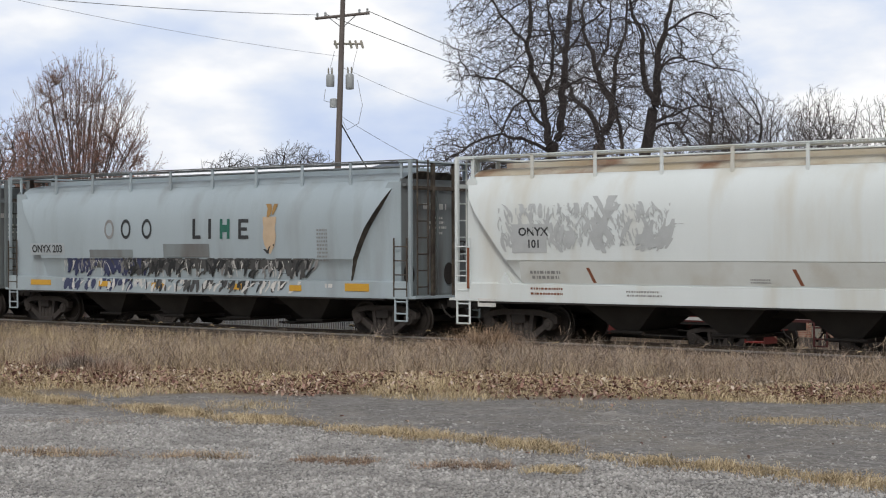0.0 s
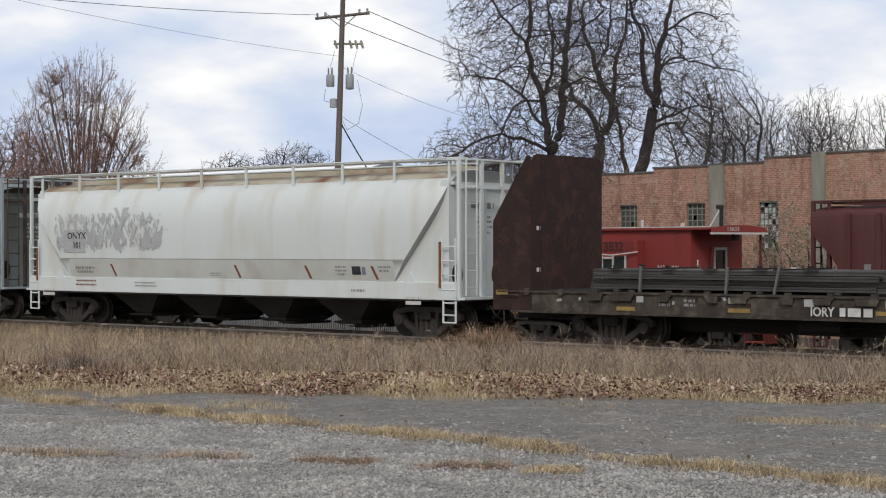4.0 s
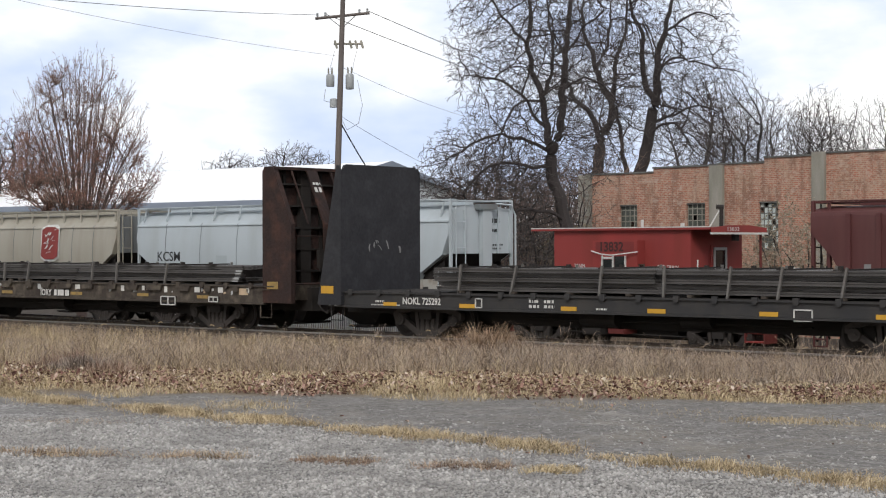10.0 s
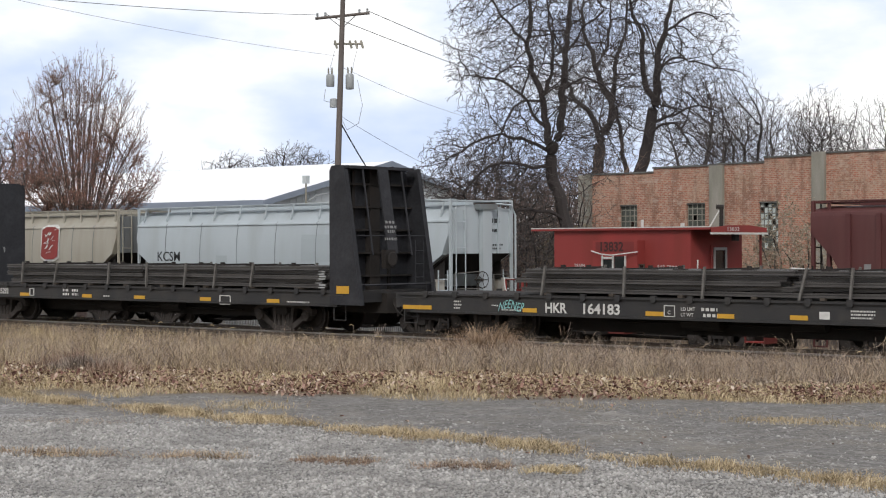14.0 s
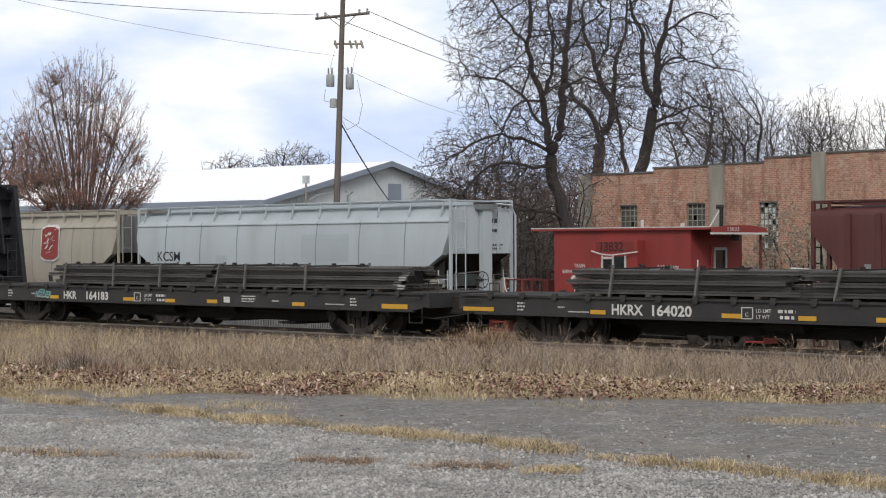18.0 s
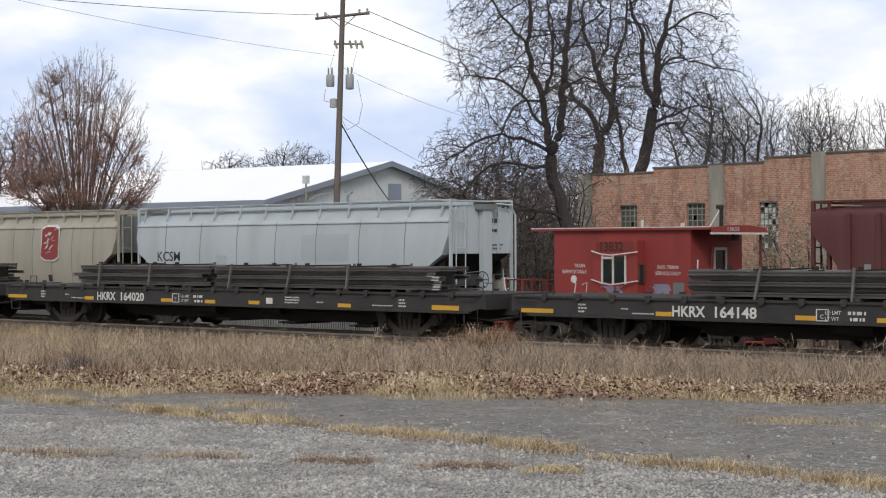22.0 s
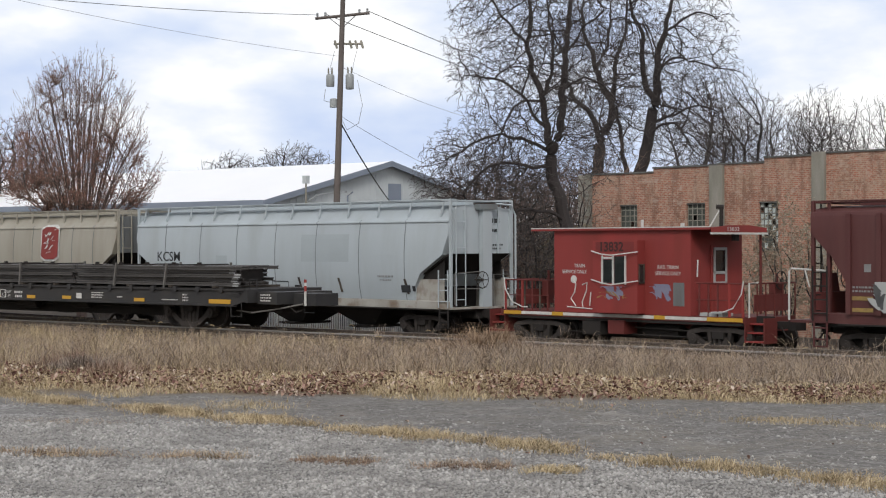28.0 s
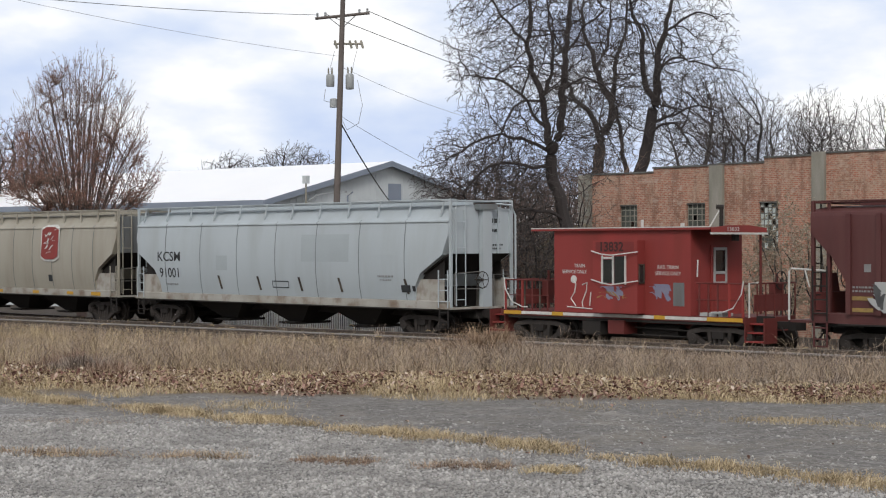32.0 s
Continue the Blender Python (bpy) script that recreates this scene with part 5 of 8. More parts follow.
# black flat cars
for car, number, first, seed in ((flat_c, "164183", 0.8, 61), (flat_d, "164020", 0.7, 62), (flat_e, "164148", 0.85, 63)):
    side = on_flat(1.482)
    plates(car, 1.47, [(-9.75 + first - 0.05, 0.8, 0.95, 0.1), (-6.1 + first - 0.15, 0.8, 0.42, 0.1), (-2.72 + first, 0.8, 0.48, 0.1), (-0.88 + first, 0.79, 0.42, 0.1), (0.9 + first, 0.8, 0.42, 0.1), (4.3 + first, 0.79, 0.46, 0.1), (7.75 + first, 0.8, 0.88, 0.12)])
    shift = {61: 0.0, 62: -0.08, 63: -0.24}[seed]
    marks(car, "HKRX" if car is not flat_c else "HKR", 0.33, -5.8 + first + shift, 0.76, side, "markwhite", 0.96)
    marks(car, number, 0.33, -4.75 + first + shift, 0.76, side, "markwhite", 1.12)
    marks(car, "LD LMT", 0.11, -2.03 + first + shift, 0.89, side, "markwhite", 1.0)
    marks(car, "LT WT", 0.11, -2.03 + first + shift, 0.76, side, "markwhite", 1.0)
    small_print(bars([(-1.5 + first + shift, 0.89, 0.42, 0.07), (-1.45 + first + shift, 0.76, 0.36, 0.07), (2.1 + first, 0.95, 0.55, 0.035), (2.1 + first, 0.88, 0.55, 0.035), (2.1 + first, 0.81, 0.5, 0.035), (3.3 + first, 0.84, 0.25, 0.035), (5.3 + first, 0.8, 0.7, 0.03),
                            (6.2 + first, 0.95, 0.2, 0.04), (6.2 + first, 0.87, 0.25, 0.04), (6.2 + first, 0.79, 0.25, 0.04), (-8.6 + first, 0.95, 0.22, 0.04), (-8.6 + first, 0.87, 0.25, 0.04), (-8.6 + first, 0.79, 0.2, 0.04), (-7.4 + first, 0.88, 0.2, 0.03), (-7.1 + first, 0.78, 0.6, 0.03)], side, random.Random(seed)), "markwhite", car)
    part("sign_plate", Shape().box(1.38 + first, 1.62 + first, -1.486, -1.474, 0.78, 0.94), "markwhite", car)
    s = Shape()
    for a, b, c, d in ((-2.47, -2.18, 0.74, 0.76), (-2.47, -2.18, 0.98, 1.0), (-2.47, -2.45, 0.74, 1.0), (-2.2, -2.18, 0.74, 1.0)):
        s.box(a + first, b + first, -1.49, -1.476, c, d)
    part("sign_frame", s, "markwhite", car)
    marks(car, "C", 0.12, -2.38 + first, 0.8, side, "markwhite")
    part("brake_rigging", Shape().tube([(8.9, -1.1, 0.55), (9.6, -1.15, 0.5), (10.4, -0.9, 0.62), (11.0, -0.6, 0.75)], 0.022, 5), "strap" if car is flat_e else "under", car)
    for x in (-9.9, 9.9):
        part("draft_box", Shape().box(x - 0.3, x + 0.3, -0.55, 0.55, 0.62, 1.05), "under", car)
    for x in (-9.2, 9.2):
        part("brake_post", Shape().tube([(x, -0.9, 1.1), (x, -0.9, 1.42), (x + 0.3, -0.9, 1.42), (x + 0.3, -0.9, 1.1)], 0.018, 5), "black", car)
part("graffiti", words("NEENER", 0.3, -6.42, 0.8, lambda u, v: (u + 0.3 * (v - 0.8), -1.484, v + 0.04 * math.sin(9 * u)), 0.72, 0.0), "teal", flat_c, "teal spray tag")
# tail of the train: a long coupler housing and a red and white marker staff
part("coupler_housing", Shape().box(9.73, 10.5, -1.1, 1.1, 0.74, 1.08).box(10.5, 11.35, -0.45, 0.45, 0.7, 1.04), "black", flat_e)
staff = part("marker_staff", Shape().tube([(11.0, -0.5, 0.7), (11.0, -0.5, 1.42)], 0.035, 8), "markwhite", flat_e, "red and white marker staff at the train's tail")
part("red_band", Shape().tube([(11.0, -0.5, 1.1), (11.0, -0.5, 1.25)], 0.039, 8).tube([(11.0, -0.5, 1.34), (11.0, -0.5, 1.43)], 0.039, 8), "red", staff)
small_print(bars([(9.85, 0.98, 0.4, 0.04), (9.85, 0.9, 0.45, 0.04), (9.85, 0.82, 0.4, 0.04)], on_flat(1.106), random.Random(65)), "markwhite", flat_e)
# standing cars
on_tall = on_side(TALL, 0.02)
marks(pale_car, "KCSM", 0.52, -7.5, 2.53, on_side(TALL, 0.007), "markblack", 1.18, bold=0.012)
marks(pale_car, "91001", 0.52, -7.35, 1.9, on_side(TALL, 0.007), "markblack", 1.08, bold=0.012)
part("paint_patch", patch(on_side(TALL, 0.006), 1.5, 4.1, 2.55, 3.5), "patchgrey", pale_car, "darker grey repaint patch")
part("paint_patch", patch(on_side(TALL, 0.006), 5.4, 6.5, 2.3, 3.3), "pale", pale_car, "lighter grey repaint patch")
part("paint_patch", patch(on_side(TALL, 0.006), -3.6, -2.9, 2.2, 2.75), "patchgrey", pale_car, "darker grey repaint patch")
part("service_panel", patch(on_tall, 6.75, 7.2, 1.56, 1.8, 2), "markblack", pale_car)
part("service_panel", patch(on_tall, 7.3, 7.45, 1.6, 1.78, 2), "markblack", pale_car)
small_print(bars([(5.6, 2.05, 0.8, 0.06), (5.7, 1.93, 0.6, 0.05), (-6.9, 1.6, 0.8, 0.07)], on_tall, random.Random(71)), "markgrey", pale_car)
for u in (-3.4, -1.0, 1.4, 3.6, 7.0):
    part("slash_mark", Shape().add([on_tall(u - 0.12, 2.0), on_tall(u, 2.0), on_tall(u + 0.14, 1.5), on_tall(u + 0.02, 1.5)], [(0, 1, 2, 3)]), "rustlight", pale_car, "rusty slash mark")
s = Shape()
for a, b, c, d in ((-0.2, 0.75, 1.6, 1.63), (-0.2, 0.75, 1.82, 1.85), (-0.2, -0.17, 1.6, 1.85), (0.72, 0.75, 1.6, 1.85)):
    q = patch(on_tall, a, b, c, d, 1)
    s.add(q.v, q.f)
part("sign_frame", s, "markblack", pale_car)
small_print(bars([(0.45, 3.85, 0.4, 0.14), (0.45, 3.55, 0.35, 0.1), (0.5, 3.1, 0.5, 0.05), (0.5, 2.98, 0.4, 0.05)], lambda u, v: (9.02, u, v), random.Random(72)), "markblack", pale_car)
# the round-cornered red emblem, as a plain shape
octa = [(0.35, 0), (0.66, 0.12), (0.66, 1.18), (0.35, 1.3), (-0.35, 1.3), (-0.66, 1.18), (-0.66, 0.12), (-0.35, 0)]
for grow, mat, off in ((1.0, "markwhite", 0.04), (0.88, "red", 0.075)):
    put = on_side(TALL, off)
    s = Shape()
    s.add([put(3.95 + x * grow * 1.15, 2.6 + 0.65 + (z - 0.65) * grow * 1.2) for x, z in octa], [(0, 1, 2, 7), (7, 2, 5, 6), (2, 3, 4, 5)])
    part("emblem", s, mat, beige_car)
part("emblem", strokes(on_side(TALL, 0.095), random.Random(73), 16, (3.45, 4.4), (2.75, 3.85), 0.3, -1.2, 0.07), "markwhite", beige_car)["kind"] = "stuff"
part("service_panel", patch(on_tall, 3.75, 4.05, 1.62, 1.9, 2), "markblack", beige_car)
plates(beige_car, 1.47, [(-0.5, 1.15, 0.5, 0.12), (2.6, 1.15, 0.5, 0.12), (5.4, 1.15, 0.5, 0.12), (7.4, 1.15, 0.7, 0.14)])
# red hopper
on_red = on_flat(1.512)
plates(red_hopper, 1.5, [(-6.35, 1.72, 0.62, 0.1), (-6.35, 1.42, 0.62, 0.1)], "yellowfaded")
marks(red_hopper, "B", 0.46, -5.05, 2.55, on_flat(1.59), "markwhite")
marks(red_hopper, "45", 0.4, -5.0, 1.98, on_flat(1.6), "markwhite")
small_print(bars([(-6.65, 1.98, 0.7, 0.05), (-6.65, 1.88, 0.8, 0.05), (-6.3, 2.4, 0.3, 0.2)], on_red, random.Random(74)), "markgrey", red_hopper)
part("end_rail", Shape().tube([(-8.75, -1.3, 1.1), (-8.75, -1.3, 2.4), (-8.68, -1.3, 2.47), (-7.6, -1.3, 2.42)], 0.028, 6).tube([(-8.25, -1.3, 2.45), (-8.1, -1.3, 1.98)], 0.022, 5), "markwhite", red_hopper, "white bent handrail at the end platform")
part("end_step", Shape().box(-8.75, -7.7, -1.25, 1.25, 1.03, 1.1), "oxide", red_hopper)
part("brake_box", Shape().box(-8.35, -7.85, -0.9, 0.2, 1.1, 1.85).prism([(-8.3, 1.85), (-7.95, 1.85), (-8.05, 2.35), (-8.2, 2.35)], "y", -0.6, -0.1), "reddull", red_hopper, "dull red brake gear housing")
sprayed(strokes(on_flat(1.58), random.Random(75), 40, (-5.9, -4.6), (1.35, 2.15), 0.4, 0.3, 0.16), "primer", red_hopper, "silver and dark graffiti")
sprayed(strokes(on_flat(1.585), random.Random(76), 16, (-5.9, -4.6), (1.35, 2.1), 0.45, 0.3, 0.1), "smoke", red_hopper, "silver and dark graffiti")


# ---------------------------------------------------------------- caboose on the siding
def caboose():
    car = thing("caboose", "faded red bay-window caboose with end platforms standing on the siding", "rail car", TRACK2 @ pose(7.25, 0, 0))
    o = -7.55
    X = lambda x: x + o
    w = 1.2
    part("body", Shape().box(X(4.97), X(10.2), -w, w, 1.1, 3.55), "red", car)
    # crowned roof over body and platforms
    prof = [(-w - 0.08, 3.55), (-w - 0.08, 3.59), (-0.8, 3.62), (0.0, 3.63), (0.8, 3.62), (w + 0.08, 3.59), (w + 0.08, 3.55)]
    part("roof", Shape().prism(prof, "x", X(4.1), X(10.97)), "reddull", car)
    part("roof_edge", Shape().box(X(4.1), X(10.97), -w - 0.115, -w - 0.085, 3.6, 3.628), "markwhite", car)
    part("roof_fascia", Shape().box(X(4.1), X(10.97), -w - 0.11, -w - 0.084, 3.535, 3.596), "red", car)
    part("roof_end_fascia", Shape().prism([(-w - 0.08, 3.46), (-w - 0.08, 3.59), (-0.5, 3.66), (0.5, 3.66), (w + 0.08, 3.59), (w + 0.08, 3.46)], "x", X(10.98), X(11.02)), "red", car)
    part("roof_edge", Shape().box(X(10.975), X(11.05), -w - 0.1, w + 0.1, 3.4, 3.455), "markwhite", car)
    # bay
    b0, b1, by = X(6.83), X(8.54), -w - 0.35
    part("bay", Shape().box(b0, b1, by, -w - 0.004, 1.12, 3.24), "red", car)
    # bay window: two panes in white frames, with deflector bars
    wx0, wx1, wz0, wz1 = X(7.2), X(8.08), 2.0, 2.74
    part("window_pane", Shape().box(wx0 + 0.05, wx0 + 0.4, by - 0.012, by - 0.004, wz0, wz1 - 0.06), GLASS_DARK, car)
    part("window_pane", Shape().box(wx0 + 0.48, wx1, by - 0.012, by - 0.004, wz0 - 0.03, wz1 + 0.04), GLASS_DARK, car)
    fr = Shape()
    for x in (wx0 + 0.02, wx0 + 0.44, wx1 + 0.03):
        fr.box(x - 0.02, x + 0.02, by - 0.05, by - 0.002, wz0 - 0.04, wz1 + 0.06)
    fr.box(wx0, wx0 + 0.45, by - 0.05, by - 0.002, wz1 - 0.04, wz1 + 0.02)
    part("window_frame", fr, "markwhite", car)
    for z, dz in ((2.86, 0.09), (2.02, 0.12)):
        part("deflector", Shape().tube([(X(6.8), by - 0.03, z + 0.07), (X(7.3), by - 0.16, z - 0.02), (X(7.7), by - 0.2, z - dz * 0.6), (X(8.6), by - 0.05, z + 0.05)], 0.02, 6), "markwhite", car)
    part("window_pane", Shape().box(b1 + 0.004, b1 + 0.012, by + 0.09, by + 0.26, 2.03, 2.52), GLASS_DARK, car)
    part("window_frame", Shape().box(b1 + 0.002, b1 + 0.03, by + 0.05, by + 0.09, 1.99, 2.56).box(b1 + 0.002, b1 + 0.03, by + 0.26, by + 0.3, 1.99, 2.56).box(b1 + 0.002, b1 + 0.03, by + 0.05, by + 0.3, 2.52, 2.56).box(b1 + 0.002, b1 + 0.03, by + 0.05, by + 0.3, 1.99, 2.03), "rustlight", car)
    side = on_flat(w + 0.006)
    face = on_flat(w + 0.356)
    part("paint_patch", Shape().add([face(X(6.95), 2.9), face(X(8.42), 2.9), face(X(8.42), 3.2), face(X(6.95), 3.2)], [(0, 1, 2, 3)]), "redworn", car, "dull red overpainted number panel")
    marks(car, "13832", 0.38, X(7.08), 2.93, on_flat(w + 0.362), "reddark", 1.0)
    marks(car, "13832", 0.15, -0.62, 3.5, lambda u, v: (X(11.026), u, v), "markwhite", 1.6)
    marks(car, "TRAIN", 0.15, X(5.78), 2.44, side, "markwhite", 1.0)
    marks(car, "SERVICE ONLY", 0.15, X(5.3), 2.26, side, "markwhite", 1.0)
    marks(car, "RAIL TRAIN", 0.15, X(9.0), 2.42, side, "markwhite", 1.0)
    marks(car, "SERVICE ONLY", 0.15, X(8.92), 2.24, side, "markwhite", 0.95)
    sprayed(strokes(face, random.Random(81), 16, (X(7.2), X(8.1)), (1.45, 1.9), 0.35, 0.6, 0.1), "blue", car, "blue and tan spray paint")
    sprayed(strokes(on_flat(w + 0.36), random.Random(82), 9, (X(7.1), X(8.2)), (1.5, 1.75), 0.3, 1.2, 0.06), "ochre", car)
    sprayed(strokes(side, random.Random(83), 34, (X(8.95), X(9.5)), (1.46, 1.98), 0.35, 0.5, 0.09), "blue", car, "pale blue scrawl")
    part("graffiti", Shape().tube([side(X(5.75), 2.05), side(X(5.85), 1.95), side(X(5.8), 1.7), side(X(5.65), 1.5), side(X(5.85), 1.28)], 0.022, 4).tube([side(X(6.1), 1.92), side(X(6.3), 1.98), side(X(6.28), 1.75), side(X(6.1), 1.4), side(X(6.15), 1.2)], 0.022, 4)
         .tube([side(X(6.45), 1.7), side(X(6.4), 1.3)], 0.022, 4).tube([side(X(5.5), 1.25), side(X(6.5), 1.2)], 0.018, 4), "markwhite", car, "white spray-painted squiggles")
    part("graffiti", Shape().lathe([(0.06, -0.004), (0.12, -0.004), (0.12, 0.004), (0.06, 0.004)], 14, "y", (X(5.77), -w - 0.01, 2.08)), "markwhite", car)
    part("service_panel", Shape().box(X(9.58), X(9.98), -w - 0.012, -w - 0.003, 1.36, 2.03), "greydark", car)
    # sill with white stripe and yellow ends
    part("side_sill", Shape().box(X(2.7), X(12.05), -w - 0.02, -w + 0.2, 0.94, 1.1).box(X(2.7), X(12.05), w - 0.2, w + 0.02, 0.94, 1.1).box(X(2.5), X(12.3), -0.5, 0.5, 0.7, 1.09), "reddull", car)
    part("stripe", Shape().box(X(3.6), X(10.8), -w - 0.034, -w - 0.023, 0.98, 1.07), "markwhite", car)
    for x0, x1 in ((2.85, 3.6), (4.9, 5.35), (8.9, 9.3), (10.8, 12.03)):
        part("reflector", Shape().box(X(x0), X(x1), -w - 0.048, -w - 0.036, 0.97, 1.08), "yellow", car)
    part("underframe", Shape().box(X(3.0), X(12.0), -1.2, 1.2, 0.86, 0.93).box(X(6.2), X(6.9), -1.3, -0.4, 0.45, 0.85), "under", car)
    part("air_tank", Shape().tube([(X(5.6), -0.6, 0.62), (X(6.5), -0.6, 0.62)], 0.19, 12), "under", car)
    part("air_tank", Shape().tube([(X(8.2), -0.7, 0.6), (X(9.5), -0.7, 0.6)], 0.2, 12), "under", car)
    # rigging rods, plus a long dark block added for the shade beneath the floor
    part("brake_rigging", Shape().box(X(5.2), X(10.2), -0.3, 0.5, 0.34, 0.86).tube([(X(4.4), -0.9, 0.5), (X(10.9), -0.9, 0.46)], 0.03, 5).tube([(X(8.0), -1.0, 0.7), (X(10.2), -1.05, 0.66)], 0.025, 5), "under", car)
    part("tool_box", Shape().box(X(7.2), X(7.82), -1.3, -0.7, 0.5, 0.9), "reddull", car, "red underfloor tool box")
    # platforms, end walls, railings, steps
    for k, xa, xb in ((1, 10.2, 12.05), (-1, 4.97, 2.85)):
        x0, x1 = sorted((X(xa), X(xb)))
        part("platform", Shape().box(x0, x1, -w, w, 1.04, 1.1), "reddull", car)
        xe = X(xb)
        part("end_panel", Shape().box(*sorted((xe - k * 0.05, xe)), -w + 0.5, w - 0.2, 1.25, 1.72), "reddull", car)
        for i in range(4 if k < 0 else 3):
            x = X(xa) + k * (0.3 + 0.32 * i)
            part("railing_post", Shape().box(x - 0.03, x + 0.03, -w, -w + 0.02, 1.1, 2.0), ("reddull", "rustlight", "reddull", "rustlight")[i] if k < 0 else "reddull", car)
        for x in (X(xa) + k * 1.35, xe - k * 0.04):
            part("railing_post", Shape().tube([(x, -w, 1.1), (x, -w, 2.02)], 0.04, 5), "red", car)
        for y in (-0.6, -0.2, 0.2, 0.6, w):
            part("railing_post", Shape().tube([(xe, y, 1.1), (xe, y, 2.02)], 0.02, 5), "reddull", car)
        part("handrail", Shape().tube([(X(xa) + k * 0.2, -w, 2.03), (xe, -w, 2.03), (xe, w, 2.03)], 0.022, 5).tube([(X(xa) + k * 0.2, -w, 1.56), (xe, -w, 1.56)], 0.014, 5), "reddull", car)
        part("roof_post", Shape().tube([(X(xa) + k * 0.7, w - 0.05, 1.1), (X(xa) + k * 0.7, w - 0.05, 3.46)], 0.04, 6), "reddull", car)
        part("grab_rail", Shape().tube([(xe, -w - 0.03, 2.1), (xe - k * 0.06, -w - 0.04, 1.75), (xe - k * 0.35, -w - 0.04, 1.35), (xe - k * 0.8, -w - 0.03, 1.2), (xe - k * 1.0, -w - 0.03, 1.2)], 0.02, 6), "markwhite", car, "white curved grab rail")
        part("grab_rail", Shape().tube([(X(xa) + k * 0.08, -w + 0.2, 2.2), (X(xa) + k * 0.1, -w + 0.2, 2.68)], 0.022, 5), "markwhite", car)
        part("grab_rail", Shape().tube([(xe + k * 0.1, -w + 0.1, 1.1), (xe + k * 0.1, -w + 0.1, 2.05), (xe + k * 0.1, -0.7, 2.05)], 0.025, 5), "markwhite", car)
        side_ = sorted((xe, xe + k * 0.03))
        stairs = part("steps", Shape().box(*side_, -w, -w + 0.6, 0.4, 1.1), "reddull", car)
        part("step_side", Shape().box(*sorted((xe + k * 0.64, xe + k * 0.67)), -w, -w + 0.6, 0.4, 1.1), "reddull", stairs)
        for i in range(3):
            z = 0.42 + i * 0.24
            x0, x1 = sorted((xe + k * 0.034, xe + k * 0.636))
            part("tread", Shape().box(x0, x1, -w - 0.02 + i * 0.12, -w + 0.3 + i * 0.12, z, z + 0.04), "red", stairs)
            part("riser", Shape().box(x0, x1, -w + 0.28 + i * 0.12, -w + 0.3 + i * 0.12, z + 0.043, z + 0.235), "under", stairs)
        part("door", Shape().box(*sorted((X(xa) + k * 0.003, X(xa) + k * 0.035)), -0.3, 0.5, 1.15, 3.1), "red", car)
        part("door_window", Shape().box(*sorted((X(xa) + k * 0.037, X(xa) + k * 0.045)), -0.12, 0.34, 2.35, 2.95), GLASS_DARK, car)
        df = Shape()
        for a, b, c, d in ((-0.2, -0.12, 1.98, 3.03), (0.34, 0.42, 1.98, 3.03), (-0.2, 0.42, 2.95, 3.03), (-0.2, 0.42, 2.27, 2.35), (-0.2, 0.42, 1.98, 2.05)):
            df.box(*sorted((X(xa) + k * 0.037, X(xa) + k * 0.06)), a, b, c, d)
        part("door_frame", df, "primer", car)
        part("marker_lamp", Shape().box(*sorted((X(xa) + k * 0.6, X(xa) + k * 0.72)), -0.1, 0.1, 3.22, 3.44), "under", car)
        part("brake_stand", Shape().tube([(xe - k * 0.2, 0.6, 1.1), (xe - k * 0.2, 0.6, 2.3)], 0.04, 6).box(*sorted((xe - k * 0.1, xe - k * 0.32)), 0.4, 0.8, 1.5, 2.0), "reddull", car)
        part("brake_wheel", brake_wheel((xe - k * 0.05, 0.6, 2.1), 0.26), "truck", car)
    part("rubbish", Shape().box(X(10.5), X(11.3), -1.2, -0.7, 1.104, 1.2).box(X(11.0), X(11.35), -1.3, -0.9, 1.2, 1.24), "primer", car)
    jack = Vector((X(9.95), 0.55, 0))
    part("smokejack", Shape().tube([jack + Vector((0, 0, 3.55)), jack + Vector((0, 0, 4.2))], 0.06, 10).tube([jack + Vector((0.05, 0.05, 4.2)), jack + Vector((-0.13, -0.08, 4.21))], 0.07, 10), "under", car, "black elbowed roof smokejack")
    part("smokejack_brace", Shape().tube([jack + Vector((-0.25, -0.25, 3.6)), jack + Vector((-0.02, -0.08, 4.1))], 0.022, 5), "markwhite", car)
    part("roof_vent", Shape().tube([(X(7.6), -0.2, 3.58), (X(7.6), -0.2, 3.86)], 0.045, 8), "markwhite", car)
    part("roof_vent", Shape().tube([(X(9.2), -0.3, 3.58), (X(9.2), -0.3, 3.74)], 0.06, 8), "markwhite", car)
    add_trucks(car, (X(4.25), X(11.1)), False)
    add_couplers(car, 10.6)
    return car


GLASS_DARK = glass("dark_window_glass", (0.03, 0.035, 0.035))
caboose()


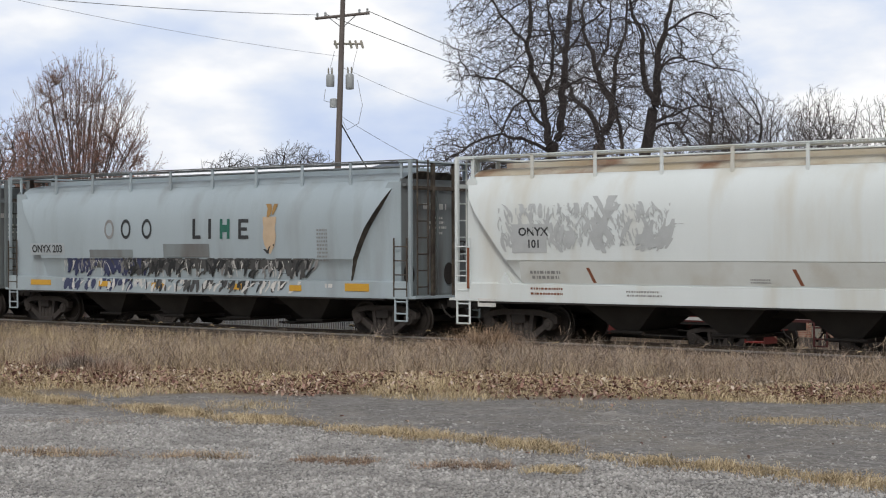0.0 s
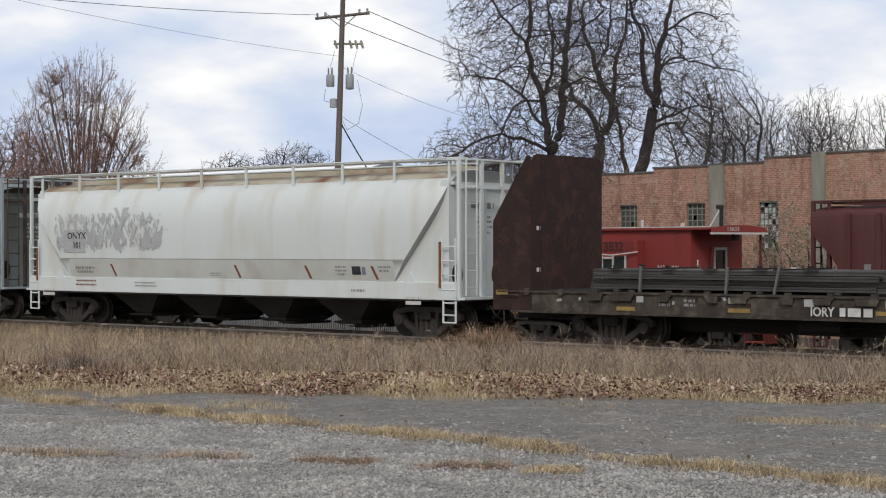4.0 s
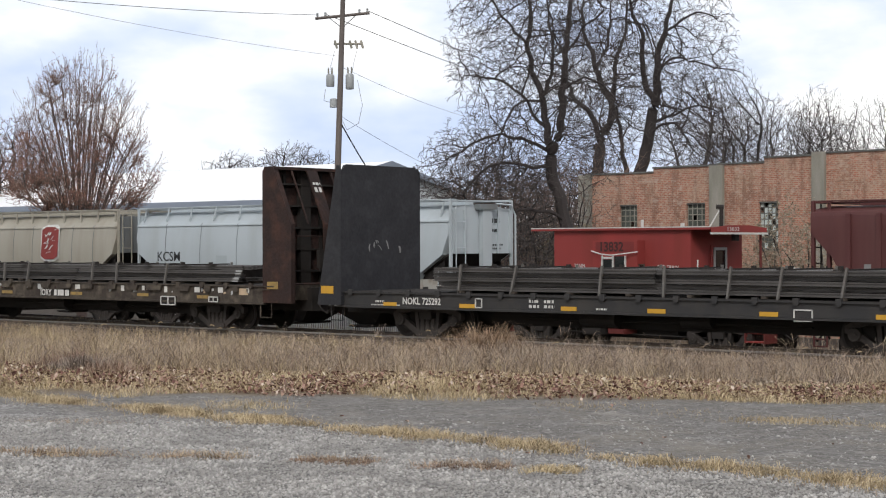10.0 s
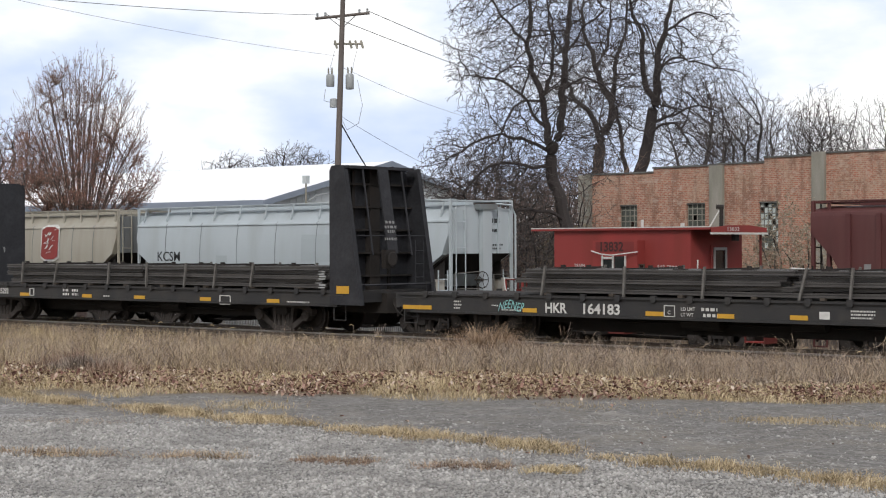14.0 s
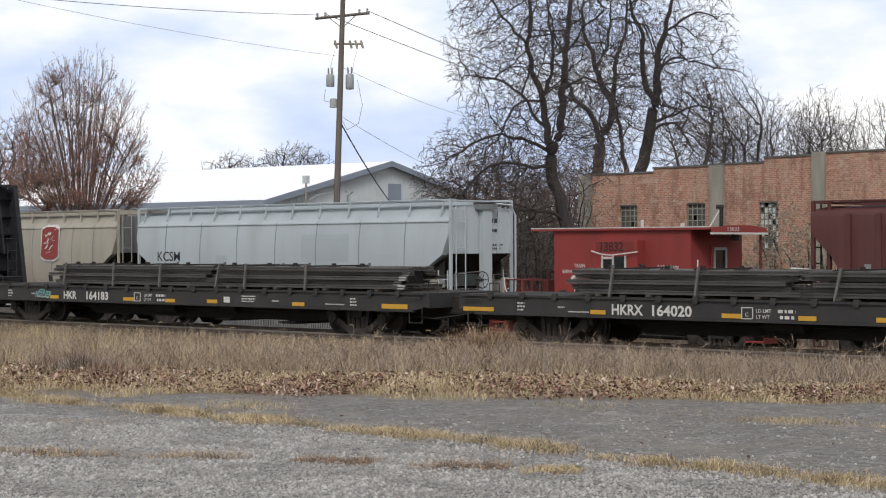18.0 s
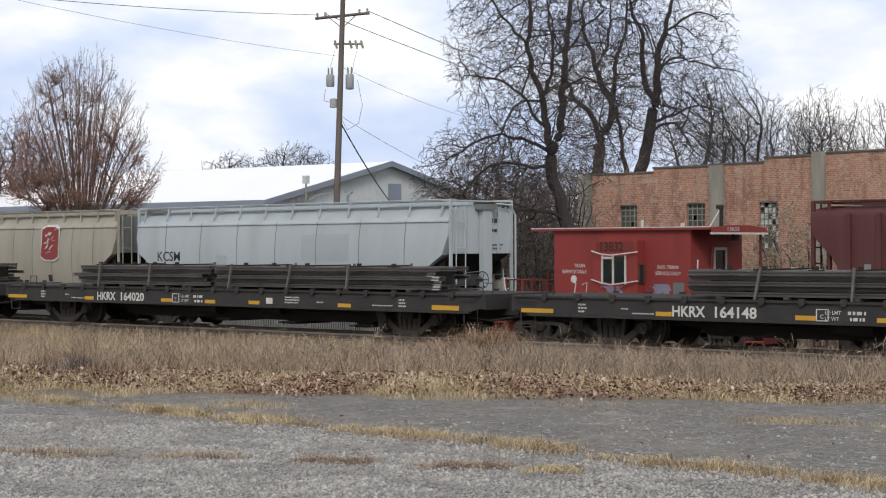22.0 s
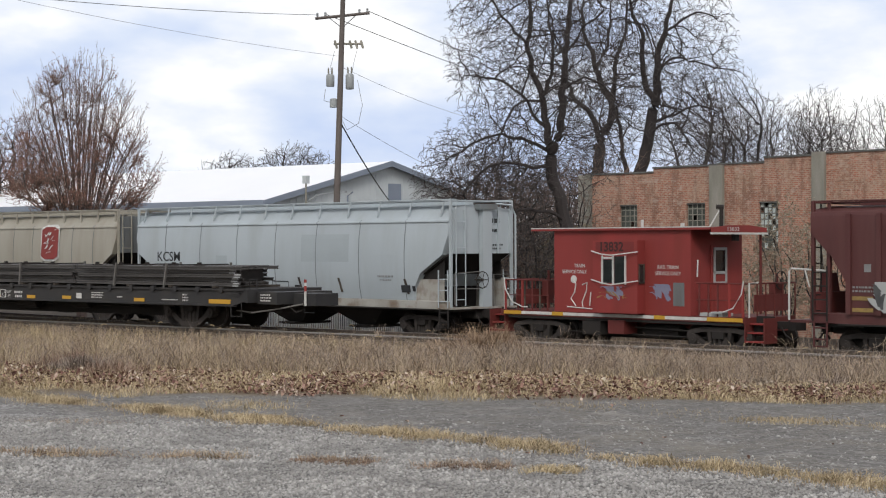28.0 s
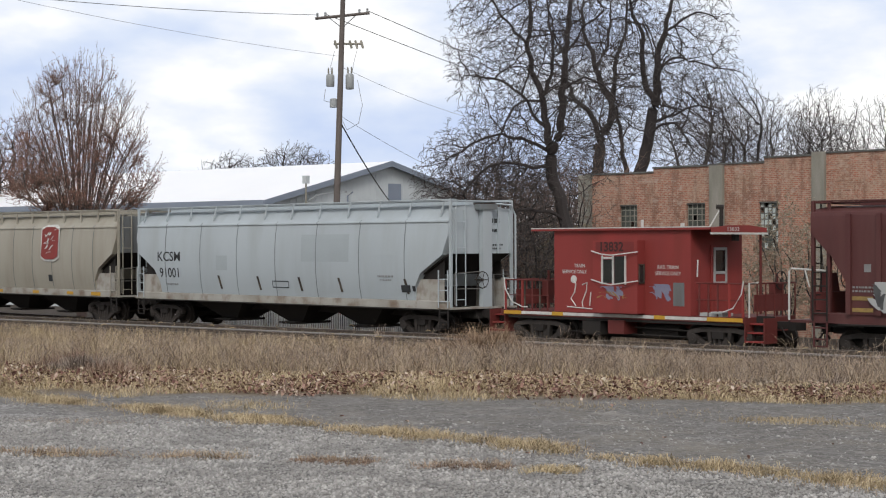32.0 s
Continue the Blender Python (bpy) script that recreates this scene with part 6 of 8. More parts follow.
# ---------------------------------------------------------------- background: more materials
M.update({
    "brickdark": material("sooty_concrete", (0.33, 0.31, 0.27), 0.9, other=(0.2, 0.2, 0.165), spread=0.8, scale=1.5, fine=0.2, stain=(0.13, 0.13, 0.1), stain_scale=2, stain_amount=0.5, streak=True, bump=0.004),
    "coping": material("weathered_coping_stone", (0.15, 0.15, 0.14), 0.9, other=(0.09, 0.09, 0.085), spread=0.8, scale=2, fine=0.2),
    "steelroof": material("white_metal_roof", (0.92, 0.93, 0.95), 0.45, other=(0.87, 0.89, 0.91), spread=0.5, scale=0.3, fine=0.03),
    "siding": material("pale_metal_siding", (0.58, 0.62, 0.64), 0.55, other=(0.52, 0.56, 0.58), spread=0.6, scale=0.4, fine=0.05),
    "bluetrim": material("blue_grey_metal_trim", (0.25, 0.29, 0.36), 0.5, other=(0.21, 0.25, 0.31), spread=0.5, scale=1, fine=0.05),
    "pole": material("weathered_pole_wood", (0.16, 0.138, 0.128), 0.9, other=(0.1, 0.085, 0.078), spread=0.8, scale=3, fine=0.25, streak=True, bump=0.004),
    "porcelain": material("grey_transformer_paint", (0.32, 0.34, 0.35), 0.5, other=(0.36, 0.38, 0.39), spread=0.5, scale=3, fine=0.05),
    "wire": material("dark_cable", (0.03, 0.03, 0.032), 0.6, fine=0.05),
    "wirepale": material("thin_grey_cable", (0.25, 0.26, 0.28), 0.6, fine=0.05),
    "bark": material("grey_brown_bark", (0.05, 0.042, 0.041), 0.95, other=(0.03, 0.026, 0.026), spread=0.8, scale=3, fine=0.25, fine_scale=25, streak=True, bump=0.01),
    "russetbark": material("brown_young_bark", (0.13, 0.095, 0.085), 0.95, other=(0.09, 0.066, 0.06), spread=0.7, scale=2, fine=0.2),
    "twig": material("fine_dark_twigs", (0.072, 0.061, 0.058), 0.95, other=(0.05, 0.043, 0.042), spread=0.6, scale=0.6, fine=0.1),
    "twigred": material("russet_twigs", (0.19, 0.13, 0.105), 0.95, other=(0.12, 0.085, 0.072), spread=0.6, scale=0.5, fine=0.1),
    "twiggrey": material("pale_grey_twigs", (0.12, 0.105, 0.098), 0.95, other=(0.08, 0.07, 0.065), spread=0.6, scale=0.5, fine=0.1),
    "leafred": material("dry_russet_leaves", (0.36, 0.18, 0.14), 0.85, other=(0.27, 0.16, 0.115), spread=0.8, scale=0.6, fine=0.1, island=0.5),
    "litter": leaf_material("fallen_brown_leaves", ((0.0, (0.12, 0.06, 0.05)), (0.3, (0.23, 0.12, 0.095)), (0.55, (0.32, 0.195, 0.152)), (0.8, (0.43, 0.31, 0.245)), (1.0, (0.56, 0.46, 0.385)))),
    "brushtwig": material("pale_brush_stems", (0.27, 0.225, 0.175), 0.95, other=(0.17, 0.145, 0.115), spread=0.7, scale=1.5, fine=0.1),
    "brushleaf": leaf_material("dead_olive_leaves", ((0.0, (0.15, 0.125, 0.085)), (0.5, (0.25, 0.21, 0.15)), (1.0, (0.36, 0.31, 0.24)))),
    "litterpale": material("fallen_pale_leaves", (0.62, 0.54, 0.43), 0.85, other=(0.5, 0.41, 0.3), spread=0.7, scale=3, fine=0.1, island=0.5),
    "straw": leaf_material("dry_straw_grass", ((0.0, (0.33, 0.255, 0.15)), (0.4, (0.49, 0.385, 0.235)), (1.0, (0.66, 0.545, 0.36)))),
    "weed": leaf_material("dead_brown_weeds", ((0.0, (0.24, 0.172, 0.125)), (0.45, (0.385, 0.29, 0.21)), (1.0, (0.54, 0.43, 0.31)))),
    "weedred": leaf_material("reddish_flat_weeds", ((0.0, (0.17, 0.105, 0.08)), (0.5, (0.29, 0.19, 0.14)), (1.0, (0.42, 0.31, 0.23)))),
    "weedrust": leaf_material("rusty_brown_weeds", ((0.0, (0.24, 0.155, 0.1)), (0.5, (0.37, 0.255, 0.165)), (1.0, (0.5, 0.37, 0.25)))),
    "weedgrey": leaf_material("grey_dead_stems", ((0.0, (0.2, 0.16, 0.135)), (0.5, (0.29, 0.235, 0.195)), (1.0, (0.4, 0.33, 0.27)))),
    "green": material("low_green_weed", (0.05, 0.07, 0.02), 0.8, other=(0.08, 0.09, 0.03), spread=0.7, scale=5, fine=0.1, island=0.5),
    "pebblepale": material("bleached_limestone", (0.52, 0.505, 0.485), 0.9, other=(0.37, 0.36, 0.345), spread=0.6, scale=2, fine=0.1, island=0.75),
    "pebble": material("crushed_limestone", (0.4, 0.388, 0.37), 0.9, other=(0.22, 0.21, 0.2), spread=0.6, scale=2, fine=0.1, island=0.7),
    "picket": material("pale_fence_paint", (0.8, 0.81, 0.82), 0.6, other=(0.68, 0.69, 0.7), spread=0.6, scale=2, fine=0.1, single=0.3),
    "carpaint": material("dark_blue_grey_car_paint", (0.03, 0.035, 0.045), 0.25, other=(0.035, 0.04, 0.05), spread=0.4, scale=1, fine=0.02, spec=0.6),
    "tyre": material("black_tyre_rubber", (0.02, 0.02, 0.02), 0.85, fine=0.1),
    "lamp_red": material("red_tail_lamp", (0.4, 0.02, 0.02), 0.3, fine=0.02),
})


def brick_material():
    m = bpy.data.materials.new("weathered_red_brick")
    m.use_nodes = True
    n, l = m.node_tree.nodes, m.node_tree.links
    b = n["Principled BSDF"]
    b.inputs["Roughness"].default_value = 0.92
    co = n.new("ShaderNodeTexCoord")
    mp = n.new("ShaderNodeMapping")
    mp.inputs["Rotation"].default_value = (radians(90), 0, 0)
    l.new(co.outputs["Object"], mp.inputs["Vector"])
    br = n.new("ShaderNodeTexBrick")
    for k, v in (("Color1", (0.43, 0.16, 0.1, 1)), ("Color2", (0.31, 0.12, 0.082, 1)), ("Mortar", (0.42, 0.3, 0.225, 1))):
        br.inputs[k].default_value = v
    for k, v in (("Scale", 1.0), ("Mortar Size", 0.015), ("Brick Width", 0.22), ("Row Height", 0.075), ("Bias", -0.1)):
        br.inputs[k].default_value = v
    l.new(mp.outputs[0], br.inputs["Vector"])

    def tex(size, detail=6, sx=1.0, sz=1.0):
        q = n.new("ShaderNodeMapping")
        q.inputs["Scale"].default_value = (sx, 1, sz)
        l.new(co.outputs["Object"], q.inputs["Vector"])
        t = n.new("ShaderNodeTexNoise")
        t.inputs["Scale"].default_value, t.inputs["Detail"].default_value, t.inputs["Roughness"].default_value = size, detail, 0.7
        l.new(q.outputs[0], t.inputs["Vector"])
        return t.outputs["Fac"]

    def blend(src, lo, hi, top, c1, c2):
        r = n.new("ShaderNodeMapRange")
        r.inputs[1].default_value, r.inputs[2].default_value, r.inputs[4].default_value = lo, hi, top
        l.new(src, r.inputs[0])
        x = n.new("ShaderNodeMix")
        x.data_type = "RGBA"
        l.new(r.outputs[0], x.inputs[0])
        l.new(c1, x.inputs[6])
        x.inputs[7].default_value = (*c2, 1)
        return x.outputs[2]

    col = blend(tex(0.9), 0.5, 0.6, 0.6, br.outputs["Color"], (0.3, 0.2, 0.14))
    col = blend(tex(0.6, 9, 1.0, 0.6), 0.5, 0.6, 0.6, col, (0.42, 0.29, 0.21))
    col = blend(tex(13, 4, 0.5, 1.0), 0.56, 0.62, 0.55, col, (0.19, 0.08, 0.06))
    col = blend(tex(7, 5), 0.5, 0.62, 0.75, col, (0.5, 0.37, 0.285))
    col = blend(tex(1.6, 5, 1.0, 0.3), 0.5, 0.62, 0.7, col, (0.2, 0.105, 0.075))
    col = blend(tex(4, 6, 0.35, 2.2), 0.55, 0.66, 0.6, col, (0.13, 0.06, 0.045))
    col = blend(tex(9, 6, 0.6, 1.2), 0.56, 0.62, 0.6, col, (0.5, 0.4, 0.32))
    # flaking limewash in broad patches
    col = blend(tex(3.2, 10, 0.7, 1.0), 0.54, 0.64, 0.6, col, (0.47, 0.385, 0.32))
    l.new(col, b.inputs["Base Color"])
    bp = n.new("ShaderNodeBump")
    bp.inputs["Strength"].default_value, bp.inputs["Distance"].default_value = 0.7, 0.012
    l.new(br.outputs["Fac"], bp.inputs["Height"])
    bp.invert = True
    l.new(bp.outputs[0], b.inputs["Normal"])
    return m


# ---------------------------------------------------------------- brick factory, its front along the siding
def factory():
    b = thing("brick_building", "old red-brick factory with stained concrete piers and broken steel windows", "building", pose(-36.15, 26.91, -1.3, 0, 0, -6.7))
    Z = 1.3
    brick = brick_material()
    steps = [(-7.2, -3.4, 5.42), (-3.4, 0.0, 5.6), (0.0, 2.33, 5.64), (2.33, 4.95, 5.83), (4.95, 30.0, 5.9)]
    holes = [(-5.28, -4.3, 2.4, 4.09), (-1.62, -0.65, 2.4, 4.1), (2.06, 3.0, 2.2, 4.09), (8.2, 9.3, 2.2, 4.1)]
    split = 4.5
    xs = [-7.2] + [v for h in holes for v in h[:2]] + [30.0]
    for x0, x1 in zip(xs[::2], xs[1::2]):
        part("wall_section", Shape().box(x0, x1, 0, 0.35, 0, split + Z), brick, b)
    for x0, x1, z0, z1 in holes:
        part("wall_section", Shape().box(x0, x1, 0, 0.35, 0, z0 + Z), brick, b)
        part("wall_section", Shape().box(x0, x1, 0, 0.35, z1 + Z, split + Z), brick, b)
    for x0, x1, top in steps:
        part("parapet", Shape().box(x0, x1, 0, 0.35, split + Z, top + Z), brick, b)
        part("coping", Shape().box(x0 - 0.02, x1 + 0.02, -0.05, 0.42, top + Z + 0.003, top + Z + 0.07), "coping", b)
    part("side_wall", Shape().box(-7.5, -7.2, 0.1, 24, 0, 5.3 + Z), brick, b)
    part("roof", Shape().box(-7.2, 30, 0.36, 24, 4.9 + Z, 5.1 + Z), "coping", b)
    for x0, x1, top in ((-7.56, -6.86, 5.45), (-0.33, 0.35, 5.62), (4.67, 5.25, 5.98), (10.4, 11.0, 5.95)):
        part("pier", Shape().box(x0, x1, -0.16, -0.003, 0, top + Z), "brickdark", b, "stained grey concrete pier")
    rw = random.Random(91)
    for j, (x0, x1, z0, z1) in enumerate(holes):
        win = part("window", Shape().box(x0 - 0.05, x1 + 0.05, -0.06, 0.2, z0 + Z - 0.09, z0 + Z - 0.002), "coping", b)
        cols, rows = (4, 7) if j != 2 else (5, 8)
        fr = Shape()
        for c in range(cols + 1):
            x = x0 + (x1 - x0) * c / cols
            fr.box(x - 0.018, x + 0.018, 0.1, 0.14, z0 + Z, z1 + Z)
        for r in range(rows + 1):
            z = z0 + (z1 - z0) * r / rows + Z
            fr.box(x0, x1, 0.1, 0.14, z - 0.018, z + 0.018)
        part("window_frame", fr, "brickdark" if j != 2 else "coping", win)
        for c in range(cols):
            for r in range(rows):
                kind = rw.random()
                if kind < (0.25 if j == 2 else 0.12):
                    continue
                xa, xb = x0 + (x1 - x0) * c / cols + 0.02, x0 + (x1 - x0) * (c + 1) / cols - 0.02
                za, zb = z0 + (z1 - z0) * r / rows + Z + 0.02, z0 + (z1 - z0) * (r + 1) / rows + Z - 0.02
                pale = kind < (0.8 if j == 2 else 0.14)
                part("pane", Shape().box(xa, xb, 0.115, 0.125, za, zb), "paneglass" if pale else "panedark", win)
        part("lintel", Shape().box(x0 + 0.003, x1 - 0.003, 0.02, 0.14, z1 + Z - 0.06, z1 + Z - 0.003), "coping", win)
    # near-black sheet added behind the windows to give a dark interior
    part("inner_wall", Shape().box(-7.0, 30, 3.0, 3.1, 0, 4.8 + Z), "under", b)
    return b


M["paneglass"] = material("dusty_white_pane", (0.6, 0.66, 0.64), 0.35, other=(0.4, 0.48, 0.46), spread=0.6, scale=3, fine=0.05, single=0.4)
M["panedark"] = material("grimy_green_pane", (0.09, 0.1, 0.085), 0.3, other=(0.05, 0.055, 0.05), spread=0.7, scale=3, fine=0.1, single=0.5)
factory()


# ---------------------------------------------------------------- long shed with a white roof
def shed():
    b = thing("metal_shed", "long pale metal shed with a white gable roof and blue-grey trim", "building", pose(-66.57, 40.6, -1.3))
    Z, W, eave, ridge, L = 1.3, 10.0, 4.82, 7.2, 60.0
    part("gable_wall", Shape().prism([(-W, 0), (W, 0), (W, eave + Z - 0.1), (0, ridge + Z - 0.1), (-W, eave + Z - 0.1)], "x", -0.2, 0.0), "siding", b)
    part("long_wall", Shape().box(-L, -0.2, -W, -W + 0.2, 0, eave + Z - 0.15), "siding", b)
    part("long_wall", Shape().box(-L, -0.2, W - 0.2, W, 0, eave + Z - 0.15), "siding", b)
    for k in (-1, 1):
        t = 0.1
        o = [(k * (W + 0.4), eave + Z - 0.1), (0, ridge + Z), (0, ridge + Z + t), (k * (W + 0.4), eave + Z - 0.1 + t)]
        part("roof", Shape().prism(o[::-k], "x", -L, 0.35), "steelroof", b)
        o = [(k * (W + 0.42), eave + Z - 0.32), (0, ridge + Z - 0.2), (0, ridge + Z + t + 0.02), (k * (W + 0.42), eave + Z - 0.1 + t)]
        part("rake_trim", Shape().prism(o[::-k], "x", 0.36, 0.42), "bluetrim", b)
        part("eave_trim", Shape().box(-L, 0.35, *sorted((k * (W + 0.41), k * (W + 0.47))), eave + Z - 0.3, eave + Z + 0.02), "bluetrim", b)
    part("louvre", Shape().box(0.004, 0.06, 0.1, 1.2, 4.2 + Z, 6.0 + Z), "bluetrim", b)
    part("sign_panel", Shape().box(0.004, 0.07, -1.6, 2.6, 4.2 + Z, 4.9 + Z), "bluetrim", b)
    s = Shape()
    for i in range(40):
        y = -W + 0.5 + i * 0.5
        s.box(0.003, 0.03, y - 0.03, y + 0.03, 0.1, min(eave + Z + (W - abs(y)) * 0.235, 8.2) - 0.4)
    part("siding_rib", s, "siding", b)
    part("wall_pipe", Shape().tube([(0.1, -3.5, 3.0 + Z), (0.1, -3.5, 5.2 + Z), (0.5, -3.5, 5.4 + Z)], 0.05, 6), "bluetrim", b)


shed()
sign = thing("pole_lamp", "small pale box lamp on a thin steel post", "lamp", pose(-64.2, 31.4, -1.3))
part("post", Shape().tube([(0, 0, 0), (0, 0, 7.0)], 0.05, 6), "brickdark", sign)
part("lamp_box", Shape().box(-0.14, 0.14, -0.14, 0.14, 7.0, 7.42), "siding", sign)
st = thing("street_lamp", "grey street lamp with a long bent arm", "lamp", pose(-64.9, 33.6, -1.3))
part("post", Shape().tube([(-0.9, -0.6, 0), (-0.9, -0.6, 6.0)], 0.06, 6), "porcelain", st)
part("arm", Shape().tube([(-0.9, -0.6, 6.0), (-0.4, -0.2, 6.45), (0.6, 0.5, 6.6)], 0.035, 5), "porcelain", st)
part("lamp_head", Shape().box(0.5, 1.1, 0.4, 0.6, 6.55, 6.66), "porcelain", st)


# ---------------------------------------------------------------- utility poles and wires
def utility_pole(name, label, m, full):
    p = thing(name, label, "utility pole", m)
    top = 14.6
    lean = 0.034
    at = lambda z: Vector((lean * z * 0.75, lean * z * 0.62, z))
    part("shaft", Shape().tube([at(z) for z in (-0.3, 4, 8, 12, top)], 0.17, 12, 0.11), "pole", p, smooth=True)
    d = Vector((0.77, 0.64, 0))
    c = at(13.72)
    arm = Shape()
    arm.tube([c - d * 1.2 - Vector((0, 0, 0.1)), c + d * 1.2 + Vector((0, 0, 0.14))], 0.07, 6)
    part("crossarm", arm, "pole", p)
    part("arm_brace", Shape().tube([c - d * 0.6 + Vector((0, 0, -0.05)), at(13.2)], 0.02, 4).tube([c + d * 0.6 + Vector((0, 0, 0.05)), at(13.2)], 0.02, 4), "wirepale", p)
    for k in (-1.1, -0.75, 0.75, 1.1):
        part("insulator", Shape().lathe([(0.03, 0.0), (0.06, 0.06), (0.04, 0.1), (0.06, 0.14), (0.03, 0.2)], 8, "z", tuple(c + d * k + Vector((0, 0, 0.06 + 0.09 * k)))), "porcelain", p)
    if full:
        c2 = at(12.5)
        part("cutout_arm", Shape().tube([c2 - d * 0.35, c2 + d * 0.85], 0.05, 5), "brickdark", p)
        for k in (-0.3, 0.35, 0.6, 0.85):
            part("cutout", Shape().tube([c2 + d * k + Vector((0, 0, 0.15)), c2 + d * (k + 0.1) + Vector((0, 0, -0.2))], 0.055, 6), "brickdark", p)
        for k, z, tall in ((-0.44, 10.62, 0.56), (0.42, 10.5, 0.7)):
            q = at(z) + d * k
            part("transformer", Shape().lathe([(0.16, 0.0), (0.185, 0.03), (0.185, tall - 0.1), (0.16, tall - 0.04), (0.08, tall)], 14, "z", tuple(q)), "porcelain", p, "grey pole transformer", smooth=True)
            for e in (-0.08, 0.08):
                part("bushing", Shape().lathe([(0.03, tall), (0.045, tall + 0.08), (0.03, tall + 0.14), (0.04, tall + 0.2), (0.02, tall + 0.28)], 6, "z", tuple(q + d * e)), "brickdark", p)
        q = at(9.8) - d * 0.27
        part("meter_box", Shape().lathe([(0.17, -0.1), (0.17, 0.25), (0.1, 0.3)], 10, "z", tuple(q)), "porcelain", p)
        part("drip_loop", Shape().tube([at(12.3) + d * 0.7, at(11.6) + d * 0.55, at(11.2) + d * 0.5], 0.014, 4).tube([at(10.9) + d * 0.75, at(9.8) + d * 1.0, at(9.0) + d * 0.85, at(8.7) + d * 0.35, at(9.2) + d * 0.1], 0.014, 4)
             .tube([at(12.2) - d * 0.3, at(11.5) - d * 0.45, at(11.2) - d * 0.42], 0.014, 4).tube([at(10.5) - d * 0.65, at(10.0) - d * 0.7, at(9.9) - d * 0.3], 0.014, 4), "wirepale", p)
    return p


POLE = Vector((-51.77, 20.39, -1.25))
utility_pole("utility_pole", "tall weathered wooden utility pole with two transformers", pose(*POLE), True)
POLE_FAR = Vector((-92.3, 122.0, -1.6))
utility_pole("utility_pole", "distant wooden utility pole with a single crossarm", pose(*POLE_FAR), False)


def cable(name, a, b, sag, r, mat, label):
    a, b = Vector(a), Vector(b)
    pts = [a + (b - a) * t + Vector((0, 0, -4 * sag * t * (1 - t))) for t in [i / 16 for i in range(17)]]
    single(name, Shape().tube(pts, r, 4), mat, label, "cable")


TOP = POLE + Vector((0.36, 0.29, 13.87))
along = Vector((0.77, 0.64, 0))
for k in (-1.1, -0.75, 1.1, 0.2):
    q = TOP + along * k + Vector((0, 0, 0.08 * k + (0.6 if k == 0.2 else 0)))
    far = POLE_FAR + Vector((0.2, 0.2, 13.95)) + along * k * 0.8
    if k in (1.1, -0.75):
        cable("power_line", q, far, 0.5, 0.018, "wire", "thin dark power line between wooden poles")
for k, near in ((-1.1, (-47.63, -2.2, 10.68)), (0.2, (-47.63, -2.2, 10.89))):
    q = TOP + along * k + Vector((0, 0, 0.08 * k + (0.6 if k == 0.2 else 0)))
    cable("power_line", q, near, 0.15, 0.011, "wire", "thin dark power line between wooden poles")
cable("service_drop", POLE + Vector((0.25, 0.2, 9.1)), (-63.6, 38.4, 4.1), 0.25, 0.035, "wire", "thick black service cable sagging from the pole")
cable("service_drop", POLE + Vector((0.3, 0.24, 11.5)), (-58.52, 40.81, 9.07), 0.25, 0.009, "wirepale", "thin pale telephone wire")
cable("service_drop", POLE + Vector((0.25, 0.2, 9.35)), (-58.04, 41.21, 4.87), 0.3, 0.011, "wirepale", "thin pale telephone wire")
cable("service_drop", POLE + Vector((0.3, 0.24, 11.95)), (-47.63, -2.2, 10.87), 0.2, 0.007, "wirepale", "thin pale telephone wire")


# ---------------------------------------------------------------- picket fence and a parked car behind the siding
fence = thing("picket_fence", "pale steel picket fence behind the siding", "fence", TRACK2 @ pose(0, 4.6, -0.5))
PICKET = Shape().box(-0.022, 0.022, -0.012, 0.012, 0.02, 1.2).prism([(-0.022, 1.2), (0.022, 1.2), (0, 1.26)], "y", -0.012, 0.012).mesh("picket", "picket")
for i in range(170):
    part("picket", PICKET, None, fence, at=pose(-24.5 + i * 0.115, 0, 0, 0, rng.uniform(-0.8, 0.8), 0))
part("rail", Shape().box(-24.6, -4.8, 0.014, 0.05, 0.2, 0.25), "picket", fence)
part("rail", Shape().box(-24.6, -4.8, 0.014, 0.05, 1.0, 1.05), "picket", fence)
for i in range(9):
    part("post", Shape().box(-24.5 + i * 2.44, -24.4 + i * 2.44, 0.06, 0.14, -0.2, 1.35), "under", fence)


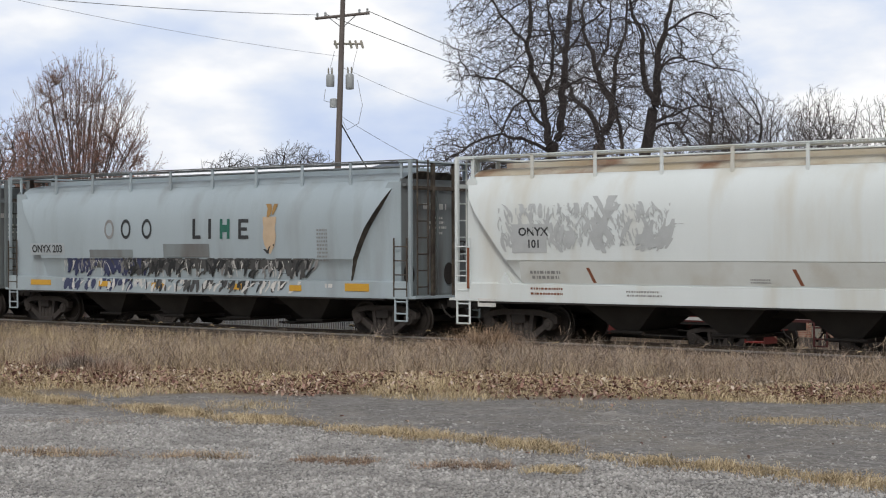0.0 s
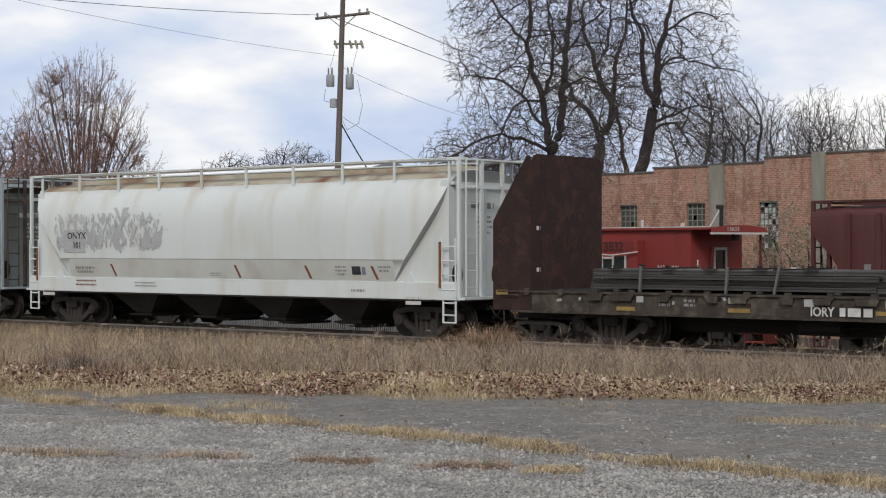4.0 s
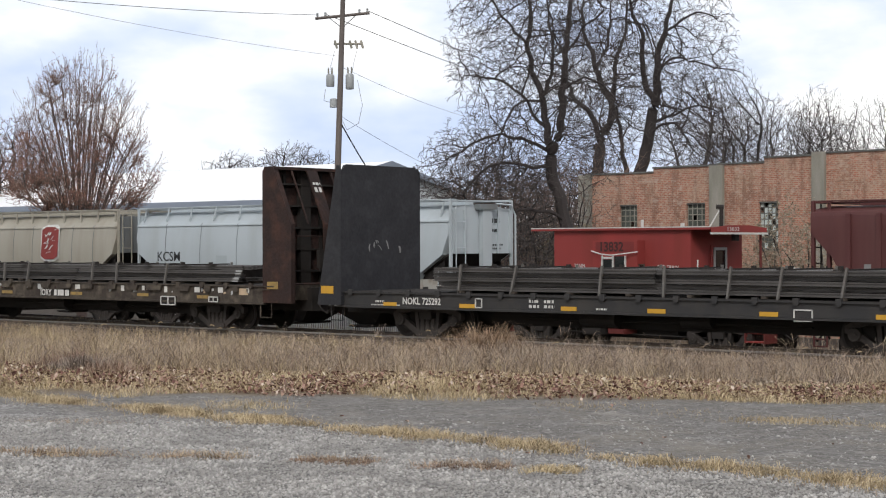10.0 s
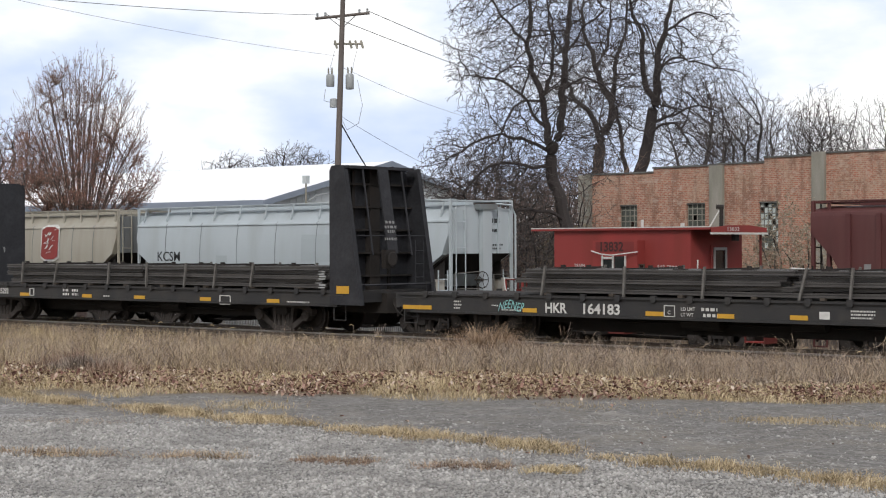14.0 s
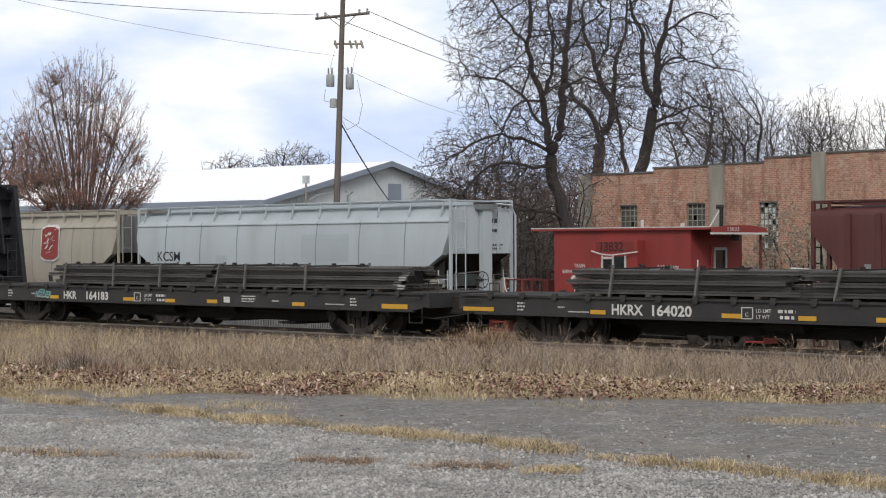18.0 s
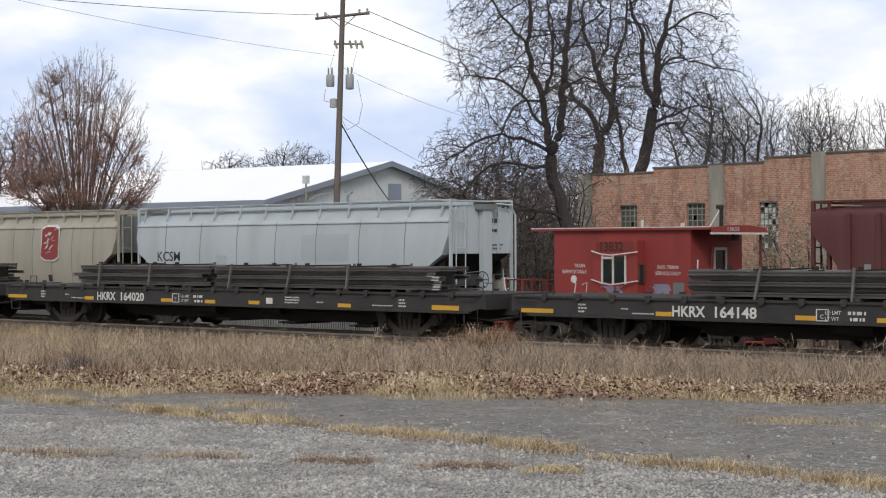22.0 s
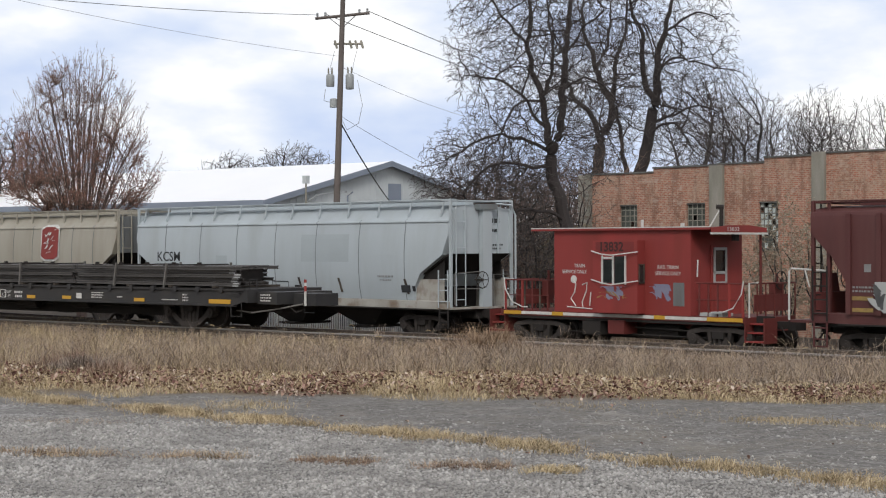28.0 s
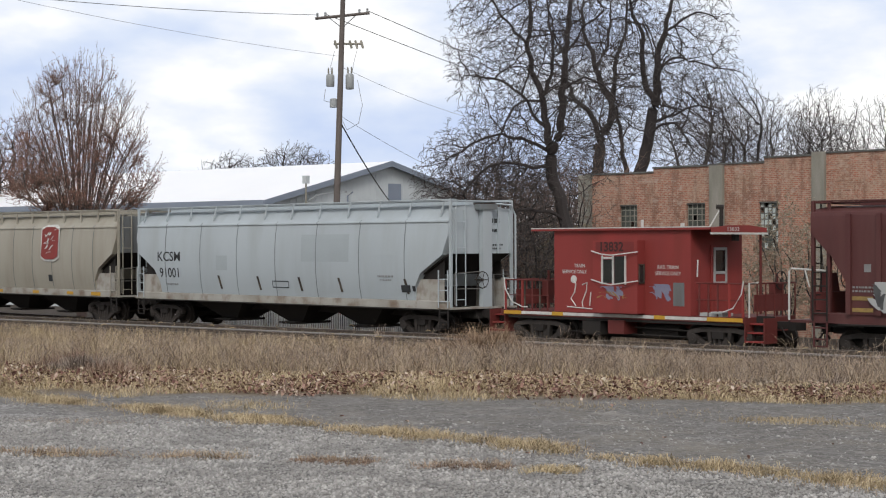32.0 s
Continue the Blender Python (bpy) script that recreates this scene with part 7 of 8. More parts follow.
def parked_car():
    c = thing("car", "dark blue-grey hatchback parked behind the fence", "car", TRACK2 @ pose(-12.2, 7.2, -0.5, 0, 0, 8))
    body = [(-2.1, 0.28), (-2.15, 0.6), (-2.05, 0.92), (-1.1, 1.0), (0.2, 1.02), (1.3, 0.95), (2.0, 0.78), (2.15, 0.5), (2.1, 0.28)]
    part("body", Shape().prism(body, "y", -0.86, 0.86), "carpaint", c)
    cab = [(-1.95, 0.96), (-1.6, 1.42), (-0.6, 1.5), (0.3, 1.42), (1.1, 0.98)]
    part("cabin", Shape().prism(cab, "y", -0.74, 0.74), "carpaint", c)
    for x0, x1 in ((-1.5, -0.7), (-0.6, 0.45)):
        part("window", Shape().prism([(x0, 1.02), (x0 + 0.12, 1.38), (x1 - 0.15, 1.38), (x1 + 0.1, 1.02)], "y", -0.752, -0.743), GLASS_DARK, c)
    part("rear_window", Shape().box(-1.95, -1.9, -0.6, 0.6, 1.05, 1.35), "paneglass", c)
    part("tail_lamp", Shape().box(-2.14, -1.9, -0.87, -0.6, 0.75, 0.95), "lamp_red", c)
    for x in (-1.35, 1.35):
        for y in (-0.8, 0.8):
            w = part("wheel", Shape().lathe([(0.19, -0.09), (0.3, -0.1), (0.32, -0.06), (0.32, 0.06), (0.3, 0.1), (0.19, 0.09)], 18, "y"), "tyre", c, at=pose(x, y, 0.32))
            part("rim", Shape().lathe([(0.05, -0.1), (0.18, -0.085), (0.19, 0.085), (0.05, 0.1)], 12, "y"), "porcelain", w)


parked_car()


# ---------------------------------------------------------------- trees
RIGHT = Vector((math.cos(TURN), math.sin(TURN), 0))
AWAY = Vector((-math.sin(TURN), math.cos(TURN), 0))


class Crown:
    """Bare branches that grow step by step towards free room inside rounded volumes; wood and twigs go into separate meshes."""

    def __init__(self, seed, step=0.3, kill=0.5, sense=3.0, up=0.0, twig_r=0.009, droop=0.45, twig=(0.35, 0.85), twigs=0.8, split=0.6, wild=0.4, pipe=1.9, jitter=0.28):
        self.rs, self.r = np.random.RandomState(seed), random.Random(seed)
        self.step, self.kill, self.sense, self.up = step, kill, sense, up
        self.twig_r, self.droop, self.twig, self.twigs, self.split, self.wild, self.pipe, self.jitter = twig_r, droop, twig, twigs, split, wild, pipe, jitter
        self.p, self.up_node, self.least, self.fixed = [], [], [], []
        self.wood, self.fine, self.tips = Shape(), Shape(), []

    def stem(self, pts, r0, r1):
        pts = [np.array(p, float) for p in pts]
        dense = []
        for a, b in zip(pts[:-1], pts[1:]):
            n = max(1, int(np.linalg.norm(b - a) / self.step))
            dense += [a + (b - a) * i / n for i in range(n)]
        dense.append(pts[-1])
        if self.p:
            d = np.linalg.norm(np.array(self.p) - dense[0], axis=1)
            last = int(d.argmin())
        else:
            last = -1
        for i, q in enumerate(dense):
            q = q + (self.rs.randn(3) * self.step * self.jitter if i else 0)
            self.p.append(q)
            self.up_node.append(last)
            self.least.append(r0 + (r1 - r0) * i / len(dense))
            self.fixed.append(True)
            last = len(self.p) - 1

    def limbs(self, count, above, reach, r0, turn=0.55):
        """Crooked side limbs that leave the stems outwards, wander and curl up or down."""
        own = [i for i in range(len(self.p)) if self.p[i][2] > above]
        for _ in range(count):
            p = Vector(self.p[self.r.choice(own)])
            a, lift = self.r.uniform(0, 2 * math.pi), self.r.uniform(-0.1, 0.9)
            d = Vector((math.cos(a), math.sin(a), lift)).normalized()
            curl, length, pts = self.r.uniform(-0.28, 0.34), reach * self.r.uniform(0.5, 1.2), [p.copy()]
            for _ in range(7):
                d = (d + Vector([self.r.uniform(-1, 1) * turn for _ in range(3)]) * 0.6 + Vector((0, 0, curl))).normalized()
                p = p + d * length / 7
                pts.append(p.copy())
            self.stem(pts, r0 * self.r.uniform(0.7, 1.2), 0.012)

    def fill(self, rooms):
        """rooms: (middle, radii, how many) of the rounded volumes."""
        goals = []
        for c, rad, n in rooms:
            v = self.rs.randn(n, 3)
            v /= np.linalg.norm(v, axis=1)[:, None]
            v *= (self.rs.rand(n, 1) ** 0.42)
            frame_ = np.array([RIGHT, AWAY, (0, 0, 1)])
            goals.append((np.array(c) + v * np.array(rad)) @ frame_)
        g = np.concatenate(goals)
        g = g[g[:, 2] > 0.5]
        pos = np.array(self.p)
        d = np.linalg.norm(g[:, None] - pos[None], axis=2)
        near, dist = d.argmin(1), d.min(1)
        for _ in range(70):
            live = dist > self.kill
            g, near, dist = g[live], near[live], dist[live]
            act = dist < self.sense
            if not act.any():
                self.sense *= 1.6
                if not len(g) or self.sense > 12:
                    break
                continue
            way = g[act] - pos[near[act]]
            way /= np.linalg.norm(way, axis=1)[:, None]
            ids, inv = np.unique(near[act], return_inverse=True)
            total = np.zeros((len(ids), 3))
            np.add.at(total, inv, way)
            total /= np.linalg.norm(total, axis=1)[:, None] + 1e-6
            total += self.rs.randn(len(ids), 3) * self.wild + np.array([0, 0, self.up])
            total /= np.linalg.norm(total, axis=1)[:, None]
            fresh = pos[ids] + total * self.step
            k = len(pos)
            pos = np.concatenate([pos, fresh])
            self.up_node += list(ids)
            d = np.linalg.norm(g[:, None] - fresh[None], axis=2)
            m, j = d.min(1), d.argmin(1)
            better = m < dist
            near, dist = np.where(better, j + k, near), np.where(better, m, dist)
        self.p = pos
        n = len(pos)
        self.least += [0.0] * (n - len(self.least))

    def build(self):
        n = len(self.p)
        pos = np.array(self.p)
        kids = [[] for _ in range(n)]
        for i, q in enumerate(self.up_node):
            if q >= 0:
                kids[q].append(i)
        load = np.zeros(n)
        for i in range(n - 1, -1, -1):
            load[i] = max(load[i], self.twig_r ** self.pipe)
            if self.up_node[i] >= 0:
                load[self.up_node[i]] += load[i]
        rad = np.maximum(load ** (1 / self.pipe), np.array(self.least))
        rad = np.minimum(rad, [rad[0]] * n)
        heads = [0] + [c for i in range(n) for c in sorted(kids[i], key=lambda c: -rad[c])[1:]]
        for h in heads:
            chain = ([self.up_node[h]] if self.up_node[h] >= 0 else []) + [h]
            while kids[chain[-1]]:
                chain.append(max(kids[chain[-1]], key=lambda c: rad[c]))
            pts = pos[chain].copy()
            pts[1:-1] = pts[1:-1] * 0.5 + (pts[:-2] + pts[2:]) * 0.25
            rr = [float(rad[c]) for c in chain]
            if len(rr) > 1:
                rr[0] = min(rr[0], rr[1] * 1.25)
            i = 0
            while i < len(chain) - 1:
                thick = rr[i] > 0.017
                j = i + 1
                while j < len(chain) - 1 and (rr[j] > 0.017) == thick:
                    j += 1
                (self.wood if thick else self.fine).tube(pts[i:j + 1], rr[i:j + 1], 8 if rr[i] > 0.12 else 5 if thick else 3, cap=False)
                i = j
        r = self.r
        for i in range(1, n):
            if rad[i] > 0.03:
                continue
            for _ in range(2 if not kids[i] else 1):
                if kids[i] and r.random() > self.twigs:
                    continue
                d = Vector(pos[i] - pos[self.up_node[i]]).normalized()
                side = d.orthogonal().normalized()
                side.rotate(Matrix.Rotation(r.uniform(0, 2 * math.pi), 3, d))
                a = r.uniform(0.3, 1.1) if kids[i] else r.uniform(0.0, 0.6)
                d = d * math.cos(a) + side * math.sin(a)
                p, L, pts = Vector(pos[i]), r.uniform(*self.twig), [Vector(pos[i])]
                for s in range(4):
                    d = (d + Vector((r.uniform(-1, 1), r.uniform(-1, 1), r.uniform(-1, 1))) * 0.22 + Vector((0, 0, -self.droop * (s + 1) * 0.25))).normalized()
                    p = p + d * L / 4
                    pts.append(p)
                    if s == 1 and r.random() < self.split:
                        e = (d + Vector((r.uniform(-1, 1), r.uniform(-1, 1), r.uniform(-0.6, 0.6) - self.droop * 0.3)) * 0.9).normalized()
                        self.fine.tube([p, p + e * L * 0.22, p + e * L * 0.4 + Vector((0, 0, -self.droop * L * 0.15))], self.twig_r * 0.8, 3, self.twig_r * 0.45, cap=False)
                        self.tips.append(p + e * L * 0.4)
                self.fine.tube(pts, self.twig_r * 0.95, 3, self.twig_r * 0.5, cap=False)
                self.tips += pts[2:]


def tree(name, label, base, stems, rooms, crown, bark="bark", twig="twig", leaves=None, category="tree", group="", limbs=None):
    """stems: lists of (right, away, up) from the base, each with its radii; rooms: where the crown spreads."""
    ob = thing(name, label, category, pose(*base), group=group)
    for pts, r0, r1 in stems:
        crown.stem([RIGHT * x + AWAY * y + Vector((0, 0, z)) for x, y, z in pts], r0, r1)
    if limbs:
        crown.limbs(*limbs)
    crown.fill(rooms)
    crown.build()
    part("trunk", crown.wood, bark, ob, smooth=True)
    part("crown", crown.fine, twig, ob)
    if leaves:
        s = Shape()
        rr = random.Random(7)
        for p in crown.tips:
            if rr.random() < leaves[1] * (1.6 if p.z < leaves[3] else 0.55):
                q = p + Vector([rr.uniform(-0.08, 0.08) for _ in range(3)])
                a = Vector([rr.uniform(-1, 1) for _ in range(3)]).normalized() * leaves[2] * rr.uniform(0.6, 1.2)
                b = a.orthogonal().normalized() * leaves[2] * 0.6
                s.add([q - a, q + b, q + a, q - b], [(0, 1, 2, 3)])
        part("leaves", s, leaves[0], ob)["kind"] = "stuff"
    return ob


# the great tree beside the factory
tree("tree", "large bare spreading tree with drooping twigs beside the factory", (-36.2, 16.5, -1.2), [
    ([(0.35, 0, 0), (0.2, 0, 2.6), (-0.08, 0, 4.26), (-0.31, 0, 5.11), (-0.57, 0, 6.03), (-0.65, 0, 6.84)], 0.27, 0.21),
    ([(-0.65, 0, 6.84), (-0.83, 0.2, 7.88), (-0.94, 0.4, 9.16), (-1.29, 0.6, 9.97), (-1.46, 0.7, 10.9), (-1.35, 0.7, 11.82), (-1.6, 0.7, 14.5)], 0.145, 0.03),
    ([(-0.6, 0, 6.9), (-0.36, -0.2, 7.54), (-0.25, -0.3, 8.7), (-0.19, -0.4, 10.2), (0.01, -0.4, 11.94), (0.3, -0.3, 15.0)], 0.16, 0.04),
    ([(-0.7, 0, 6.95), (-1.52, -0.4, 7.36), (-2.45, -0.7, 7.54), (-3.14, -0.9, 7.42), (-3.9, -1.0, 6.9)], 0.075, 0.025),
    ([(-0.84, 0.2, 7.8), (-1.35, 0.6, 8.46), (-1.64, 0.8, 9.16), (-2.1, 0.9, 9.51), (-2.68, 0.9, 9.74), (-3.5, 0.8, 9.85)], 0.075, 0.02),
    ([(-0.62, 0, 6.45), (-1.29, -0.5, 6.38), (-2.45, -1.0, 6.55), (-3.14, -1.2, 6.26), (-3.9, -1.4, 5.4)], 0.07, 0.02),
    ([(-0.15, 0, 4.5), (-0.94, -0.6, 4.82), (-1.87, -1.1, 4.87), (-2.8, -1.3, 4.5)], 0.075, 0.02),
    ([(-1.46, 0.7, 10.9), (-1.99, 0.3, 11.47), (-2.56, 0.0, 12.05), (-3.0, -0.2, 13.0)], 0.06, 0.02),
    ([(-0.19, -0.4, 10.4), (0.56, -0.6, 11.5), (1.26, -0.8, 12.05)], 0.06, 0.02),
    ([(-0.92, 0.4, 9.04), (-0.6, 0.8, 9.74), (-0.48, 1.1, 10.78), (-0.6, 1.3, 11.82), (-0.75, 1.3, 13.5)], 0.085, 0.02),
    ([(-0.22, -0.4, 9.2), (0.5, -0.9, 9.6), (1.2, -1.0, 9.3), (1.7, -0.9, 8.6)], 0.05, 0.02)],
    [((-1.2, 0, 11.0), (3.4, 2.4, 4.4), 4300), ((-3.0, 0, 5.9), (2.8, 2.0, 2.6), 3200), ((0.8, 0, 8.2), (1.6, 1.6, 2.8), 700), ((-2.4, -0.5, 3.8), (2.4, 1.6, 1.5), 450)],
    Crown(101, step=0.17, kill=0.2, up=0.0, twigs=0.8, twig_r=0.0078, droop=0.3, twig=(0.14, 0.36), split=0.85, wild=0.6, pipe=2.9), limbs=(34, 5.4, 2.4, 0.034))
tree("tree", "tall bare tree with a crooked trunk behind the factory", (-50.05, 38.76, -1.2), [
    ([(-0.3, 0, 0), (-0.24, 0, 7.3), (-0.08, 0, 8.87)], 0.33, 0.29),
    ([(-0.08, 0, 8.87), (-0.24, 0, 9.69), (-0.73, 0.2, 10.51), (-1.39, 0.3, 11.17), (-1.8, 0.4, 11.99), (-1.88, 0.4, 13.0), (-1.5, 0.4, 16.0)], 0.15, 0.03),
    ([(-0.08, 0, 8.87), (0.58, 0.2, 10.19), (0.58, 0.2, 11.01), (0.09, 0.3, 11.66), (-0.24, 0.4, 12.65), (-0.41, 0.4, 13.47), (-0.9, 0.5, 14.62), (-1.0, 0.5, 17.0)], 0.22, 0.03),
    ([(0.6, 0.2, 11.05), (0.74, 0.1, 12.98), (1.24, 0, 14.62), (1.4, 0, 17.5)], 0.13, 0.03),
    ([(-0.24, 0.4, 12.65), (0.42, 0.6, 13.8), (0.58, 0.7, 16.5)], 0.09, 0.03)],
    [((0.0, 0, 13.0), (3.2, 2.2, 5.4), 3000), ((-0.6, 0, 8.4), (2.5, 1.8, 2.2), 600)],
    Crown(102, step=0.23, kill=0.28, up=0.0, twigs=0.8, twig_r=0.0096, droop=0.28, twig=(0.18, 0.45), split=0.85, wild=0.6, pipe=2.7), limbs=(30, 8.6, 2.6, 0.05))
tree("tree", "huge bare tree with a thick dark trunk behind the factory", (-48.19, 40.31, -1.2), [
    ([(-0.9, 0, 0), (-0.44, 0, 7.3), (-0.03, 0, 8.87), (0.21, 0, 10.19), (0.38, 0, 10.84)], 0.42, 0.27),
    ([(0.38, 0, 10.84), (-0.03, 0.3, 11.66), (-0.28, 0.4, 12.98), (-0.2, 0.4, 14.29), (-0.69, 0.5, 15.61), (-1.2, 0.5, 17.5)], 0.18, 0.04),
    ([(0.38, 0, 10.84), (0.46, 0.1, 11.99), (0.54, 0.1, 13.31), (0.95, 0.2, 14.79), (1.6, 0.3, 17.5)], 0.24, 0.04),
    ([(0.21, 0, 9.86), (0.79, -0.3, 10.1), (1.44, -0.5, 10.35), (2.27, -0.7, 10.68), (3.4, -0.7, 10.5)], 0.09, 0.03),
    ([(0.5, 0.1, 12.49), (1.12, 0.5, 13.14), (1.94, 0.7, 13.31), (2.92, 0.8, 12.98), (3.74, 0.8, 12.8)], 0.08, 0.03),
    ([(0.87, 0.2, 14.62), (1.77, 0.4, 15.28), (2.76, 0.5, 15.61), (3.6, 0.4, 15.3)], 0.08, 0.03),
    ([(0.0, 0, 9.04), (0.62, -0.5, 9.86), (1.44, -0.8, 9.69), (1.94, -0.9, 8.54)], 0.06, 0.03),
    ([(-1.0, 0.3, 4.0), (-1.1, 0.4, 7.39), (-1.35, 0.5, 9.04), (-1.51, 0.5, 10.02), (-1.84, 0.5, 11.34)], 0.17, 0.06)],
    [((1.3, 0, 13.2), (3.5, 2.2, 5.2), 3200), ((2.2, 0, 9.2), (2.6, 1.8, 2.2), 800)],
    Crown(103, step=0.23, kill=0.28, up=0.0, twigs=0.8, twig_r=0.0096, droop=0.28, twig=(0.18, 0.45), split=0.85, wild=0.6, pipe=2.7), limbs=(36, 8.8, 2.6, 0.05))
# russet tree before the shed: a dense fan of straight stems
rr = random.Random(12)
fan = []
for i in range(62):
    a = -1.0 + 2.0 * i / 61 + rr.uniform(-0.06, 0.06)
    y = rr.uniform(-1.8, 1.8)
    top = 13.3 - 2.4 * a * a - rr.uniform(0, 2.4) - 0.2 * y * y
    fan.append(([(a * 0.25, 0, 1.2), (a * 0.55, y * 0.2, 4.0), (a * 1.75, y * 0.6, 4.0 + (top - 4.0) * 0.5), (a * 3.3 + rr.uniform(-0.25, 0.25), y, top)], 0.042, 0.01))
for i in range(10):
    a = rr.choice((-1, 1)) * rr.uniform(0.6, 1.0)
    y = rr.uniform(-1.2, 1.2)
    fan.append(([(a * 0.4, 0, 2.6), (a * 1.4, y * 0.5, 4.6), (a * 3.0, y, 6.0 + rr.uniform(-0.5, 0.8)), (a * 3.7, y, 7.0 + rr.uniform(-0.6, 1.2))], 0.045, 0.012))
tree("tree", "rounded upright tree still holding russet leaves", (-68.32, 19.61, -1.25), [([(0, 0, 0), (0, 0, 1.3)], 0.26, 0.24)] + fan,
     [((0, 0, 8.7), (3.2, 2.2, 3.6), 2300), ((0, 0, 6.6), (3.7, 2.2, 2.2), 1300)],
     Crown(104, step=0.26, kill=0.34, up=1.1, wild=0.16, twig_r=0.0085, droop=-0.5, twig=(0.3, 0.9), twigs=0.6, split=0.5, pipe=2.6, jitter=0.1), "russetbark", "twigred", ("leafred", 0.62, 0.045, 9.3))


def wild_tree(name, label, base, height, width, seed, stems, twig, twig_r, room=230, low=0.4, up=0.3, r0=0.2, leaves=None, category="tree", group="", step=0.4, droop=0.0, wild=0.4):
    """A bare tree of several stems under one uneven crown."""
    rr = random.Random(seed)
    all_stems = []
    for i in range(stems):
        a = (i + 0.5) / stems * 2 - 1 if stems > 1 else rr.uniform(-0.2, 0.2)
        h = height * rr.uniform(0.62, 0.82)
        y = rr.uniform(-1, 1) * width * 0.25
        all_stems.append(([(a * 0.15, 0, 0), (a * width * 0.1, y * 0.3, h * 0.35), (a * width * 0.24 + rr.uniform(-0.3, 0.3), y * 0.7, h * 0.7), (a * width * 0.34 + rr.uniform(-0.5, 0.5), y, h)], r0 / stems ** 0.4, min(0.035, r0 * 0.15)))
    mid = height * (1 + low) / 2
    rooms = [((0, 0, mid), (width * 0.5, width * 0.42, height - mid), int(room * 2.2)), ((rr.uniform(-0.2, 0.2) * width, 0, height * 0.8), (width * 0.3, width * 0.3, height * 0.2), room // 2)]
    return tree(name, label, base, all_stems, rooms, Crown(seed + 1, step=step, kill=step * 1.15, up=up, twig_r=twig_r, droop=droop, twig=(step * 0.8, step * 2.0), wild=wild, split=0.8, pipe=2.1), "bark", twig, leaves, category, group)


for k, (x, y, h, w, n) in enumerate(((-60.5, 65.2, 15.8, 7.0, 2), (-58.6, 66.7, 13.8, 5.0, 2), (-56.2, 68.6, 13.6, 5.5, 3), (-54.6, 70.0, 13.2, 5.5, 3), (-53.3, 71.2, 12.2, 5.0, 2), (-51.4, 72.7, 13.6, 5.0, 2), (-53.6, 69.6, 14.2, 5.0, 2), (-56.9, 64.4, 15.4, 5.5, 3))):
    wild_tree("tree", "bare grey tree in the wood behind the factory", (x, y, -1.3), h, w, 200 + 3 * k, n, "twiggrey", 0.0105, 1000, 0.36, up=0.5, r0=0.22, group="trees behind the factory", step=0.31, droop=-0.25, wild=0.28)
for k, (x, y, h, w, n) in enumerate(((-103.0, 62.3, 11.2, 6.5, 4), (-99.0, 65.5, 12.0, 7.5, 4), (-107.0, 59.0, 9.8, 6.0, 4), (-111.0, 56.0, 9.2, 6.0, 4))):
    wild_tree("tree", "far bare tree beyond the white-roofed shed", (x, y, -1.3), h, w, 300 + 3 * k, n, "twig", 0.0165, 1300, 0.5, r0=0.22, group="trees beyond the shed", step=0.36)
for k, (x, y, h, w, n) in enumerate(((-97.6, 34.2, 12.2, 6.5, 5), (-95.6, 35.8, 12.4, 6.0, 5), (-94.0, 36.4, 10.8, 6.0, 5), (-92.5, 37.5, 9.0, 5.0, 4), (-88.0, 40.5, 8.4, 5.0, 4))):
    wild_tree("tree", "brownish thicket tree at the edge of the yard", (x, y, -1.3), h, w, 400 + 3 * k, n, "twigred", 0.014, 700, 0.4, r0=0.2, leaves=("leafred", 0.1, 0.06, 20), group="trees at the yard's edge")
# brush against the factory wall and between the standing cars
for k, (x, y, h, w, n, mat) in enumerate(((-29.8, 21.0, 5.2, 2.8, 6, "brushtwig"), (-28.4, 21.2, 4.4, 2.4, 6, "brushtwig"), (-31.2, 21.4, 3.4, 2.4, 6, "brushtwig"), (-36.8, 18.5, 4.2, 3.0, 6, "twiggrey"), (-35.2, 17.8, 3.0, 2.4, 6, "twig"), (-38.6, 20.0, 4.2, 3.2, 6, "twiggrey"), (-41.0, 22.5, 4.4, 3.4, 6, "twigred"), (-43.5, 24.5, 4.6, 3.4, 6, "twiggrey"))):
    wild_tree("bush", "tangled brush with a few dead leaves growing by the factory wall", (x, y, -1.25), h, w, 500 + 3 * k, n, mat, 0.0075, 420, 0.08, up=0.3, r0=0.05, leaves=("brushleaf", 0.62, 0.05, 99), category="bush", group="brush by the factory", step=0.28, droop=-0.1)
for k in range(13):
    d = 80 + 6.0 * (k % 4)
    r = (0.022 + 0.0058 * k) * d
    p = EYE + AWAY * d + RIGHT * r
    wild_tree("tree", "tangled bare thicket between the shed and the factory", (p.x, p.y, -1.3), 8.2 + 1.3 * math.sin(k * 2.1), 5.4, 600 + 3 * k, 4, ("twigred", "twiggrey", "twigred")[k % 3], 0.0105, 260, 0.15, r0=0.15, group="thicket")

for k in range(6):
    d = 64 + 3.0 * (k % 3)
    p = EYE + AWAY * d + RIGHT * ((0.018 + 0.0105 * k) * d)
    wild_tree("tree", "dense brown scrub behind the standing cars", (p.x, p.y, -1.25), 6.4 + 0.9 * math.sin(k * 1.7), 4.6, 650 + 3 * k, 5, ("twigred", "twiggrey")[k % 2], 0.0085, 300, 0.12, r0=0.11, group="scrub behind the cars", step=0.34)


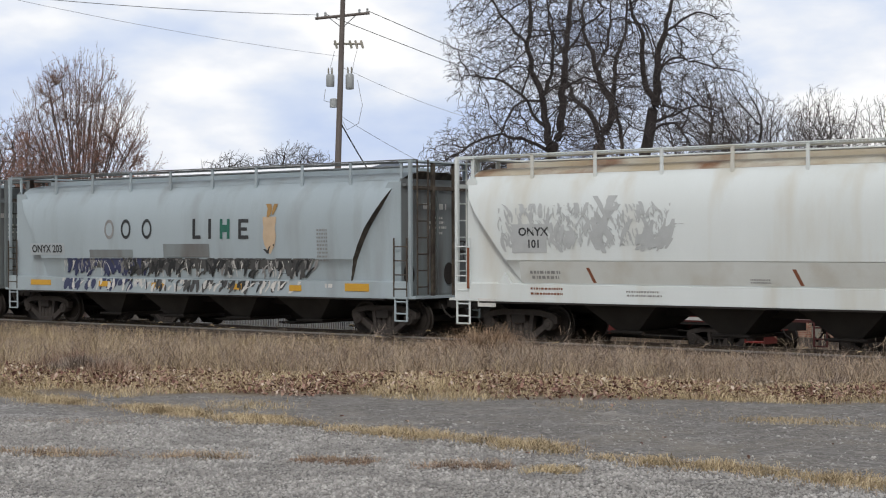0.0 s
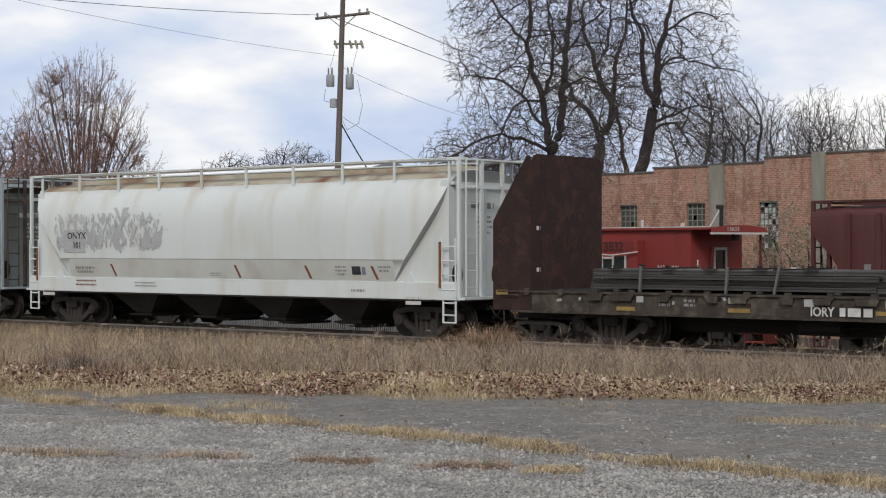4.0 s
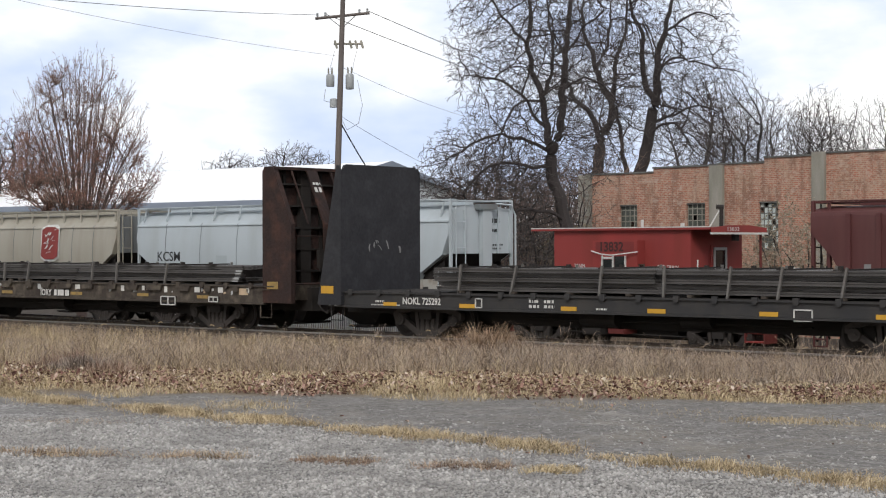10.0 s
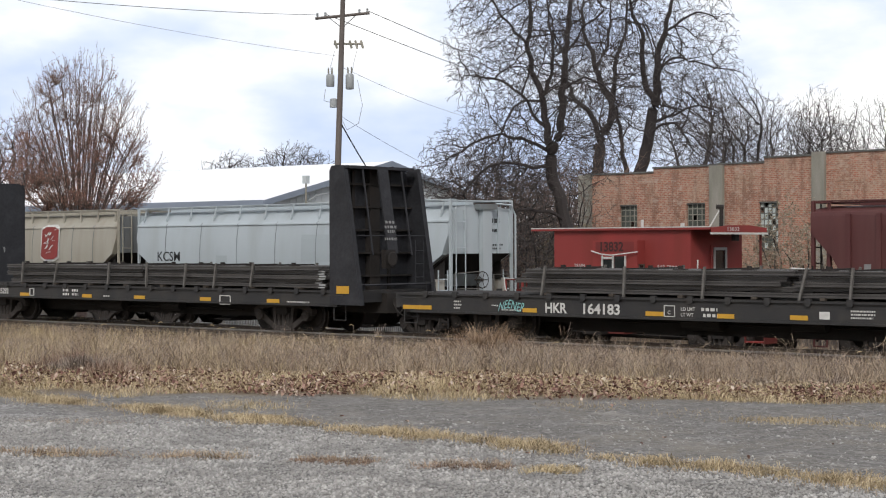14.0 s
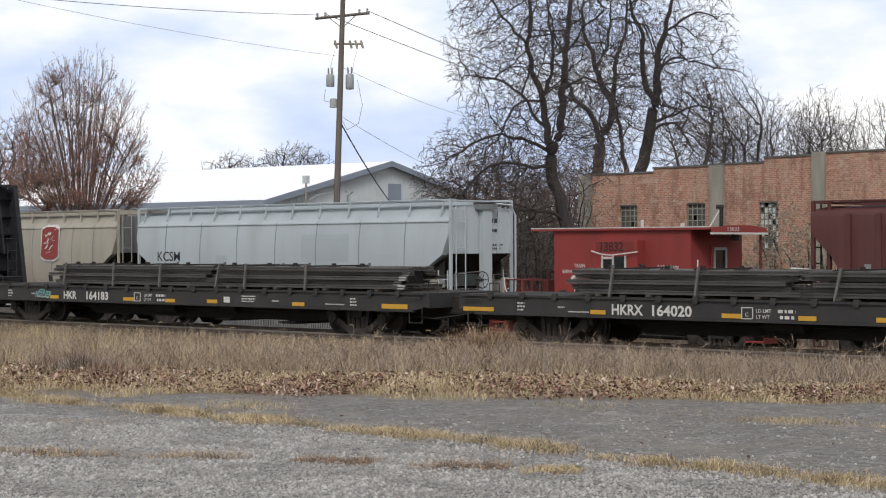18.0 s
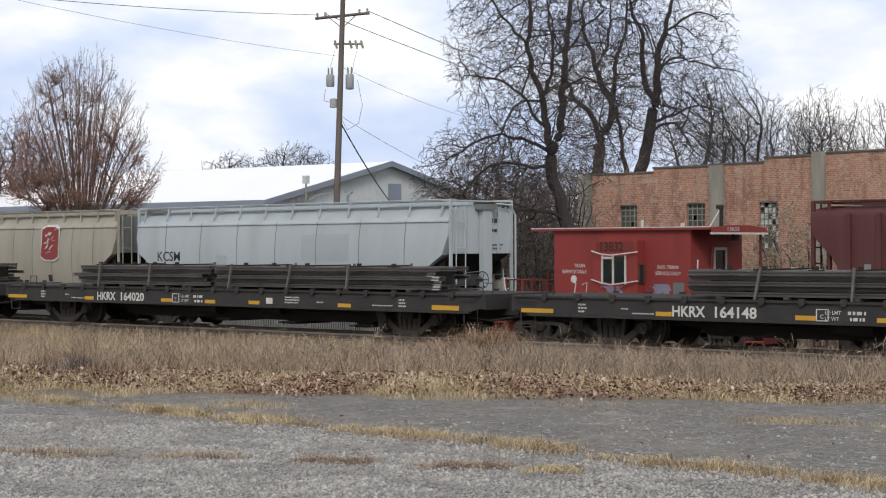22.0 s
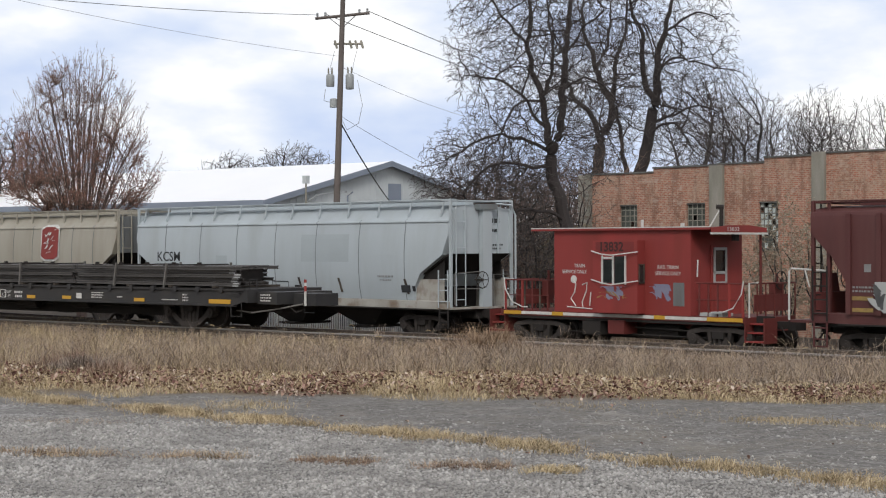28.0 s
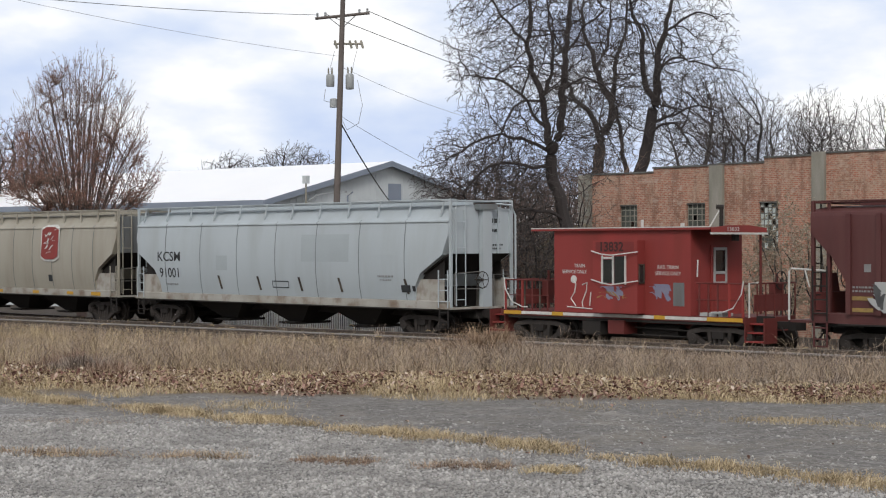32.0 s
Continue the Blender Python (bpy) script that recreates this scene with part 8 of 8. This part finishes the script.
def far_woods():
    """A distant line of bare woods, low along the horizon."""
    s = Shape()
    r = random.Random(31)
    for i in range(420):
        a = TURN + radians(r.uniform(-24, 24))
        d = r.uniform(190, 260)
        h = r.uniform(5, 9.5)
        b = EYE + Vector((-math.sin(a) * d, math.cos(a) * d, 0))
        p = Vector((b.x, b.y, -1.6))
        s.tube([p, p + Vector((r.uniform(-0.5, 0.5), r.uniform(-0.5, 0.5), h * 0.5)), p + Vector((r.uniform(-1, 1), r.uniform(-1, 1), h))], 0.13, 4, 0.04)
        for j in range(16):
            q = p + Vector((r.uniform(-0.4, 0.4), r.uniform(-0.4, 0.4), h * r.uniform(0.25, 0.95)))
            t = Vector((r.uniform(-1, 1), r.uniform(-1, 1), r.uniform(0.1, 1.3))).normalized() * h * r.uniform(0.15, 0.3)
            s.tube([q, q + t * 0.5, q + t + Vector((0, 0, 0.2))], 0.045, 3, 0.025, cap=False)
    single("woods", s, "twiggrey", "far line of bare winter woods on the horizon", "woods", kind="stuff")


far_woods()

# ---------------------------------------------------------------- weeds, straw, leaves and gravel
grow = np.random.RandomState(5)


def wander(x, y, size):
    """Slow patchiness, about 0 to 1."""
    return 0.5 + 0.25 * (np.sin(x * size * 1.7 + 1.3 * np.sin(y * size)) + np.sin(y * size * 2.1 + 0.7 + 1.1 * np.sin(x * size * 0.8)))


def in_view(fw_lo, fw_hi, count, pad=1.12, power=1.0):
    """Random ground places in the wedge before the camera, between two distances."""
    fw = fw_lo + (fw_hi - fw_lo) * grow.rand(count) ** power
    r = (grow.rand(count) * 2 - 1) * fw * math.tan(radians(14.6)) * pad
    x = -fw * math.sin(TURN) + r * math.cos(TURN)
    y = fw * math.cos(TURN) + r * math.sin(TURN) - 34.09
    return x, y, fw, r


def blades(name, x, y, height, width, lean, mat, label, category="grass", z_off=-0.02):
    """Bent blades, each a strip of two quads and a tip."""
    n = len(x)
    z = np.array([ground_z(a, b) for a, b in zip(x, y)]) + z_off
    ang = grow.rand(n) * 2 * np.pi
    ux, uy = np.cos(ang) * width, np.sin(ang) * width
    la = 3.0 * wander(x, y, 3.3) * np.pi + grow.randn(n) * 1.1          # neighbours lean alike
    lx, ly = np.cos(la) * lean * height, np.sin(la) * lean * height
    bend = 0.55 + 0.25 * grow.rand(n)
    v = np.empty((n, 5, 3))
    v[:, 0] = np.stack([x - ux, y - uy, z], 1)
    v[:, 1] = np.stack([x + ux, y + uy, z], 1)
    mx, my, mz = x + lx * 0.35, y + ly * 0.35, z + height * bend
    v[:, 2] = np.stack([mx + ux * 0.8, my + uy * 0.8, mz], 1)
    v[:, 3] = np.stack([mx - ux * 0.8, my - uy * 0.8, mz], 1)
    v[:, 4] = np.stack([x + lx, y + ly, z + height * (1 - 0.35 * lean)], 1)
    b = (np.arange(n) * 5)[:, None]
    f = np.concatenate([b + [0, 1, 2], b + [0, 2, 3], b + [3, 2, 4]])
    return single(name, raw_mesh(name, v.reshape(-1, 3), f, mat), None, label, category, kind="stuff")


def edge_of(x, y):
    fw = -x * math.sin(TURN) + (y + 34.09) * math.cos(TURN)
    r = x * math.cos(TURN) + (y + 34.09) * math.sin(TURN)
    return fw - (20.8 - 0.166 * r)


# the tall weeds of the bank
for name, mat, n, lo, hi, wd, ln, label in (("dry_grass", "straw", 120000, 0.2, 0.55, 0.0026, 1.1, "pale dry straw grass on the bank"), ("dead_weeds", "weed", 170000, 0.2, 0.6, 0.0026, 1.1, "brown dead weeds on the bank"), ("dead_stems", "weedgrey", 70000, 0.25, 0.66, 0.0025, 0.9, "dark dead stems on the bank")):
    x, y, fw, r = in_view(22, 60, int(n * 1.8))
    e = edge_of(x, y)
    patchy = wander(x, y, 0.55 if mat == "straw" else 0.8)
    sunny = np.clip((-19.0 - x) / 6, 0, 1) * np.clip((e - 6) / 3, 0, 1) * (0.5 + 0.8 * wander(x, y, 0.9))          # the yellow stretch of the bank
    chance = 0.18 + 0.6 * (1 - patchy) + 1.0 * sunny if mat == "straw" else (0.35 + 0.85 * patchy) * (1 - 0.8 * np.clip(sunny, 0, 1))
    keep = (e > 3.8 + grow.rand(len(x)) * 5.5) & (y < -1.9) & (grow.rand(len(x)) < chance)
    x, y, e, patchy = x[keep], y[keep], e[keep], patchy[keep]
    hgt = (lo + (hi - lo) * grow.rand(len(x)) ** 1.6) * (0.55 + 0.3 * patchy + 0.45 * wander(x, y, 2.9) + 0.25 * wander(x, y, 6.1)) * np.clip(0.3 + e / 12, 0.4, 1.0) * np.clip((-y - 0.5) / 2.4, 0.45, 1.0) * (0.98 + 0.14 * np.clip((x + 30) / 9, -0.6, 1.0))
    blades(name, x, y, hgt, wd * (0.6 + 0.9 * grow.rand(len(x))), ln * (0.2 + 1.55 * grow.rand(len(x)) ** 1.2), mat, label)
# feathery plants: a stem with short side sprays
x, y, fw, r = in_view(24, 58, 46000)
e = edge_of(x, y)
keep = (e > 4.5 + 3.0 * grow.rand(len(x))) & (y < -2.6) & (grow.rand(len(x)) < (0.1 + 0.9 * wander(x, y, 0.9) ** 1.5) * (1 - 0.8 * np.clip((-21.0 - x) / 5, 0, 1)))
x, y = x[keep], y[keep]
tall = (0.25 + 0.36 * grow.rand(len(x)) ** 1.5) * (0.65 + 0.6 * wander(x, y, 1.9)) * np.clip((-y - 0.7) / 3, 0.5, 1.0) * (1.0 + 0.15 * np.clip((x + 30) / 9, -0.6, 1.0))
k = 14
sx, sy, sh = np.repeat(x, k), np.repeat(y, k), np.repeat(tall, k)
up = 0.3 + 0.7 * grow.rand(len(sx))
half_ = len(x) // 2 * k
for mat, a, b in (("weed", 0, half_), ("weedgrey", half_, len(sx))):
    blades("feathery_weeds", sx[a:b] + 0.03 * grow.randn(b - a), sy[a:b] + 0.03 * grow.randn(b - a), sh[a:b] * (0.12 + 0.2 * grow.rand(b - a)), 0.0017 + 0.0015 * grow.rand(b - a), 1.0 + 1.6 * grow.rand(b - a), mat, "feathery brown seed heads of dead weeds", z_off=(sh * up)[a:b])
# waist-high dead growth behind the siding, before the factory
x, y, fw, r = in_view(52, 72, 70000)
away = y - (9.64 - 0.1175 * (x + 35.1))
for mat, lo, hi in (("weedgrey", 0.0, 0.5), ("weed", 0.5, 0.8), ("straw", 0.8, 1.0)):
    pick = grow.rand(len(x))
    q = (x > -41) & (away > 2.2) & (away < 6.5) & (pick >= lo) & (pick < hi) & (grow.rand(len(x)) < 0.3 + 0.7 * wander(x, y, 1.1))
    blades("yard_weeds", x[q], y[q], (0.4 + 1.2 * grow.rand(q.sum()) ** 1.4) * (0.6 + 0.6 * wander(x[q], y[q], 1.7)), 0.004 + 0.003 * grow.rand(q.sum()), 0.3 + 0.8 * grow.rand(q.sum()), mat, "tall dead weeds between the siding and the factory")
# low growth along the foot of the running track
x, y, fw, r = in_view(30, 60, 90000)
keep = (y > -3.6) & (y < 0.5) & (np.abs(y + 0.75) > 0.2) & (grow.rand(len(x)) < 0.35 + 0.8 * wander(x, y, 1.3))
for mat, part_of in (("weed", grow.rand(len(x)) < 0.6), ("straw", grow.rand(len(x)) < 0.4)):
    q = keep & part_of
    blades("track_weeds", x[q], y[q], (0.1 + 0.24 * grow.rand(q.sum()) ** 1.3) * (0.65 + 0.7 * wander(x[q], y[q], 3.1)), 0.003 + 0.002 * grow.rand(q.sum()), 0.4 + 0.9 * grow.rand(q.sum()), mat, "low dead weeds at the foot of the running track")
# thin growth on the ballast between and beyond the tracks
x, y, fw, r = in_view(40, 75, 30000)
keep = (y > 2.2) & (y < 18)
blades("track_grass", x[keep], y[keep], 0.1 + 0.3 * grow.rand(keep.sum()), 0.008 + 0 * x[keep], 0.5 + 0 * x[keep], "straw", "short dry grass between the two tracks")
# short straw at the lot's edge
x, y, fw, r = in_view(19, 31, 130000)
e = edge_of(x, y)
keep = (e > -0.7 + 1.3 * wander(x, y, 1.2)) & (e < 6) & (grow.rand(len(x)) < 0.25 + 0.75 * wander(x, y, 1.3))
blades("edge_straw", x[keep], y[keep], 0.05 + 0.2 * grow.rand(keep.sum()) * np.clip(0.5 + e[keep] / 4, 0.5, 1), 0.002 + 0.002 * grow.rand(keep.sum()), 0.6 + 0.9 * grow.rand(keep.sum()), "straw", "short bleached straw at the edge of the lot")


# straw in the cracks of the paving
def along_line(points, count, spread, gate=0.0, size=1.3):
    """Random places beside a wandering crack, denser and higher in tufts; also how lush each place is."""
    pts = np.array(points, float)
    run = np.concatenate([[0], np.cumsum(np.linalg.norm(np.diff(pts, axis=0), axis=1))])
    t = grow.rand(count) * run[-1]
    lush = 0.5 * wander(t, t * 0, size * 1.6) + 0.35 * wander(t, t * 0 + 3.0, size * 5.0) + 0.25 * wander(t, t * 0 + 7.0, size * 11.0)
    sp = spread * (0.35 + 0.9 * lush)
    x = np.interp(t, run, pts[:, 0]) + grow.randn(count) * sp * 0.5
    y = np.interp(t, run, pts[:, 1]) + grow.randn(count) * sp + 0.05 * np.sin(t * 2.3) + 0.03 * np.sin(t * 6.1)
    keep = grow.rand(count) < np.clip((lush - gate) * 2.2, 0, 1)
    return x[keep], y[keep], lush[keep]


LONG_CRACK = [(-18.7, -21.1), (-16.4, -21.4), (-14.6, -21.4), (-12.8, -21.5), (-10.4, -21.5), (-9.3, -21.6), (-8.2, -21.8), (-5.6, -21.9)]
NEAR_CRACK = [(-13.0, -24.9), (-12.4, -24.7), (-11.7, -24.3), (-11.3, -23.9), (-10.8, -23.8)]
for points, n, sp, hh, gate, mat in ((LONG_CRACK, 34000, 0.14, 0.105, 0.28, "straw"), (LONG_CRACK, 12000, 0.22, 0.07, 0.2, "weed"), (LONG_CRACK[:4], 5000, 0.3, 0.07, 0.3, "straw"),
                                     (NEAR_CRACK, 6000, 0.08, 0.035, 0.2, "weedred"), (NEAR_CRACK, 3600, 0.11, 0.1, 0.42, "weed"), (NEAR_CRACK, 900, 0.12, 0.08, 0.4, "straw"),
                                     ([(-10.4, -23.6), (-9.8, -23.4)], 3600, 0.09, 0.05, 0.05, "weedred"), ([(-10.4, -23.6), (-9.8, -23.4)], 700, 0.1, 0.09, 0.1, "weed"), ([(-9.3, -23.2), (-8.7, -22.9)], 3600, 0.1, 0.045, 0.05, "weedred"), ([(-9.3, -23.2), (-8.7, -22.9)], 700, 0.11, 0.1, 0.1, "weed"),
                                     ([(-8.4, -22.9), (-8.1, -22.75)], 1300, 0.09, 0.09, 0.05, "straw"),
                                     ([(-11.9, -18.0), (-10.8, -17.98), (-9.8, -17.96)], 2200, 0.3, 0.07, 0.5, "straw"), ([(-9.2, -18.3), (-8.5, -18.0), (-7.4, -17.8)], 3600, 0.2, 0.07, 0.35, "straw"),
                                     ([(-15.0, -20.3), (-13.4, -20.6)], 3000, 0.3, 0.08, 0.45, "straw"), ([(-15.1, -23.0), (-13.8, -22.5)], 1200, 0.14, 0.05, 0.4, "weed")):
    x, y, lush = along_line(points, n, sp, gate)
    blades("crack_grass", x, y, hh * (0.25 + 0.9 * grow.rand(len(x)) ** 1.3) * (0.5 + 0.9 * lush), 0.0016 + 0.002 * grow.rand(len(x)), 0.6 + 0.9 * grow.rand(len(x)), mat, "dry grass growing in a long crack of the paving")

# single tall tufts and stalks
TALL_TUFTS = [(-23.7, -4.2, 4200, 1.6, 1.0, "weedrust", "weed_tuft"), (-22.6, -4.6, 1600, 1.2, 0.8, "weed", "weed_tuft"), (-24.7, -4.3, 1500, 1.2, 0.8, "weedrust", "weed_tuft"), (-27.08, -4.0, 500, 0.95, 0.6, "weed", "weed_tuft"), (-20.6, -5.0, 500, 0.9, 0.6, "weed", "weed_tuft"), (-31.5, -4.0, 400, 0.85, 0.7, "straw", "weed_tuft"),
              (-17.75, -4.0, 500, 0.95, 0.8, "weed", "weed_tuft"), (-13.5, -5.0, 500, 0.9, 0.8, "weed", "weed_tuft"), (-40.2, -4.0, 500, 0.8, 0.9, "straw", "weed_tuft")]
for cx, cy, n, h, sp, mat, nm in (*TALL_TUFTS, (-20.0, -8.0, 300, 0.75, 0.4, "weedgrey", "weed_tuft"), (-25.2, -8.3, 60, 0.8, 0.3, "weedgrey", "weed_tuft"), (-10.6, -13.2, 300, 0.5, 0.3, "weedgrey", "weed_tuft"), (-20.6, -17.8, 1800, 0.6, 0.9, "weedgrey", "weed_tuft"), (-21.4, -17.4, 1500, 0.65, 0.9, "weedred", "weed_tuft"), (-19.7, -18.0, 1300, 0.5, 0.9, "weedred", "weed_tuft"), (-11.4, -13.7, 700, 0.4, 0.5, "weedgrey", "weed_tuft"),
                                  (-12.4, -9.0, 500, 0.7, 0.5, "weed", "weed_tuft"), (-10.6, -13.9, 350, 0.28, 0.18, "green", "green_weed"), (-11.55, -15.2, 260, 0.16, 0.13, "green", "green_weed"), (-9.9, -14.0, 260, 0.2, 0.16, "green", "green_weed"), (-30.0, -7.0, 260, 0.75, 0.6, "straw", "weed_tuft")):
    x, y = cx + grow.randn(n) * sp * 0.4, cy + grow.randn(n) * sp * 0.4
    mound = np.exp(-((x - cx) ** 2 + (y - cy) ** 2) / (0.55 * sp * sp))
    blades(nm, x, y, h * (0.12 + 0.25 * grow.rand(n) + 0.6 * mound * grow.rand(n) ** 0.7), 0.0025 + 0.0025 * grow.rand(n), 0.55 + 0.5 * grow.rand(n), mat, "bushy tuft of dead weeds on the bank" if nm == "weed_tuft" else "small green weed at the edge of the lot", "weed")


def stalk(x, y, h, seed):
    """A tall dead stalk with a curled pale seed leaf."""
    r = random.Random(seed)
    z = ground_z(x, y)
    ob = thing("weed_stalk", "tall dead stalk with a curled pale leaf", "weed", pose(x, y, z), group="dead stalks on the bank")
    bx, by = r.uniform(-0.15, 0.15), r.uniform(-0.15, 0.15)
    top = Vector((bx * 1.6, by * 1.6, h))
    part("stem", Shape().tube([(0, 0, 0), (bx * 0.4, by * 0.4, h * 0.5), tuple(top)], 0.006, 4, 0.003), "weedgrey", ob)
    s = Shape()
    d = RIGHT * r.choice((-1, 1))
    pts = [top + d * 0.035 * i + Vector((0, 0, 0.03 * math.sin(i * 0.9))) for i in range(4)]
    for i in range(3):
        w = Vector((0, 0, 0.008))
        s.add([pts[i] - w, pts[i + 1] - w, pts[i + 1] + w, pts[i] + w], [(0, 1, 2, 3)])
    part("leaf", s, "straw", ob, "pale curled leaf")


for i in range(30):
    fw = rng.uniform(30, 46)
    rr_ = rng.uniform(-0.25, 0.25) * fw
    x, y = -fw * math.sin(TURN) + rr_ * math.cos(TURN), fw * math.cos(TURN) + rr_ * math.sin(TURN) - 34.09
    if y < -2.5:
        stalk(x, y, rng.uniform(0.55, 0.85), 700 + i)


def litter(name, x, y, size, mat, label, lift=0.1):
    """Curled leaves: two bent halves each."""
    n = len(x)
    z = np.array([ground_z(a, b) for a, b in zip(x, y)]) + 0.01 + lift * grow.rand(n) ** 2
    a = grow.rand(n) * 2 * np.pi
    tilt = (grow.rand(n) - 0.3) * 1.6
    dx, dy, dz = np.cos(a) * np.cos(tilt) * size, np.sin(a) * np.cos(tilt) * size, np.sin(tilt) * size
    wx, wy = -np.sin(a) * size * 0.55, np.cos(a) * size * 0.55
    up = size * (0.15 + 0.4 * grow.rand(n))
    c = np.stack([x, y, z], 1)
    v = np.empty((n, 6, 3))
    d = np.stack([dx, dy, dz], 1)
    w = np.stack([wx, wy, up], 1)
    w2 = np.stack([-wx, -wy, up], 1)
    v[:, 0], v[:, 1], v[:, 2], v[:, 3], v[:, 4], v[:, 5] = c - d, c + d, c + d * 0.5 + w, c - d * 0.5 + w, c + d * 0.5 + w2, c - d * 0.5 + w2
    b = (np.arange(n) * 6)[:, None]
    f = np.concatenate([b + [0, 1, 2, 3], b + [1, 0, 5, 4]])
    single(name, raw_mesh(name, v.reshape(-1, 3), f, mat), None, label, "leaves", kind="stuff")


x, y, fw, r = in_view(19.5, 31, 62000)
e = edge_of(x, y)
keep = (e > -0.35 + 0.8 * wander(x, y, 1.6)) & (grow.rand(len(x)) < np.clip(1.3 - np.abs(e - 2.0) / 4.6, 0, 1) * (0.08 + 1.1 * wander(x, y, 1.1)) * (0.4 + 0.9 * wander(x, y, 3.7)))
litter("fallen_leaves", x[keep], y[keep], 0.012 + 0.028 * grow.rand(keep.sum()), "litter", "brown fallen leaves drifted along the edge of the lot", 0.14)
x, y, fw, r = in_view(19.5, 29, 2600)
e = edge_of(x, y)
keep = (e > 0.2) & (e < 5.5) & (grow.rand(len(x)) < wander(x, y, 1.4))
litter("fallen_leaves", x[keep], y[keep], 0.014 + 0.022 * grow.rand(keep.sum()), "litterpale", "pale bleached leaves among the brown ones", 0.2)
x, y, fw, r = in_view(12.5, 20.5, 16)
litter("fallen_leaves", x, y, 0.015 + 0.02 * grow.rand(len(x)), "litter", "scattered brown leaves on the paving", 0.02)


def pebbles(name, x, y, size, mat, label):
    n = len(x)
    z = np.array([ground_z(a, b) for a, b in zip(x, y)])
    k = np.array([[1, 0, 0], [0, 1, 0], [-1, 0, 0], [0, -1, 0], [0, 0, 0.8], [0, 0, -0.6]])
    v = k[None] * size[:, None, None] * (0.6 + 0.7 * grow.rand(n, 6, 1))
    a = grow.rand(n) * 2 * np.pi
    c, s = np.cos(a)[:, None], np.sin(a)[:, None]
    vx, vy = v[..., 0] * c - v[..., 1] * s, v[..., 0] * s + v[..., 1] * c
    v = np.stack([vx + x[:, None], vy + y[:, None], v[..., 2] + (z + size * 0.1)[:, None]], -1)
    b = (np.arange(n) * 6)[:, None]
    f = np.concatenate([b + q for q in ([0, 1, 4], [1, 2, 4], [2, 3, 4], [3, 0, 4], [1, 0, 5], [2, 1, 5], [3, 2, 5], [0, 3, 5])])
    single(name, raw_mesh(name, v.reshape(-1, 3), f, mat), None, label, "gravel", kind="stuff")


x, y, fw, r = in_view(11.0, 18.6, 60000)
keep = grow.rand(len(x)) < np.clip((-20.9 - y + 1.2 * (wander(x, y, 0.9) - 0.5)) * 0.6, 0.04, 1)
pebbles("gravel", x[keep], y[keep], 0.007 + 0.016 * grow.rand(keep.sum()) ** 2, "pebble", "loose crushed limestone over the paving")
x, y, fw, r = in_view(11.0, 18.0, 26000)
keep = (grow.rand(len(x)) < np.clip((-21.2 - y) * 0.8, 0.05, 1)) & (wander(x, y, 1.9) + 0.6 * wander(x, y, 4.3) > 0.7)
pebbles("gravel", x[keep], y[keep], 0.01 + 0.018 * grow.rand(keep.sum()) ** 2, "pebblepale", "coarse pale stones strewn in patches over the paving")
x, y, fw, r = in_view(15.5, 21.2, 6000)
keep = wander(x, y, 1.4) + 0.5 * wander(x, y, 5.1) > 0.6
pebbles("gravel", x[keep], y[keep], 0.004 + 0.007 * grow.rand(keep.sum()) ** 2, "pebble", "fine grit worn out of the asphalt")
x, y, fw, r = in_view(14, 21.5, 700)
pebbles("gravel", x, y, 0.004 + 0.018 * grow.rand(len(x)) ** 4, "pebble", "scattered loose stones on the asphalt")
x, y, fw, r = in_view(34, 70, 26000)
keep = (np.abs(y) > 1.0) & (np.abs(y) < 3.4)
pebbles("ballast", x[keep], y[keep], 0.02 + 0.03 * grow.rand(keep.sum()), "ballast", "dusty grey ballast stones beside the rails")


# ---------------------------------------------------------------- what moves
def motions():
    for ob, place in MOVING:
        walk(ob, [(t, pose(place - g, 0, 0)) for t, g in GONE])
    turns = [0.15 * i for i in range(213)] + [32.0]
    for ob, dx in ROLLING:
        walk(ob, [(t, pose(dx, 0, 0) @ Matrix.Rotation(-gone(t) / 0.457, 4, "Y")) for t in turns])


motions()
